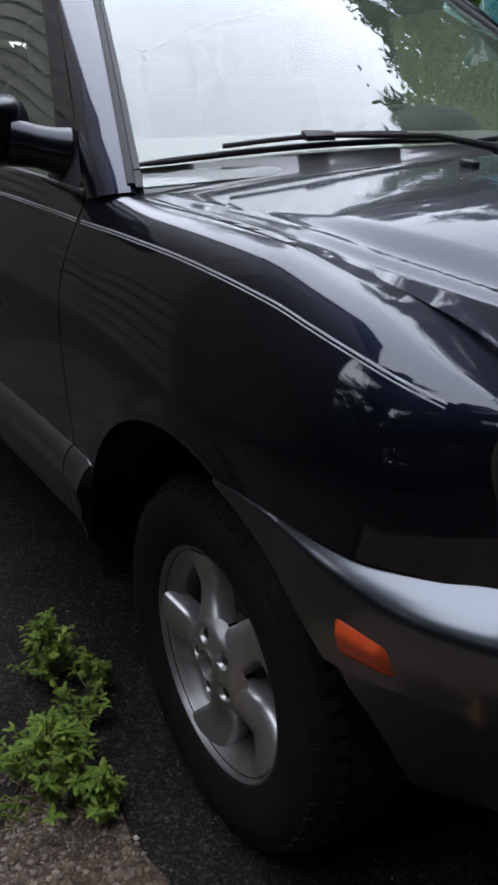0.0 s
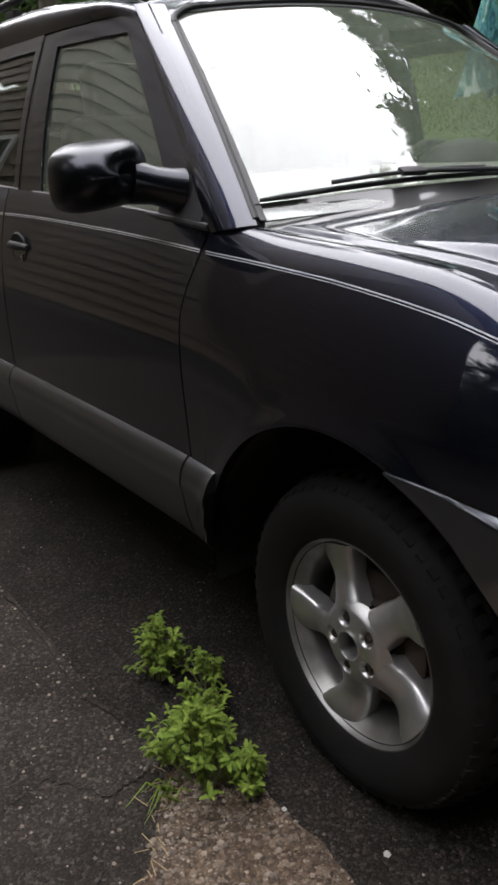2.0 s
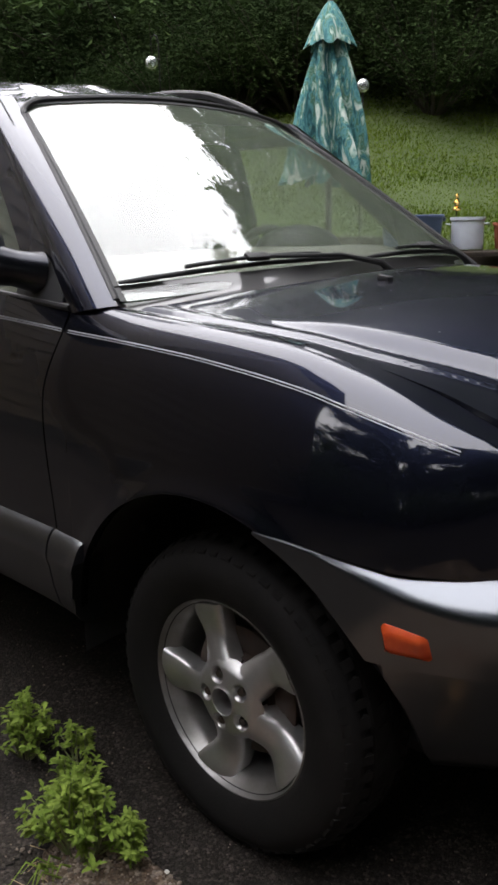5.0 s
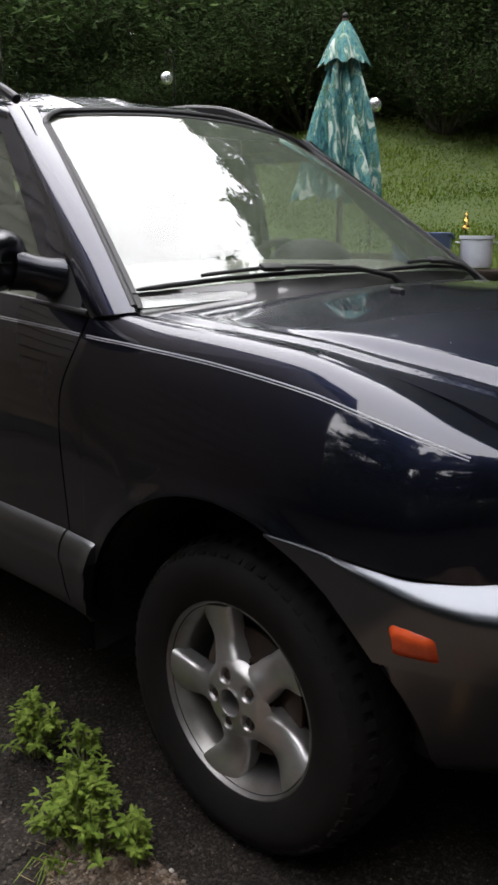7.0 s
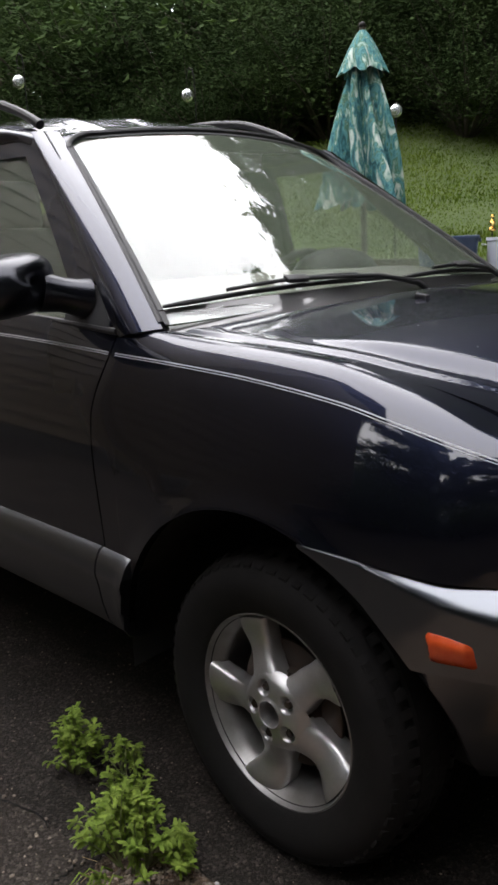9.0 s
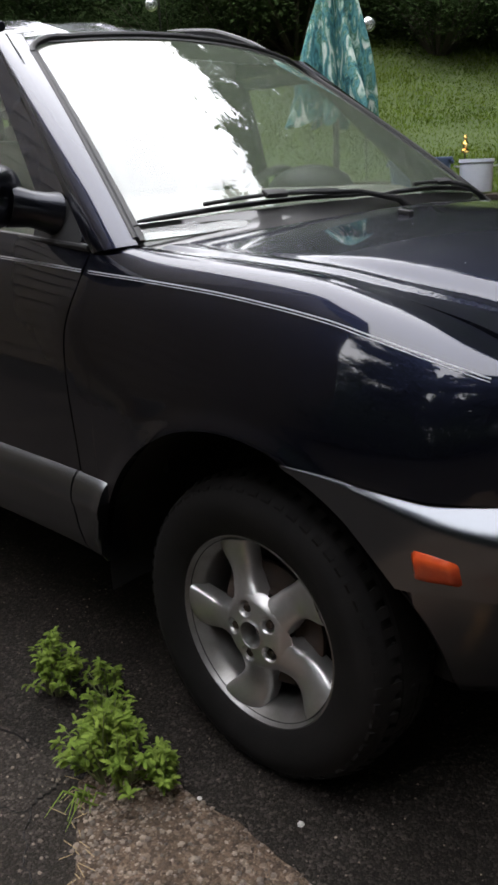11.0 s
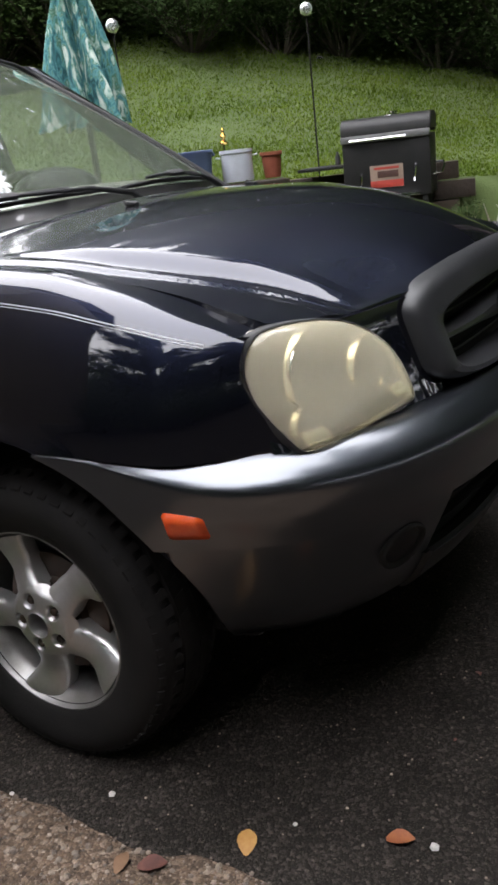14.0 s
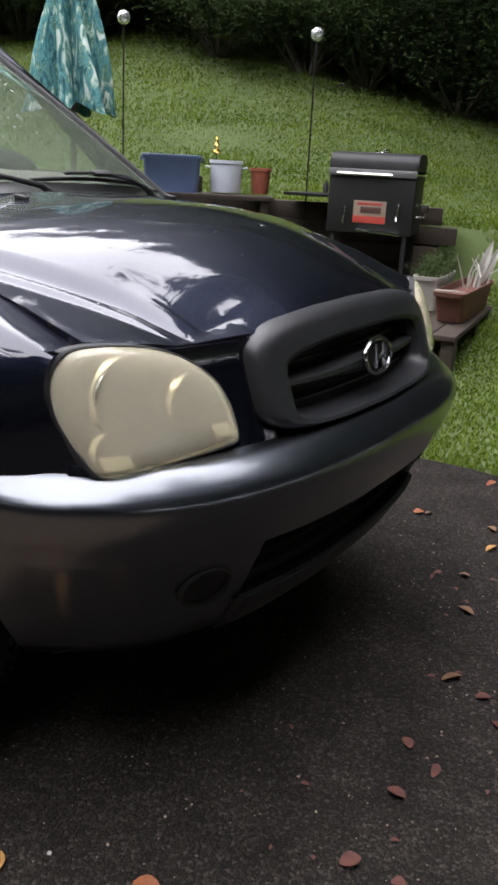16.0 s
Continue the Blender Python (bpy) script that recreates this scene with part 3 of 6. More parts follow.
for flip in (False, True):
    side = mirrored if flip else (lambda g: g)
    lamp = part("headlight", side(bowl_geo), LAMPBODY, car, "headlight with a yellowed cloudy lens")
    lens = part("lens", side(lens_geo), LENS, lamp, "yellowed cloudy plastic lens")
    lens.visible_shadow = False
    part("seal", side(seal_geo), BLACKP, lamp, "black rubber seal")
    # ledge and corner plates, added to put bright patches at the lamp's foot
    ledge = [[(nose_at(s, 0.79) - 0.016 - 0.055 * g, Y(s), 0.782 + 0.008 * (s < 0.54) - 0.010 * (s - 0.5) / 0.25 + 0.050 * g ** 1.5 + 0.003 * math.sin(46 * s)) for g in np.linspace(0, 1, 7)] for s in np.linspace(0.512, 0.760, 30)]
    part("ledge", side(slab(ledge, 0.003, (0, 0, -1))), LAMPBODY, lamp, "added sloping plate that brightens the lamp foot")
    for s0, s1, z0 in ((0.500, 0.540, 0.808), (0.715, 0.762, 0.782)):
        plate = [[(nose_at(s, z0) - 0.006 - 0.030 * g, Y(s), z0 + 0.034 * g) for g in np.linspace(0, 1, 5)] for s in np.linspace(s0, s1, 5)]
        part("corner_plate", side(slab(plate, 0.003, (0, 0, -1))), REFLECTOR, lamp, "added corner plate for a bright lamp corner")
    # the two small bowls are added for bright spots in the lower corners
    for sx, zx, r in ((0.690, 0.895, 0.074), (0.562, 0.868, 0.060), (0.738, 0.806, 0.036), (0.532, 0.818, 0.030)):
        xb = nose_at(sx, zx)
        cup = lathe([(r * 1.04, -0.040), (r, -0.026), (r * 0.95, -0.032), (r * 0.8, -0.062), (r * 0.5, -0.092), (0.012, -0.108), (0.010, -0.060), (0.001, -0.055)], 28, "x", (xb, Y(sx), zx))
        dish = part("reflector", side(cup), REFLECTOR, lamp, "bright reflector bowl")
        if r > 0.05:
            part("bulb_cap", side(lathe([(0.016, -0.088), (0.018, -0.050), (0.015, -0.040), (0.001, -0.038)], 18, "x", (xb, Y(sx), zx))), STEEL, dish, "dark bulb cap")

# grille: a thick charcoal frame with a recessed mouth, a bar and an emblem
def rounded(a, hw, hh, n=5.5):
    c, s_ = math.cos(a), math.sin(a)
    return hw * math.copysign(abs(c) ** (2 / n), c), hh * math.copysign(abs(s_) ** (2 / n), s_)


def grille_ring(rows, n=72):
    P = []
    for a in np.linspace(0, 2 * math.pi, n, endpoint=False):
        row = []
        for hw, hh, zc, off in rows:
            p, q = rounded(a, hw, hh)
            z = zc + q + (0.030 * (1 - (p / 0.45) ** 2) if q > 0 else 0.0)
            row.append((nose_at(p, z) + off, Y(p), z))
        P.append(row)
    return grid(P, close_u=True)


grille = car_part("grille", grille_ring([(0.432, 0.103, 0.889, -0.02), (0.432, 0.103, 0.889, 0.004), (0.425, 0.097, 0.889, 0.018), (0.408, 0.086, 0.884, 0.027), (0.372, 0.066, 0.870, 0.024), (0.350, 0.060, 0.864, 0.010), (0.338, 0.056, 0.861, -0.02), (0.332, 0.055, 0.860, -0.06)]), GRILLEP, "matt charcoal grille surround")
part("mouth", grille_ring([(0.336, 0.057, 0.861, -0.055), (0.2, 0.03, 0.861, -0.055), (0.001, 0.001, 0.861, -0.055)]), DARK, grille)
bar = []
for s in np.linspace(-0.336, 0.336, 30):
    w = 0.012 + 0.012 * math.exp(-(s / 0.13) ** 2)
    bar.append([(nose_at(s, 0.876 + q * w) - 0.03 + o, Y(s), 0.876 + q * w) for q, o in ((-1, -0.02), (-0.9, 0.012), (-0.3, 0.024), (0.4, 0.026), (0.9, 0.016), (1, -0.02))])
part("bar", grid(bar), GRILLEP, grille, "glossy grille bar")
for zz in (0.828, 0.905):
    part("slat", slab([[(nose_at(s, zz) - 0.045, Y(s), zz - 0.003), (nose_at(s, zz) - 0.045, Y(s), zz + 0.003)] for s in np.linspace(-0.325, 0.325, 16)], 0.01, (-1, 0, 0)), BLACKP, grille)
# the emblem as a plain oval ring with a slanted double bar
ex = nose_at(0, 0.892) + 0.020
ring = []
for a in np.linspace(0, 2 * math.pi, 40, endpoint=False):
    cy, cz = 0.070 * math.cos(a), 0.038 * math.sin(a)
    ring.append([(ex + 0.007 * math.cos(b) - 0.35 * cz * 0.6, CY + cy * (1 + 0.11 * math.sin(b)), 0.892 + cz * (1 + 0.16 * math.sin(b))) for b in np.linspace(0, 2 * math.pi, 10, endpoint=False)])
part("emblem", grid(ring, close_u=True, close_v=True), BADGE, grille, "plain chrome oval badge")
for dy in (-0.020, 0.020):
    part("badge_bar", tube([(ex + 0.010, CY + dy - 0.007, 0.866), (ex + 0.004, CY + dy, 0.892), (ex - 0.002, CY + dy + 0.007, 0.918)], [0.005, 0.0065, 0.005], 8), BADGE, grille)
part("badge_bridge", tube([(ex + 0.006, CY - 0.018, 0.888), (ex + 0.004, CY + 0.018, 0.896)], 0.0055, 8), BADGE, grille)
part("badge_plate", ball(0.05, (ex - 0.016, CY, 0.892), (0.12, 1.05, 0.66)), BLACKP, grille)


# front bumper, swept round the nose
def plan(t):
    """A point of the bumper's line, t from 0 (nose) to 1 (side, ahead of the wheel) and on to 2 (at the cladding's tip)."""
    if t <= 1:
        a = t * math.pi / 2
        c, s_ = math.cos(a), math.sin(a)
        return 0.30 + 0.615 * c ** (2 / 2.55), 0.921 * s_ ** (2 / 2.55)
    return 0.30 - (t - 1) * 0.145, 0.921 + 0.016 * (t - 1)


def plan_normal(t):
    a, b = plan(max(0, t - 0.004)), plan(min(2, t + 0.004))
    dx, ds = b[0] - a[0], b[1] - a[1]
    L = math.hypot(dx, ds) or 1
    nx, ns = ds / L, -dx / L
    if t < 0.006:
        return 1.0, 0.0
    return nx, ns


def bumper_row(t, prof):
    x, s = plan(t)
    nx, ns = plan_normal(t)
    row = []
    za = HUBZ + math.sqrt(ARCH ** 2 - x ** 2) if x < ARCH else -1.0
    low = sorted((z, off) for off, z in prof)
    cut = float(np.interp(za, [z for z, _ in low], [o for _, o in low]))
    for j, (off, z) in enumerate(prof):
        if z < za and j > 1:
            off, z = cut, za
        row.append((x + nx * off, Y(s + ns * off), max(z, za)))
    return row


def shelf_z(t):
    return 0.787 - 0.009 * float(ease((1.15 - t) / 0.4)) + 0.006 * float(ease((0.45 - t) / 0.3))


def upper_prof(t):
    """The bumper's section: a sloping shelf with a crease, both fading out towards the wheel arch."""
    zt = shelf_z(t)
    k = float(ease((plan(t)[0] - 0.16) / 0.44))
    wide = 0.006 + 0.056 * k
    d = 0.006 + 0.042 * k
    rows = [(-wide - 0.010 - 0.06 * float(ease((0.80 - t) / 0.25)), zt - 0.006), (-wide, zt), (-wide * 0.82, zt - 0.10 * d), (-wide * 0.60, zt - 0.30 * d), (-wide * 0.36, zt - 0.56 * d), (-wide * 0.18, zt - 0.78 * d), (-wide * 0.06, zt - 0.97 * d), (0.0, zt - 1.14 * d), (0.0005 * k, zt - 1.34 * d), (-0.0005 * k, zt - 1.60 * d)]
    return rows + [(o * k - 0.010 * (1 - k) * (0.75 - z), z) for o, z in ((-0.004, zt - 0.098), (-0.012, zt - 0.122), (-0.023, 0.632), (-0.036, 0.60))]


def lower_prof(t):
    """The bumper's lower section, tucked under towards the road."""
    k = float(ease((plan(t)[0] - 0.16) / 0.44))
    base = -0.036 * k - 0.0015 * (1 - k)
    return [(base + o * (0.45 + 0.55 * k), z) for o, z in ((0, 0.60), (-0.019, 0.56), (-0.039, 0.52), (-0.062, 0.472), (-0.086, 0.42), (-0.114, 0.372), (-0.152, 0.335), (-0.212, 0.318))]



ts_side = sorted(set(np.round(np.r_[np.linspace(0, 1, 64) ** 1.0, np.linspace(1, 2, 22), np.linspace(0.86, 1.0, 90)], 5)))
full = [t for t in ts_side]
upper = [bumper_row(t, upper_prof(t)) for t in full]
upper_all = [[(p[0], 2 * CY - p[1], p[2]) for p in r] for r in reversed(upper[1:])] + upper
bumper = car_part("front_bumper", sheet(upper_all, 0.015, (-0.5, 0, -0.4)), CLAD, "grey plastic front bumper", sharp=70)
OPEN = 0.30
low = [bumper_row(t, lower_prof(t)) for t in full if t >= OPEN]
for flip in (False, True):
    side = mirrored if flip else (lambda g: g)
    part("corner_valance", side(sheet(low, 0.02, (-0.6, 0.3, 0))), CLAD, bumper, "grey lower bumper corner")
lip = [bumper_row(t, [(-0.105, 0.452), (-0.094, 0.445), (-0.104, 0.425), (-0.134, 0.375), (-0.172, 0.338), (-0.238, 0.320)]) for t in full if t <= OPEN + 0.012]
lip_all = [[(p[0], 2 * CY - p[1], p[2]) for p in r] for r in reversed(lip[1:])] + lip
part("lower_lip", sheet(lip_all, 0.02, (-1, 0, 0)), BLACKP, bumper)
back = [bumper_row(t, [(-0.05, 0.602), (-0.13, 0.60), (-0.14, 0.445), (-0.10, 0.447)]) for t in full if t <= OPEN + 0.03]
back_all = [[(p[0], 2 * CY - p[1], p[2]) for p in r] for r in reversed(back[1:])] + back
part("intake", grid(back_all), DARK, bumper)
# near-black slats: the intake's shade is put into their colour
for zz in (0.50, 0.535, 0.57):
    sl = [bumper_row(t, [(-0.115, zz - 0.005), (-0.105, zz), (-0.115, zz + 0.005), (-0.128, zz + 0.005)]) for t in full if t <= OPEN + 0.02]
    sl = [[(p[0], 2 * CY - p[1], p[2]) for p in r] for r in reversed(sl[1:])] + sl
    part("intake_slat", grid(sl), DARK, bumper)
for sg in (1, -1):
    # shallow black disc standing for the shade in the fog lamp pocket
    fx, fs = plan(0.405)
    fnx, fns = plan_normal(0.405)
    rot = Matrix.Translation((fx - 0.076 * fnx, Y(sg * (fs - 0.076 * fns)), 0.510)) @ Vector((fnx, -sg * fns, -0.42)).to_track_quat('X', 'Z').to_matrix().to_4x4()
    part("fog_lamp", moved(lathe([(0.058, -0.012), (0.058, 0.004), (0.054, 0.007), (0.050, 0.004), (0.046, -0.001), (0.001, -0.001)], 30, "x"), rot), DARK, bumper, "black disc for the shaded fog lamp pocket")
    part("fog_lens", moved(lathe([(0.044, 0.000), (0.03, 0.004), (0.001, 0.006)], 26, "x"), rot), DARKGLASS, bumper)

# amber side markers
for flip in (False, True):
    side = mirrored if flip else (lambda g: g)
    rows = []
    for i, x in enumerate(np.linspace(0.421, 0.502, 16)):
        f = i / 15
        z0, z1 = 0.625 + 0.003 * f, 0.686 - 0.010 * f ** 2
        row = []
        for j, g in enumerate(np.linspace(0, 1, 9)):
            z = z0 + (z1 - z0) * g
            ends = min(1, 6 * min(f, 1 - f) + 0.15) * min(1, 4 * min(g, 1 - g) + 0.2)
            tt = min(np.linspace(0.5, 1.9, 281), key=lambda q: abs(plan(q)[0] - x))
            prof = sorted((h, o) for o, h in upper_prof(tt))
            off = float(np.interp(z, [h for h, _ in prof], [o for _, o in prof])) / plan_normal(tt)[1]
            row.append((x, Y(plan(tt)[1] + off - 0.002 + 0.014 * min(1, ends)), z))
        rows.append(row)
    mk = part("side_marker", side(sheet(rows, 0.012, (0, 1, 0))), AMBER, bumper, "orange side marker lamp")

# windscreen
P = [[scr(s, v) for v in np.linspace(0, 1, 26)] for s in np.linspace(-1, 1, 44)]
screen = car_part("windscreen", slab(P, 0.005, (-0.5, 0, -0.86)), GLASS, "raked windscreen", sharp=60)
screen.visible_shadow = False
CU, CV = 0.150, 0.090


def screen_corner(sg, a, out=1.0):
    """A point of the glass's rounded upper corner; a from 0 (at the head) to 1 (at the side)."""
    c, s_ = math.cos(a * math.pi / 2), math.sin(a * math.pi / 2)
    k = 1 + (1 / max(c, s_) - 1) * out
    return sg * (1 - CU + CU * s_ * k), 1 - CV + CV * c * k


edge = [scr(-1, v, 0.004) for v in np.linspace(0, 1 - CV, 22)] + [scr(*screen_corner(-1, a, 0), 0.006) for a in np.linspace(1, 0, 12)]
edge += [scr(s, 1.0, 0.004) for s in np.linspace(-1 + CU, 1 - CU, 36)][1:-1] + [scr(*screen_corner(1, a, 0), 0.006) for a in np.linspace(0, 1, 12)] + [scr(1, v, 0.004) for v in np.linspace(1 - CV, 0, 22)]
part("screen_seal", tube(edge, 0.010, 8), BLACKP, screen, "black rubber seal")
for u0, u1 in ((0.972, 1.0), (-1.0, -0.972)):
    part("screen_border", slab([[scr(u0 + (u1 - u0) * f, v, 0.0025) for v in np.linspace(0, 1, 26)] for f in np.linspace(0, 1, 5)], 0.002, (-0.5, 0, -0.86)), BLACKP, screen, "black border strip")
part("screen_border", slab([[scr(u, v, 0.0025) for v in (0.975, 0.988, 1.0)] for u in np.linspace(-0.971, 0.971, 40)], 0.002, (-0.5, 0, -0.86)), BLACKP, screen, "black border strip")

for sg in (1, -1):
    fill = [[scr(*screen_corner(sg, a, f), 0.007) for f in np.linspace(0, 1, 4)] for a in np.linspace(0, 1, 17)]
    part("screen_corner", slab(fill, 0.003, (-0.5, 0, -0.86)), PAINT, screen, "painted corner beside the glass")

# cowl under the wipers
P = []
for u in np.linspace(-1, 1, 40):
    s = 0.785 * u
    a = np.array([rear_edge(s) + 0.03, Y(s), hood_z(rear_edge(s) + 0.02, s * 0.985) - 0.022])
    b = np.array(scr(u, 0.055, 0.004))
    P.append([(a[0] + (b[0] - a[0]) * t, a[1] + (b[1] - a[1]) * t, a[2] + (b[2] - a[2]) * (0.12 * t + 0.88 * t ** 4)) for t in np.linspace(0, 1, 14)])
car_part("cowl", sheet(P, 0.02, (0, 0, -1)), COWLP, "glossy black plastic cowl")
# painted corner pieces beside the cowl
for flip in (False, True):
    side = mirrored if flip else (lambda g: g)
    part("corner_clip", side(ball(0.018, (-0.30, 0.262, 1.128), (1.3, 1.0, 0.6))), mat("pale_putty", (0.7, 0.66, 0.6), 0.6, color2=(0.6, 0.56, 0.5), scale=90) if not flip else BLACKP, car)


def side_glass_s(z, x=-1.5):
    """The greenhouse leans in with height and narrows towards the windscreen."""
    u = max(0, z - 1.14) / 0.535
    return 0.850 - 0.135 * u ** 1.3 - 0.150 * min(1.0, max(0.0, x + 1.6)) ** 1.5 * u


# A pillars
for flip in (False, True):
    side = mirrored if flip else (lambda g: g)
    P = []
    for v in np.linspace(-0.02, 1.03, 26):
        a = np.array(screen_pt(1.0, v)) + np.array([0.006, 0.004, 0.006])
        g = min(1.0, max(0.0, v))
        z = 1.142 + 0.516 * v
        b = np.array([-0.50 - 0.60 * v, side_glass_s(z, -0.50 - 0.60 * v) + 0.004 + 0.012 * math.sin(math.pi * g), z])
        c = np.array([a[0] * 0.78 + b[0] * 0.22 + 0.004, b[1] + 0.002, a[2] * 0.78 + b[2] * 0.22 + 0.002])
        row = []
        for t in np.linspace(0, 1, 13):
            p = a * (1 - t) ** 2 + c * 2 * t * (1 - t) + b * t ** 2
            row.append((p[0], Y(p[1]), p[2]))
        P.append(row)
    part("a_pillar", side(sheet([r[:5] for r in P], 0.02, (-0.3, 0.8, -0.3))), PAINT, car)
    part("door_frame_front", side(sheet([[(p[0], p[1] - 0.003 * math.sin(math.pi * i / 8), p[2]) for i, p in enumerate(r[4:])] for r in P], 0.02, (-0.3, 0.8, -0.3))), PAINT, front_doors[flip])
    # roof side rail, glass, pillars
    P = []
    for x in np.linspace(-1.104, -3.42, 40):
        se, ze = float(roof_edge_s(x)), float(roof_edge_z(x))
        zb = min(1.66, ze - 0.03)
        sb = side_glass_s(zb, x) + 0.004
        row = []
        for t in np.linspace(0, 1, 7):
            bul = math.sin(math.pi * t)
            row.append((x, Y(se + (sb - se) * t + 0.016 * bul), ze + (zb - ze) * t + 0.010 * bul))
        P.append(row)
    part("roof_side", side(sheet(P, 0.02, (0, 1, -0.2))), PAINT, car)

    def window(xb0, xb1, xt0, xt1, z0f, z1, off=-0.006):
        rows = []
        for f in np.r_[np.linspace(0, 0.14, 5), np.linspace(0.14, 0.94, 9)[1:], 1.0]:
            row = []
            for g in np.linspace(0, 1, 12):
                xb, xt = xb0 + (xb1 - xb0) * f, xt0 + (xt1 - xt0) * f
                x = xb + (xt - xb) * g
                z0 = float(top_z(xb)) - 0.008
                z = z0 + (z1 - z0) * g
                row.append((x, Y(side_glass_s(z, x) + off + 0.005 * math.sin(math.pi * g)), z))
            rows.append(row)
        return rows

    for nm, w in (("front_side_glass", window(-0.503, -1.55, -1.103, -1.53, 0, 1.655)), ("rear_side_glass", window(-1.68, -2.30, -1.62, -2.25, 0, 1.66)), ("cargo_side_glass", window(-2.39, -3.15, -2.36, -3.02, 0, 1.64))):
        gl = part(nm, side(slab(w, 0.004, (0, 1, 0))), DARKGLASS if nm != "front_side_glass" else GLASS, car, "dark tinted side window" if nm != "front_side_glass" else "side window", 60)
        gl.visible_shadow = False
        if nm != "cargo_side_glass":
            F = np.array(w)
            F[:, :, 1] -= 0.009
            nf = 4 if nm == "front_side_glass" else 2
            for strip in (F[:nf + 1, :11], F[12:, :11], F[:, 10:]):
                part("window_frame", side(slab(strip, 0.012, (0, 1, 0))), PAINT, gl, "navy door window frame", 60)
        belt = [(p[0][0], p[0][1] - 0.006, p[0][2] - 0.002) for p in w]
        part("belt_moulding", side(tube(belt, 0.009, 8)), BLACKP, gl, "black belt moulding")
    for nm, xb0, xb1, xt0, xt1, m_ in (("b_pillar", -1.54, -1.69, -1.52, -1.63, PAINT), ("c_pillar", -2.29, -2.40, -2.24, -2.37, PAINT), ("d_pillar", -3.13, -3.47, -3.0, -3.38, PAINT)):
        part(nm, side(slab(window(xb0, xb1, xt0, xt1, 0, 1.655, 0.0), 0.02, (0, 1, 0))), m_, car)
    # front quarter: the black corner that carries the mirror
    P = []
    for f in np.linspace(0, 1, 8):
        row = []
        for g in np.linspace(0, 1, 6):
            x = -0.535 - 0.20 * f
            z0 = float(top_z(x)) - 0.01
            zt = 1.165 + 1.05 * (-0.535 - x)
            z = z0 + (zt - z0) * g
            row.append((x, Y(side_glass_s(z, x) + 0.006), z))
        P.append(row)
    part("mirror_sail", side(slab(P, 0.02, (0, 1, 0))), BLACKP, car)

    # door mirror
    if flip:
        continue
    P = []
    mc = Vector((-0.70, -0.112, 1.257))
    for a in np.linspace(0, 2 * math.pi, 36, endpoint=False):
        row = []
        for k, dx in [(0.97, -0.060), (1.0, -0.052)] + [(math.cos(h) ** 0.62, -0.045 + 0.115 * math.sin(h) ** 0.9) for h in np.linspace(0.0, 1.56, 15)]:
            p, q = rounded(a, 0.122, 0.076, 2.0 + 1.4 * min(1.0, k) ** 2)
            q += 0.010 * (p / 0.112)
            row.append((mc.x + dx - 0.18 * p, mc.y + p * k, mc.z + q * k))
        P.append(row)
    mir = part("door_mirror", side(grid(P, close_u=True)), MIRRORCAP, car, "navy door mirror")
    P = []
    for a in np.linspace(0, 2 * math.pi, 36, endpoint=False):
        p, q = rounded(a, 0.106, 0.066, 3.6)
        P.append([(mc.x - 0.046 - 0.18 * p * k, mc.y + p * k, mc.z + (q + 0.010 * p / 0.112) * k) for k in (1.0, 0.5, 0.01)])
    part("mirror_glass", side(grid(P, close_u=True)), CHROME, mir, "mirror glass")
    arm = tube([(-0.660, 0.060, 1.215), (-0.665, 0.03, 1.222), (-0.675, 0.0, 1.230), (-0.69, -0.05, 1.240)], [0.052, 0.046, 0.043, 0.05], 18)
    part("mirror_arm", side(arm), MIRRORCAP, mir, "navy mirror arm")

# roof with its ribs and rails
P = []
for u in np.linspace(-1, 1, 61):
    row = []
    for w in np.linspace(0, 1, 40):
        xh = -1.016 - 0.092 * abs(u) ** 2.3
        x = xh + (-3.44 - xh) * w
        k = float(ease(w / 0.12))
        se = 0.580 + (float(roof_edge_s(x)) - 0.580) * k
        ze = 1.668 + (float(roof_edge_z(x)) - 1.668) * k
        zm = 1.707 + (float(roof_mid_z(x)) - 1.707) * k
        z = ze + (zm - ze) * (1 - abs(u) ** 2.4)
        rib = sum(math.exp(-((abs(u) - c) / 0.035) ** 2) for c in (0.25, 0.62)) * 0.010 * float(ease((w - 0.04) / 0.05)) * float(ease((0.95 - w) / 0.05))
        row.append((x, Y(u * se), z + rib))
    P.append(row)
car_part("roof", sheet(P, 0.02, (0, 0, -1)), PAINT)
for sg in (1, -1):
    zz = lambda x: float(roof_edge_z(x)) + 0.012
    arch = table([-3.12, -3.0, -2.8, -2.4, -1.9, -1.55, -1.36, -1.24], [0.0, 0.05, 0.085, 0.096, 0.096, 0.080, 0.042, 0.004])
    pts = [(x, Y(sg * 0.565), zz(x) + float(arch(x))) for x in np.linspace(-3.12, -1.24, 44)]
    rail = car_part("roof_rail", tube(pts, 0.015, 10), GRILLEP, "dark grey roof rail")
    for x in (-2.3, -3.0):
        part("rail_foot", box(0.10, 0.035, 0.085, (x, Y(sg * 0.56), zz(x) + 0.028), 0.012), BLACKP, rail)

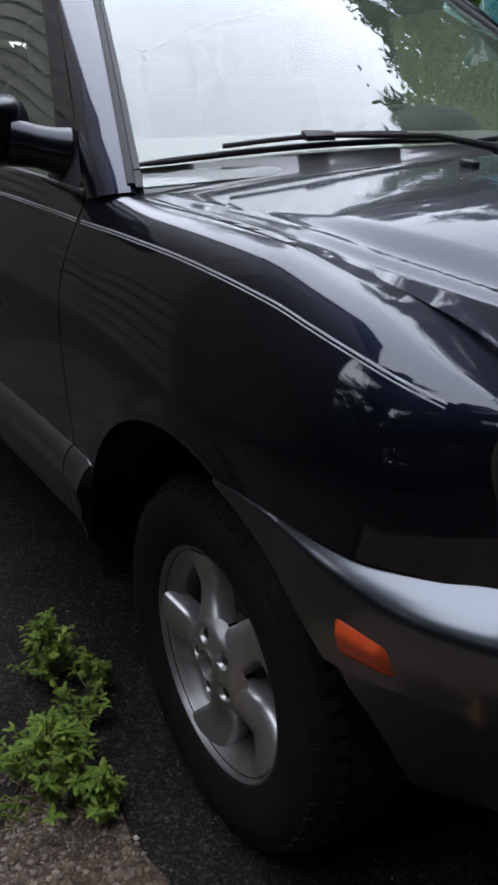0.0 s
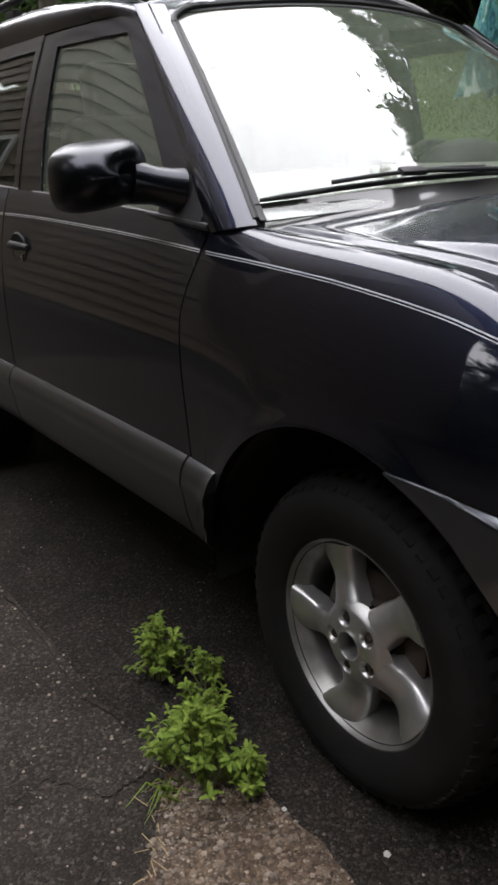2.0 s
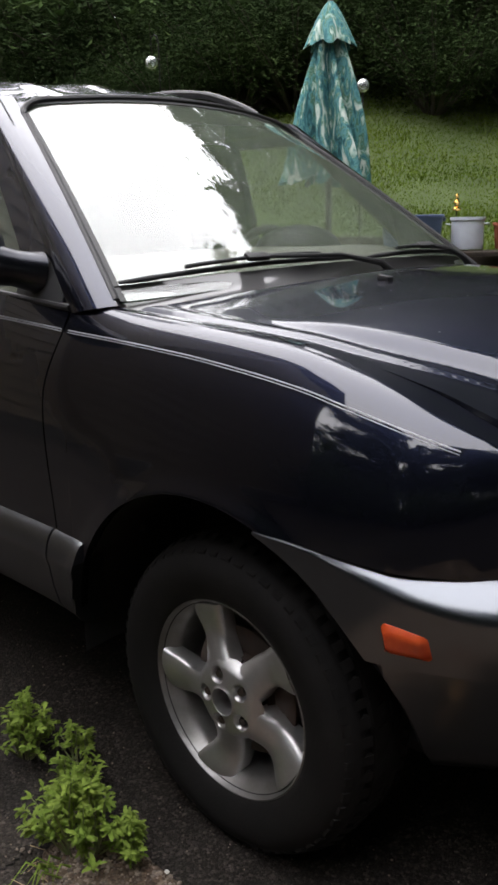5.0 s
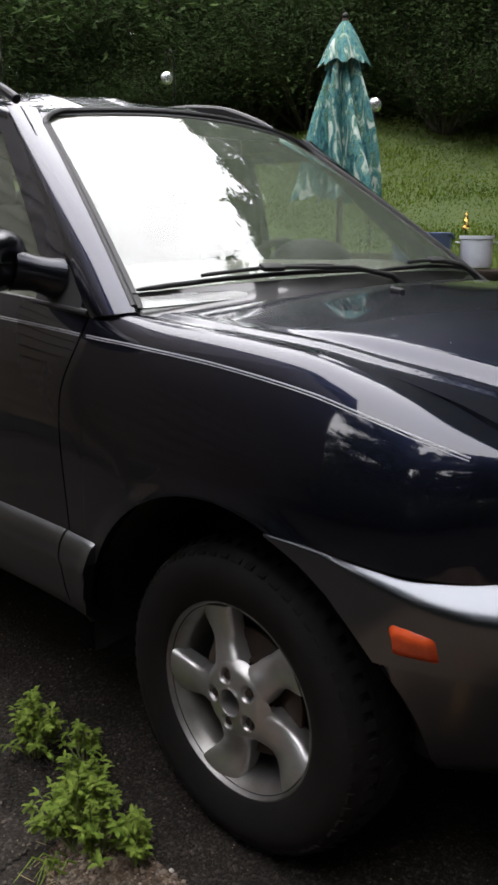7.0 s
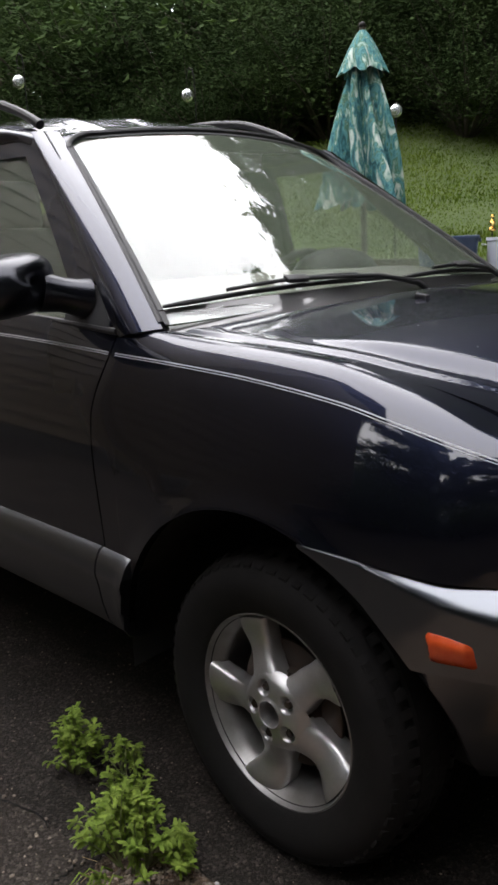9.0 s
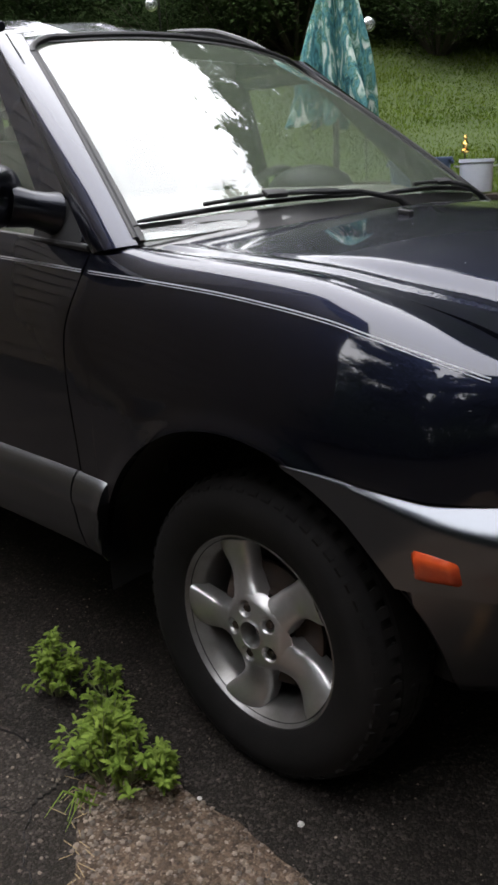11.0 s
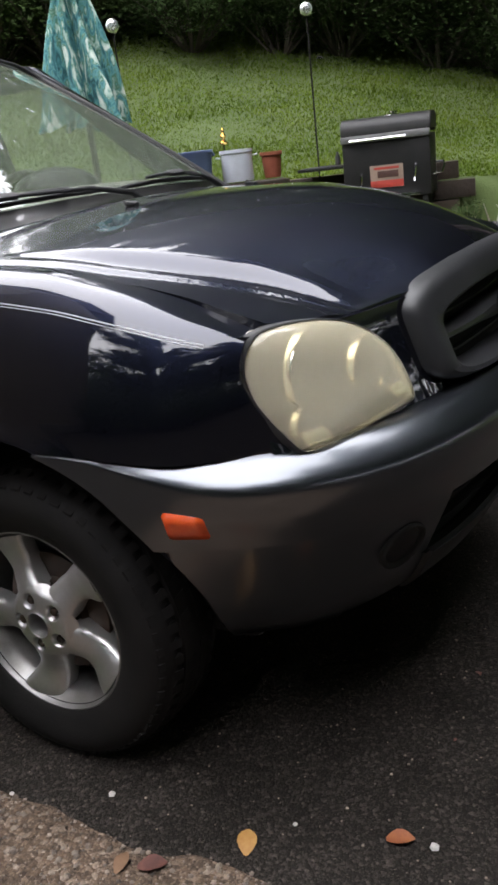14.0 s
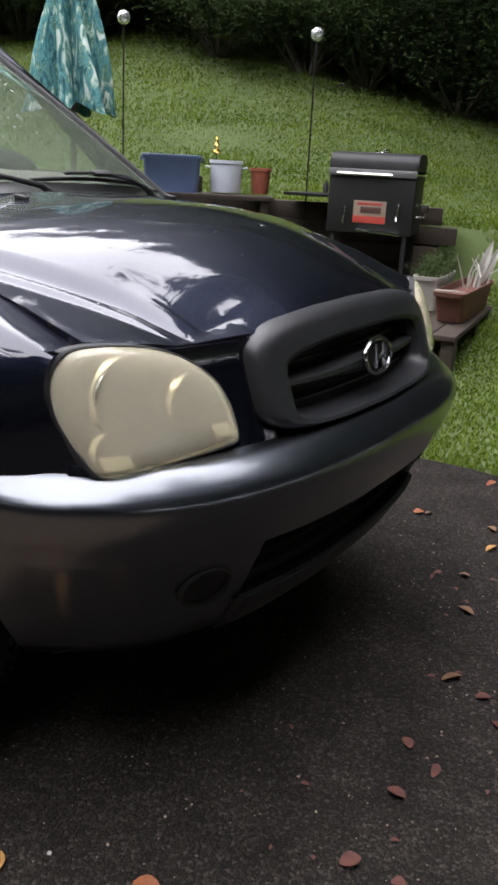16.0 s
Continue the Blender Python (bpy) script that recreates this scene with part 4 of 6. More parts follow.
# wipers
for k, (a, b, pv) in enumerate(((0.975, 0.10, -0.02), (0.02, -0.80, -0.72))):
    blade = [scr(a + (b - a) * t, 0.058 + 0.012 * math.sin(math.pi * t) + 0.004 * t, 0.010) for t in np.linspace(0, 1, 14)]
    wp = car_part("wiper", tube(blade, [0.004] + [0.0065] * 12 + [0.004], 8), BLACKP, "black windscreen wiper")
    spine = [scr(a + (b - a) * t, 0.060 + 0.012 * math.sin(math.pi * t) + 0.004 * t, 0.020 + 0.010 * math.sin(math.pi * t)) for t in np.linspace(0.22, 0.8, 10)]
    part("wiper_bow", tube(spine, 0.005, 8), BLACKP, wp)
    mid = scr(a + (b - a) * 0.5, 0.072, 0.032)
    root = scr(pv, -0.02, 0.012)
    part("wiper_arm", tube([mid, scr((a + b) / 2 * 0.4 + pv * 0.6, 0.045, 0.034), scr(pv + 0.05, 0.005, 0.028), root], [0.005, 0.006, 0.009, 0.012], 8), BLACKP, wp)
    part("wiper_block", box(0.028, 0.07, 0.014, (mid[0], mid[1], mid[2]), 0.01, (0, 25, -8)), BLACKP, wp)

# interior
inside = car_part("dashboard", slab([[(x, Y(s), 1.165 + 0.075 * float(ease((-x - 0.42) / 0.36)) - 0.02 * float(ease((-x - 0.85) / 0.13)) - 0.01 * (s / 0.7) ** 2) for x in np.linspace(-0.98, -0.40, 14)] for s in np.linspace(-0.72, 0.72, 24)], 0.30, (-0.3, 0, -1)), DASH, "grey dashboard")
hump = car_part("instrument_hood", ball(0.2, (-0.86, Y(-0.37), 1.225), (0.55, 1.0, 0.42)), BLACKP)
wheel_c = Vector((-1.08, Y(-0.37), 1.13))
tilt = Matrix.Translation(wheel_c) @ pose(0, 0, 0, 0, -65, 0)
rimr = [[((0.185 + 0.015 * math.cos(b)) * math.cos(a), (0.185 + 0.015 * math.cos(b)) * math.sin(a), 0.015 * math.sin(b)) for b in np.linspace(0, 2 * math.pi, 10, endpoint=False)] for a in np.linspace(0, 2 * math.pi, 40, endpoint=False)]
stw = car_part("steering_wheel", moved(grid(rimr, close_u=True, close_v=True), tilt), BLACKP, "dark steering wheel")
part("steering_hub", moved(join(ball(0.075, squash=(1, 1, 0.4)), box(0.34, 0.04, 0.015, (0, 0, 0), 0.006), box(0.04, 0.19, 0.015, (0, -0.09, 0), 0.006)), tilt), BLACKP, stw)
for sx in (0.37, -0.37):
    seat = car_part("front_seat", box(0.50, 0.50, 0.20, (-1.45, Y(sx), 0.78), 0.07, segs=4), CLOTH, "grey cloth front seat")
    part("seat_back", box(0.18, 0.48, 0.66, (-1.74, Y(sx), 1.10), 0.07, (0, -14, 0), 4), CLOTH, seat)
    part("headrest", box(0.11, 0.26, 0.19, (-1.86, Y(sx), 1.51), 0.05, (0, -10, 0), 4), CLOTH, seat)
rs = car_part("rear_seat", box(0.5, 1.25, 0.2, (-2.35, CY, 0.80), 0.07, segs=4), CLOTH, "grey cloth rear bench")
part("seat_back", box(0.18, 1.25, 0.62, (-2.64, CY, 1.10), 0.07, (0, -16, 0), 4), CLOTH, rs)
for sx in (0.42, -0.42):
    part("headrest", box(0.10, 0.25, 0.16, (-2.74, Y(sx), 1.46), 0.05, (0, -10, 0), 4), CLOTH, rs)
car_part("door_trim", sheet([[(x, Y(0.735 - 0.03 * float(ease((z - 0.95) / 0.2))), z) for z in np.linspace(0.64, float(top_z(x)) - 0.012, 9)] for x in np.linspace(-2.35, -0.62, 14)], 0.02, (0, 1, 0)), DASH, "grey inner door trim", both=True)
car_part("cabin_floor", box(2.6, 1.5, 0.05, (-1.95, CY, 0.62), 0.01), DARK)
car_part("firewall", box(0.05, 1.5, 0.55, (-0.42, CY, 0.86), 0.01), DARK)
car_part("inside_mirror", box(0.03, 0.22, 0.06, (-0.97, CY, 1.60), 0.012), BLACKP)
car_part("headliner", grid([[(x, Y(s * float(roof_edge_s(x)) * 0.98), float(roof_edge_z(x)) - 0.02 + (float(roof_mid_z(x)) - float(roof_edge_z(x))) * (1 - abs(s) ** 2.4) * 0.9) for x in np.linspace(-1.14, -3.4, 14)] for s in np.linspace(-1, 1, 16)]), DASH)

# rear end
P = []
for s in np.linspace(-0.80, 0.80, 40):
    row = []
    for z in np.linspace(0.70, 1.62, 24):
        wide = 0.80 if z < 1.2 else 0.80 - 0.22 * (z - 1.2) / 0.42
        ss = s / 0.80 * wide
        row.append((-3.50 + 0.10 * (ss / 0.8) ** 4 + 0.12 * float(ease((z - 1.15) / 0.5)), Y(ss), z))
    P.append(row)
tail = car_part("tailgate", sheet(P, 0.03, (1, 0, 0)), PAINT)
rw = [[(-3.505 + 0.10 * (ss / 0.8) ** 4 + 0.12 * float(ease((z - 1.15) / 0.5)) - 0.006, Y(ss), z) for z in np.linspace(1.22, 1.53, 10)] for ss in np.linspace(-0.52, 0.52, 24)]
part("rear_window", slab(rw, 0.006, (1, 0, 0)), DARKGLASS, tail, "dark tinted rear window")
part("plate_recess", box(0.02, 0.5, 0.16, (-3.51, CY, 0.93), 0.02), BLACKP, tail)
rb = []
for a in np.linspace(-1, 1, 50):
    ang = a * math.pi / 2
    x = -3.18 - 0.42 * max(0, math.cos(ang)) ** (2 / 3)
    s = 0.925 * math.copysign(abs(math.sin(ang)) ** (2 / 3), a)
    nx, ns = -math.cos(ang), math.sin(ang)
    rb.append([(x + nx * o, Y(s + ns * o), z) for o, z in ((-0.06, 0.735), (0, 0.73), (0.02, 0.70), (0.02, 0.60), (0.0, 0.48), (-0.05, 0.40))])
car_part("rear_bumper", sheet(rb, 0.02, (0.5, 0, -0.4)), CLAD, "grey plastic rear bumper")
for sg in (1, -1):
    car_part("tail_lamp", slab([[(-3.49 + 0.17 * f ** 2, Y(sg * (0.70 + 0.155 * f ** 0.6)), z) for z in np.linspace(0.92, 1.28, 8)] for f in np.linspace(0, 1, 8)], 0.03, (1, 0, 0)), REDLENS, "red tail lamp")

# ---- wheels ----
SPOKE0 = 38.0


def spoke_y(r):
    """How far the spokes' face lies behind the wheel's outer plane."""
    f = (r - 0.046) / 0.165
    return 0.0078 + 0.025 * float(ease(f / 0.6)) - 0.014 * float(ease((f - 0.6) / 0.4))


def make_wheel(at):
    """A five-spoke alloy wheel with its tyre, the outer face towards -y."""
    w = part("wheel", lathe([(0.2235, 0.030), (0.2240, 0.018), (0.2225, 0.013), (0.2195, 0.012), (0.2150, 0.018), (0.2125, 0.026)], 96, "y"), RIMLIP, None, "silver five-spoke alloy wheel with black tyre")
    w.location = at
    ox, oy, oz = at
    R, r0 = 0.352, 0.224
    prof = [(r0 - 0.012, 0.024), (r0 + 0.002, 0.010), (r0 + 0.012, 0.004), (r0 + 0.022, 0.0005), (0.262, -0.006), (0.286, -0.0090), (0.300, -0.0080), (0.312, -0.004), (0.325, 0.004), (0.336, 0.016), (0.343, 0.026), (0.3455, 0.040),
            (0.342, 0.058), (0.342, 0.066), (R - 0.002, 0.070), (R, 0.10), (R, 0.125), (R - 0.002, 0.155), (0.342, 0.160), (0.342, 0.168), (0.3455, 0.186), (0.340, 0.20), (0.325, 0.218), (0.29, 0.230), (0.25, 0.226), (r0, 0.212)]
    tyre = part("tyre", lathe(prof, 96, "y", at), RUBBER, w, "black rubber tyre")
    # tread and shoulder blocks
    vs, fs = [], []
    rng = random.Random(4)
    for i in range(58):
        a0 = 2 * math.pi * i / 58
        for (ya, yb, ra, rb, da, sk) in ((0.004, 0.056, 0.331, 0.3545, 0.035, 0.010), (0.168, 0.218, 0.3545, 0.331, 0.035, -0.010), (0.071, 0.103, 0.350, 0.3545, 0.040, 0.03), (0.122, 0.154, 0.3545, 0.350, 0.040, -0.03)):
            k = len(vs)
            d = da + 0.004 * (i % 3 - 1)
            for rr in (0.0, 1.0):
                for (yy, top) in ((ya, ra), (yb, rb)):
                    for sgn in (-1, 1):
                        a = a0 + sgn * d * (1.0 if rr == 0 else 0.88) + sk * (yy - ya) / (yb - ya)
                        r = top - 0.014 if rr == 0 else top
                        vs.append((ox + r * math.cos(a), oy + yy, oz + r * math.sin(a)))
            fs += [(k, k + 1, k + 5, k + 4), (k + 1, k + 3, k + 7, k + 5), (k + 3, k + 2, k + 6, k + 7), (k + 2, k, k + 4, k + 6), (k + 4, k + 5, k + 7, k + 6)]
    part("tread", (vs, fs), RUBBER, w, sharp=20)
    part("barrel", lathe([(0.2128, 0.024), (0.208, 0.034), (0.198, 0.045), (0.194, 0.06), (0.190, 0.10), (0.188, 0.20)], 72, "y", at), BARRELGREY, w, "mid-grey rim barrel")
    # spokes
    for k in range(5):
        a0 = radians(SPOKE0 + 72 * k)
        P = []
        for i, rr in enumerate(np.linspace(0.0805, 0.211, 20)):
            f = (rr - 0.046) / 0.165
            half = 0.062 - 0.025 * float(ease(f / 0.5)) + 0.015 * float(ease((f - 0.5) / 0.5))
            twist = 0.016 * math.sin(math.pi * f)
            ytop = spoke_y(rr)
            row = []
            for g, o in ((-1, 0.050), (-1.0, 0.022), (-0.97, 0.012), (-0.88, 0.0075), (-0.6, 0.003), (-0.2, 0.0), (0.2, 0.0), (0.6, 0.003), (0.88, 0.0075), (0.97, 0.012), (1.0, 0.022), (1, 0.050)):
                lat = g * half + twist
                ang = a0 + lat / rr if rr > 0.11 else a0 + math.atan2(lat, rr)
                q = rr if rr > 0.11 else math.hypot(rr, lat) * (0.35 + 0.65 * f / 0.4 if f < 0.4 else 1)
                q = rr
                row.append((ox + q * math.cos(ang), oy + ytop + o + 0.010 * g * f, oz + q * math.sin(ang)))
            P.append(row)
        part("spoke", grid(P), ALLOY, w, sharp=50)
    # hub face with an open bore and five lug pockets pressed in
    P = []
    for a in np.linspace(0, 2 * math.pi, 150, endpoint=False):
        row = [(ox + 0.030 * math.cos(a), oy + 0.055, oz + 0.030 * math.sin(a))]
        between = 0.5 - 0.5 * math.cos(5 * (a - radians(SPOKE0)))
        reach = 0.089 + 0.005 * between
        for r in np.linspace(0.030, reach, 28):
            d = min(math.hypot(r * math.cos(a) - 0.0572 * math.cos(radians(SPOKE0 + 72 * k)), r * math.sin(a) - 0.0572 * math.sin(radians(SPOKE0 + 72 * k))) for k in range(5))
            sink = 0.022 * float(ease((0.0190 - d) / 0.007))
            yy = spoke_y(r) - 0.0010 - 0.003 * float(ease((0.036 - r) / 0.006)) + sink + 0.0014 * float(ease((r - reach + 0.006) / 0.006)) + 0.014 * between * float(ease((r - 0.074) / 0.022))
            row.append((ox + r * math.cos(a), oy + yy, oz + r * math.sin(a)))
        P.append(row)
    part("hub", grid(P, close_u=True), ALLOY, w, sharp=60)
    part("bore_ring", lathe([(0.0285, 0.020), (0.0295, 0.003), (0.031, 0.0015), (0.0335, 0.0035)], 40, "y", at), ALLOY, w)
    part("bore", lathe([(0.030, 0.046), (0.016, 0.046), (0.015, 0.034), (0.001, 0.034)], 30, "y", at), STEEL, w)
    for k in range(5):
        a = radians(SPOKE0 + 72 * k)
        lx, lz = ox + 0.0572 * math.cos(a), oz + 0.0572 * math.sin(a)
        part("lug_nut", lathe([(0.0105, 0.028), (0.0105, 0.016), (0.0085, 0.0125), (0.001, 0.012)], 6, "y", (lx, oy, lz)), STEEL, w, sharp=20)
    part("brake_disc", lathe([(0.145, 0.085), (0.145, 0.075), (0.14, 0.073), (0.09, 0.073), (0.085, 0.055), (0.001, 0.055)], 48, "y", at), STEEL, w, "rusty brake disc")
    part("barrel_back", lathe([(0.188, 0.13), (0.10, 0.135), (0.001, 0.135)], 40, "y", at), DARK, w)
    return w


fr = make_wheel((0, 0.003, HUBZ))
wheels = [fr]
for m in (pose(-WHEELBASE, 0.003, HUBZ, 0, 17, 0), pose(0, 2 * CY - 0.003, HUBZ, 0, 0, 180), pose(-WHEELBASE, 2 * CY - 0.003, HUBZ, 0, 40, 180)):
    wheels.append(copy_thing(fr, m))
for w_ in wheels:
    w_.parent = car

# ---- ground ----
ASPHALT = stony("dark_asphalt", (0.0110, 0.0092, 0.0081), (0.084, 0.071, 0.060), 140, 0.18, 0.85, 0.8, None, 5)
AGGREGATE = stony("worn_aggregate", (0.038, 0.028, 0.022), (0.25, 0.195, 0.15), 85, 0.42, 0.85, 1.0, (0.22, 0.15, 0.10), 5)
OLDASPH = stony("old_asphalt", (0.021, 0.0175, 0.0148), (0.12, 0.10, 0.084), 130, 0.16, 0.85, 0.9, None, 4)
STONES = mat("driveway_stones", (0.085, 0.062, 0.047), 0.75, color2=(0.23, 0.185, 0.145), scale=60, fine=400, pieces=0.6, bump=0.3)
SOIL = mat("lawn_soil", (0.050, 0.078, 0.019), 0.95, color2=(0.078, 0.108, 0.030), scale=1.6, fine=26, bump=0.4, bump_scale=60)
GRASS = mat("grass_blades", (0.072, 0.120, 0.015), 0.75, spec=0.05, color2=(0.140, 0.190, 0.028), scale=0.9, fine=6, pieces=0.22, translucent=0.45)
LEAF = mat("tree_leaves", (0.020, 0.042, 0.011), 0.8, spec=0.08, color2=(0.058, 0.092, 0.024), scale=0.5, fine=3, pieces=0.28, translucent=0.25)
SHRUB = mat("shrub_leaves", (0.017, 0.032, 0.012), 0.85, spec=0.06, color2=(0.048, 0.075, 0.024), scale=0.8, fine=3, pieces=0.20, translucent=0.25)
WEED = mat("weed_leaves", (0.10, 0.16, 0.024), 0.75, spec=0.12, color2=(0.23, 0.31, 0.06), scale=14, fine=60, pieces=0.35, translucent=0.3)
STEM = mat("green_stem", (0.12, 0.17, 0.05), 0.6, color2=(0.16, 0.15, 0.07), scale=30)
BARK = mat("bark", (0.045, 0.036, 0.028), 0.9, color2=(0.085, 0.070, 0.055), scale=7, fine=60, bump=0.8, bump_scale=30)
STRAW = mat("dry_straw", (0.30, 0.22, 0.11), 0.8, color2=(0.40, 0.30, 0.16), scale=40)


def wall_y(x):
    return 5.30 + 0.37 * (np.clip(x, -9, 3) + 2.6)


def ground_z(x, y):
    yw = wall_y(x)
    t = np.clip((y - 2.85) / (yw - 2.85), 0, 1)
    low = -0.03 + 0.40 * ease(t) * 0.9
    zt = 1.02 - 0.075 * (np.clip(x, -7, 3.5) + 2.6)
    slope = np.clip(0.115 + 0.030 * (-1.5 - x), 0.03, 0.26)
    d = y - yw
    up = zt + slope * np.minimum(d, 12) + 0.10 * np.maximum(d - 12, 0)
    w = 0.08 + 2.4 * ease((np.asarray(x) + 0.75) / 0.9)
    far = ease((d + w / 2) / w)
    z = low * (1 - far) + up * far
    return np.where(y < 2.85, -0.03, z)


xs = np.r_[np.linspace(-400, -40, 7), np.linspace(-30, -12, 7), np.linspace(-10, 8, 61), np.linspace(10, 30, 8), np.linspace(40, 400, 7)]
rows = []
for x in xs:
    yw = float(wall_y(x))
    ys = np.r_[np.linspace(-400, -30, 6), np.linspace(-20, 2.8, 8), np.linspace(2.85, yw - 0.05, 16), yw - 0.03, yw, yw + 0.03, yw + np.linspace(0.1, 12, 30), yw + np.linspace(14, 60, 8), np.linspace(120, 400, 4)]
    rows.append([(x, y, float(ground_z(x, y)) + (0.02 * noise.noise((x * 0.9, y * 0.9, 0)) if y > 2.9 and y < 60 else 0)) for y in ys])
ground = part("ground", grid(rows), SOIL, None, "green lawn rising towards the woods", 60, "structure")

# the driveway
rng = random.Random(2)
P = []
for x in np.r_[np.linspace(-30, -8, 12), np.linspace(-7, 5, 90), np.linspace(6, 30, 12)]:
    ye = 2.78 + 0.05 * noise.noise((x * 1.3, 0, 0)) + 0.03 * noise.noise((x * 6, 3, 0)) - (0.0 if x < 2 else 0.0)
    # the unseen part south of y = -3 is added to keep reflections dark
    P.append([(x, y, 0.004 * noise.noise((x * 1.1, y * 1.1, 5)) if abs(x) < 8 else 0.0) for y in np.r_[np.linspace(-8.0, -1.5, 9), np.linspace(-1.3, 2.5, 30), ye - 0.08, ye]])
road = part("road", slab(P, 0.05, (0, 0, -1)), ASPHALT, None, "dark asphalt driveway", 60, "structure")


def edge_line(x):
    return -0.150 + 0.014 * noise.noise((x * 5, 1, 0)) + 0.010 * noise.noise((x * 17, 2, 0)) + 0.03 * float(ease((x - 0.38) / 0.1))


# worn aggregate beside the car, a little proud of the asphalt
def patch(x0, x1, north, south, n, ny, zoff, amp, seed):
    rows = []
    for x in np.linspace(x0, x1, n):
        a, b = south(x), north(x)
        row = []
        for f in np.linspace(0, 1, ny):
            y = a + (b - a) * f
            rim = min(1.0, min(f, 1 - f) * ny / 3.0)
            row.append((x, y, zoff * rim ** 0.5 + amp * rim * noise.noise((x * 38, y * 38, seed)) + amp * 0.6 * rim * noise.noise((x * 90, y * 90, seed))))
        rows.append(row)
    return grid(rows)


agg = part("pavement", patch(-0.26, 1.9, edge_line, lambda x: -2.2 + 0.3 * x if x > 0.2 else -0.30 - (x + 0.26) * (0.16 / 0.22) - max(0, x + 0.04) * 5.0, 170, 90, 0.007, 0.0022, 3), AGGREGATE, None, "worn brown pebbly paving strip", 60, "structure")
old = part("pavement_old", patch(-4.0, -0.03, lambda x: min(-0.20 + 0.02 * noise.noise((x * 4, 7, 0)), -0.29 - max(0, x + 0.27) * 0.75) - 0.16 * float(ease((-x - 0.9) / 1.6)) * 0, lambda x: -2.6, 130, 60, 0.005, 0.0022, 9), OLDASPH, None, "rough old asphalt with exposed stones", 60, "structure")


CRACK = mat("crack_dirt", (0.006, 0.005, 0.0045), 0.95, color2=(0.012, 0.010, 0.008), scale=60)


def crack(pts, width, seed):
    """A ragged dark joint along a line in the old asphalt."""
    rows = []
    P = [Vector((*p, 0)) for p in pts]
    n = 60
    for i in range(n):
        f = i / (n - 1) * (len(P) - 1)
        a = min(int(f), len(P) - 2)
        q = P[a].lerp(P[a + 1], f - a)
        d = (P[a + 1] - P[a]).normalized()
        s_ = Vector((-d.y, d.x, 0))
        w = width * (0.35 + 0.9 * abs(noise.noise((i * 0.4, seed, 0))))
        q = q + s_ * (0.020 * noise.noise((i * 0.12, seed, 4)) + 0.010 * noise.noise((i * 0.5, seed, 8)))
        rows.append([(*(q - s_ * w)[:2], 0.0052), (*q[:2], 0.0078), (*(q + s_ * w)[:2], 0.0052)])
    return slab(rows, 0.004, (0, 0, -1))


for k_, (pts, w_) in enumerate((([(-0.29, -0.33), (-0.27, -0.42), (-0.15, -0.50), (0.0, -0.60)], 0.004), ([(-0.27, -0.42), (-0.40, -0.52), (-0.36, -0.66)], 0.003), ([(-1.5, -0.32), (-1.1, -0.30), (-0.7, -0.33), (-0.45, -0.30)], 0.003))):
    part("crack", crack(pts, w_, k_ + 3), CRACK, old, "dark crack in the asphalt")


def pebble(r, at, rg):
    a, b, c = (r * rg.uniform(0.7, 1.25) for _ in range(3))
    c *= 0.65
    t = rg.uniform(0, 6.28)
    vs = []
    for lon in range(5):
        for lat, (k, h) in enumerate(((1.0, -0.2), (0.75, 0.6))):
            g = t + lon * 2 * math.pi / 5 + 0.4 * lat
            vs.append((at[0] + a * k * math.cos(g) * rg.uniform(0.85, 1.1), at[1] + b * k * math.sin(g) * rg.uniform(0.85, 1.1), at[2] + c * h))
    vs.append((at[0], at[1], at[2] + c))
    fs = []
    for lon in range(5):
        n2 = (lon + 1) % 5
        fs += [(lon * 2, n2 * 2, n2 * 2 + 1, lon * 2 + 1), (lon * 2 + 1, n2 * 2 + 1, 10)]
    return vs, fs


def scatter_stones(name, n, region, rmin, rmax, seed, label):
    rg = random.Random(seed)
    vs, fs = [], []
    while n > 0:
        x, y, z = region(rg)
        if x is None:
            continue
        n -= 1
        v, f = pebble(rmin + (rmax - rmin) * rg.random() ** 2.5, (x, y, z), rg)
        k = len(vs)
        vs += v
        fs += [tuple(i + k for i in q) for q in f]
    return part(name, (vs, fs), STONES, None, label, 60, "stuff")


def in_agg(rg):
    x = rg.uniform(-0.24, 1.4)
    y0 = edge_line(x) - 0.004
    y1 = -1.15 if x > 0.2 else -0.30 - (x + 0.26) * 0.73 - max(0, x + 0.04) * 4.0
    y = rg.uniform(y1, y0)
    return (x, y, 0.006)


def in_old(rg):
    x = rg.uniform(-2.6, 0.1)
    y = rg.uniform(-1.3, -0.19)
    if y > -0.29 - max(0, x + 0.27) * 0.75:
        return None, 0, 0
    return (x, y, 0.004)


def in_road(rg):
    x = rg.uniform(-2.5, 3.0)
    y = rg.uniform(-0.2, 2.7)
    return (x, y, 0.001)


scatter_stones("pebbles", 5200, in_agg, 0.003, 0.0095, 11, "brown and grey pebbles bedded in the paving")
scatter_stones("gravel", 2200, in_old, 0.0018, 0.007, 12, "loose grey grit on old asphalt")
scatter_stones("grit", 4200, in_road, 0.0012, 0.0042, 13, "pale grit on the driveway")
for (x, y, r) in ((0.193, -0.061, 0.008), (0.869, 0.074, 0.010), (0.60, 0.02, 0.005), (-0.02, -0.15, 0.006)):
    st = part("stone", pebble(r, (x, y, 0.004), random.Random(5)), mat("pale_stone", (0.45, 0.43, 0.40), 0.7, color2=(0.55, 0.53, 0.5), scale=80), None, "small pale stone lying on the driveway")
    tagged(st, category="stone", group="loose stones")


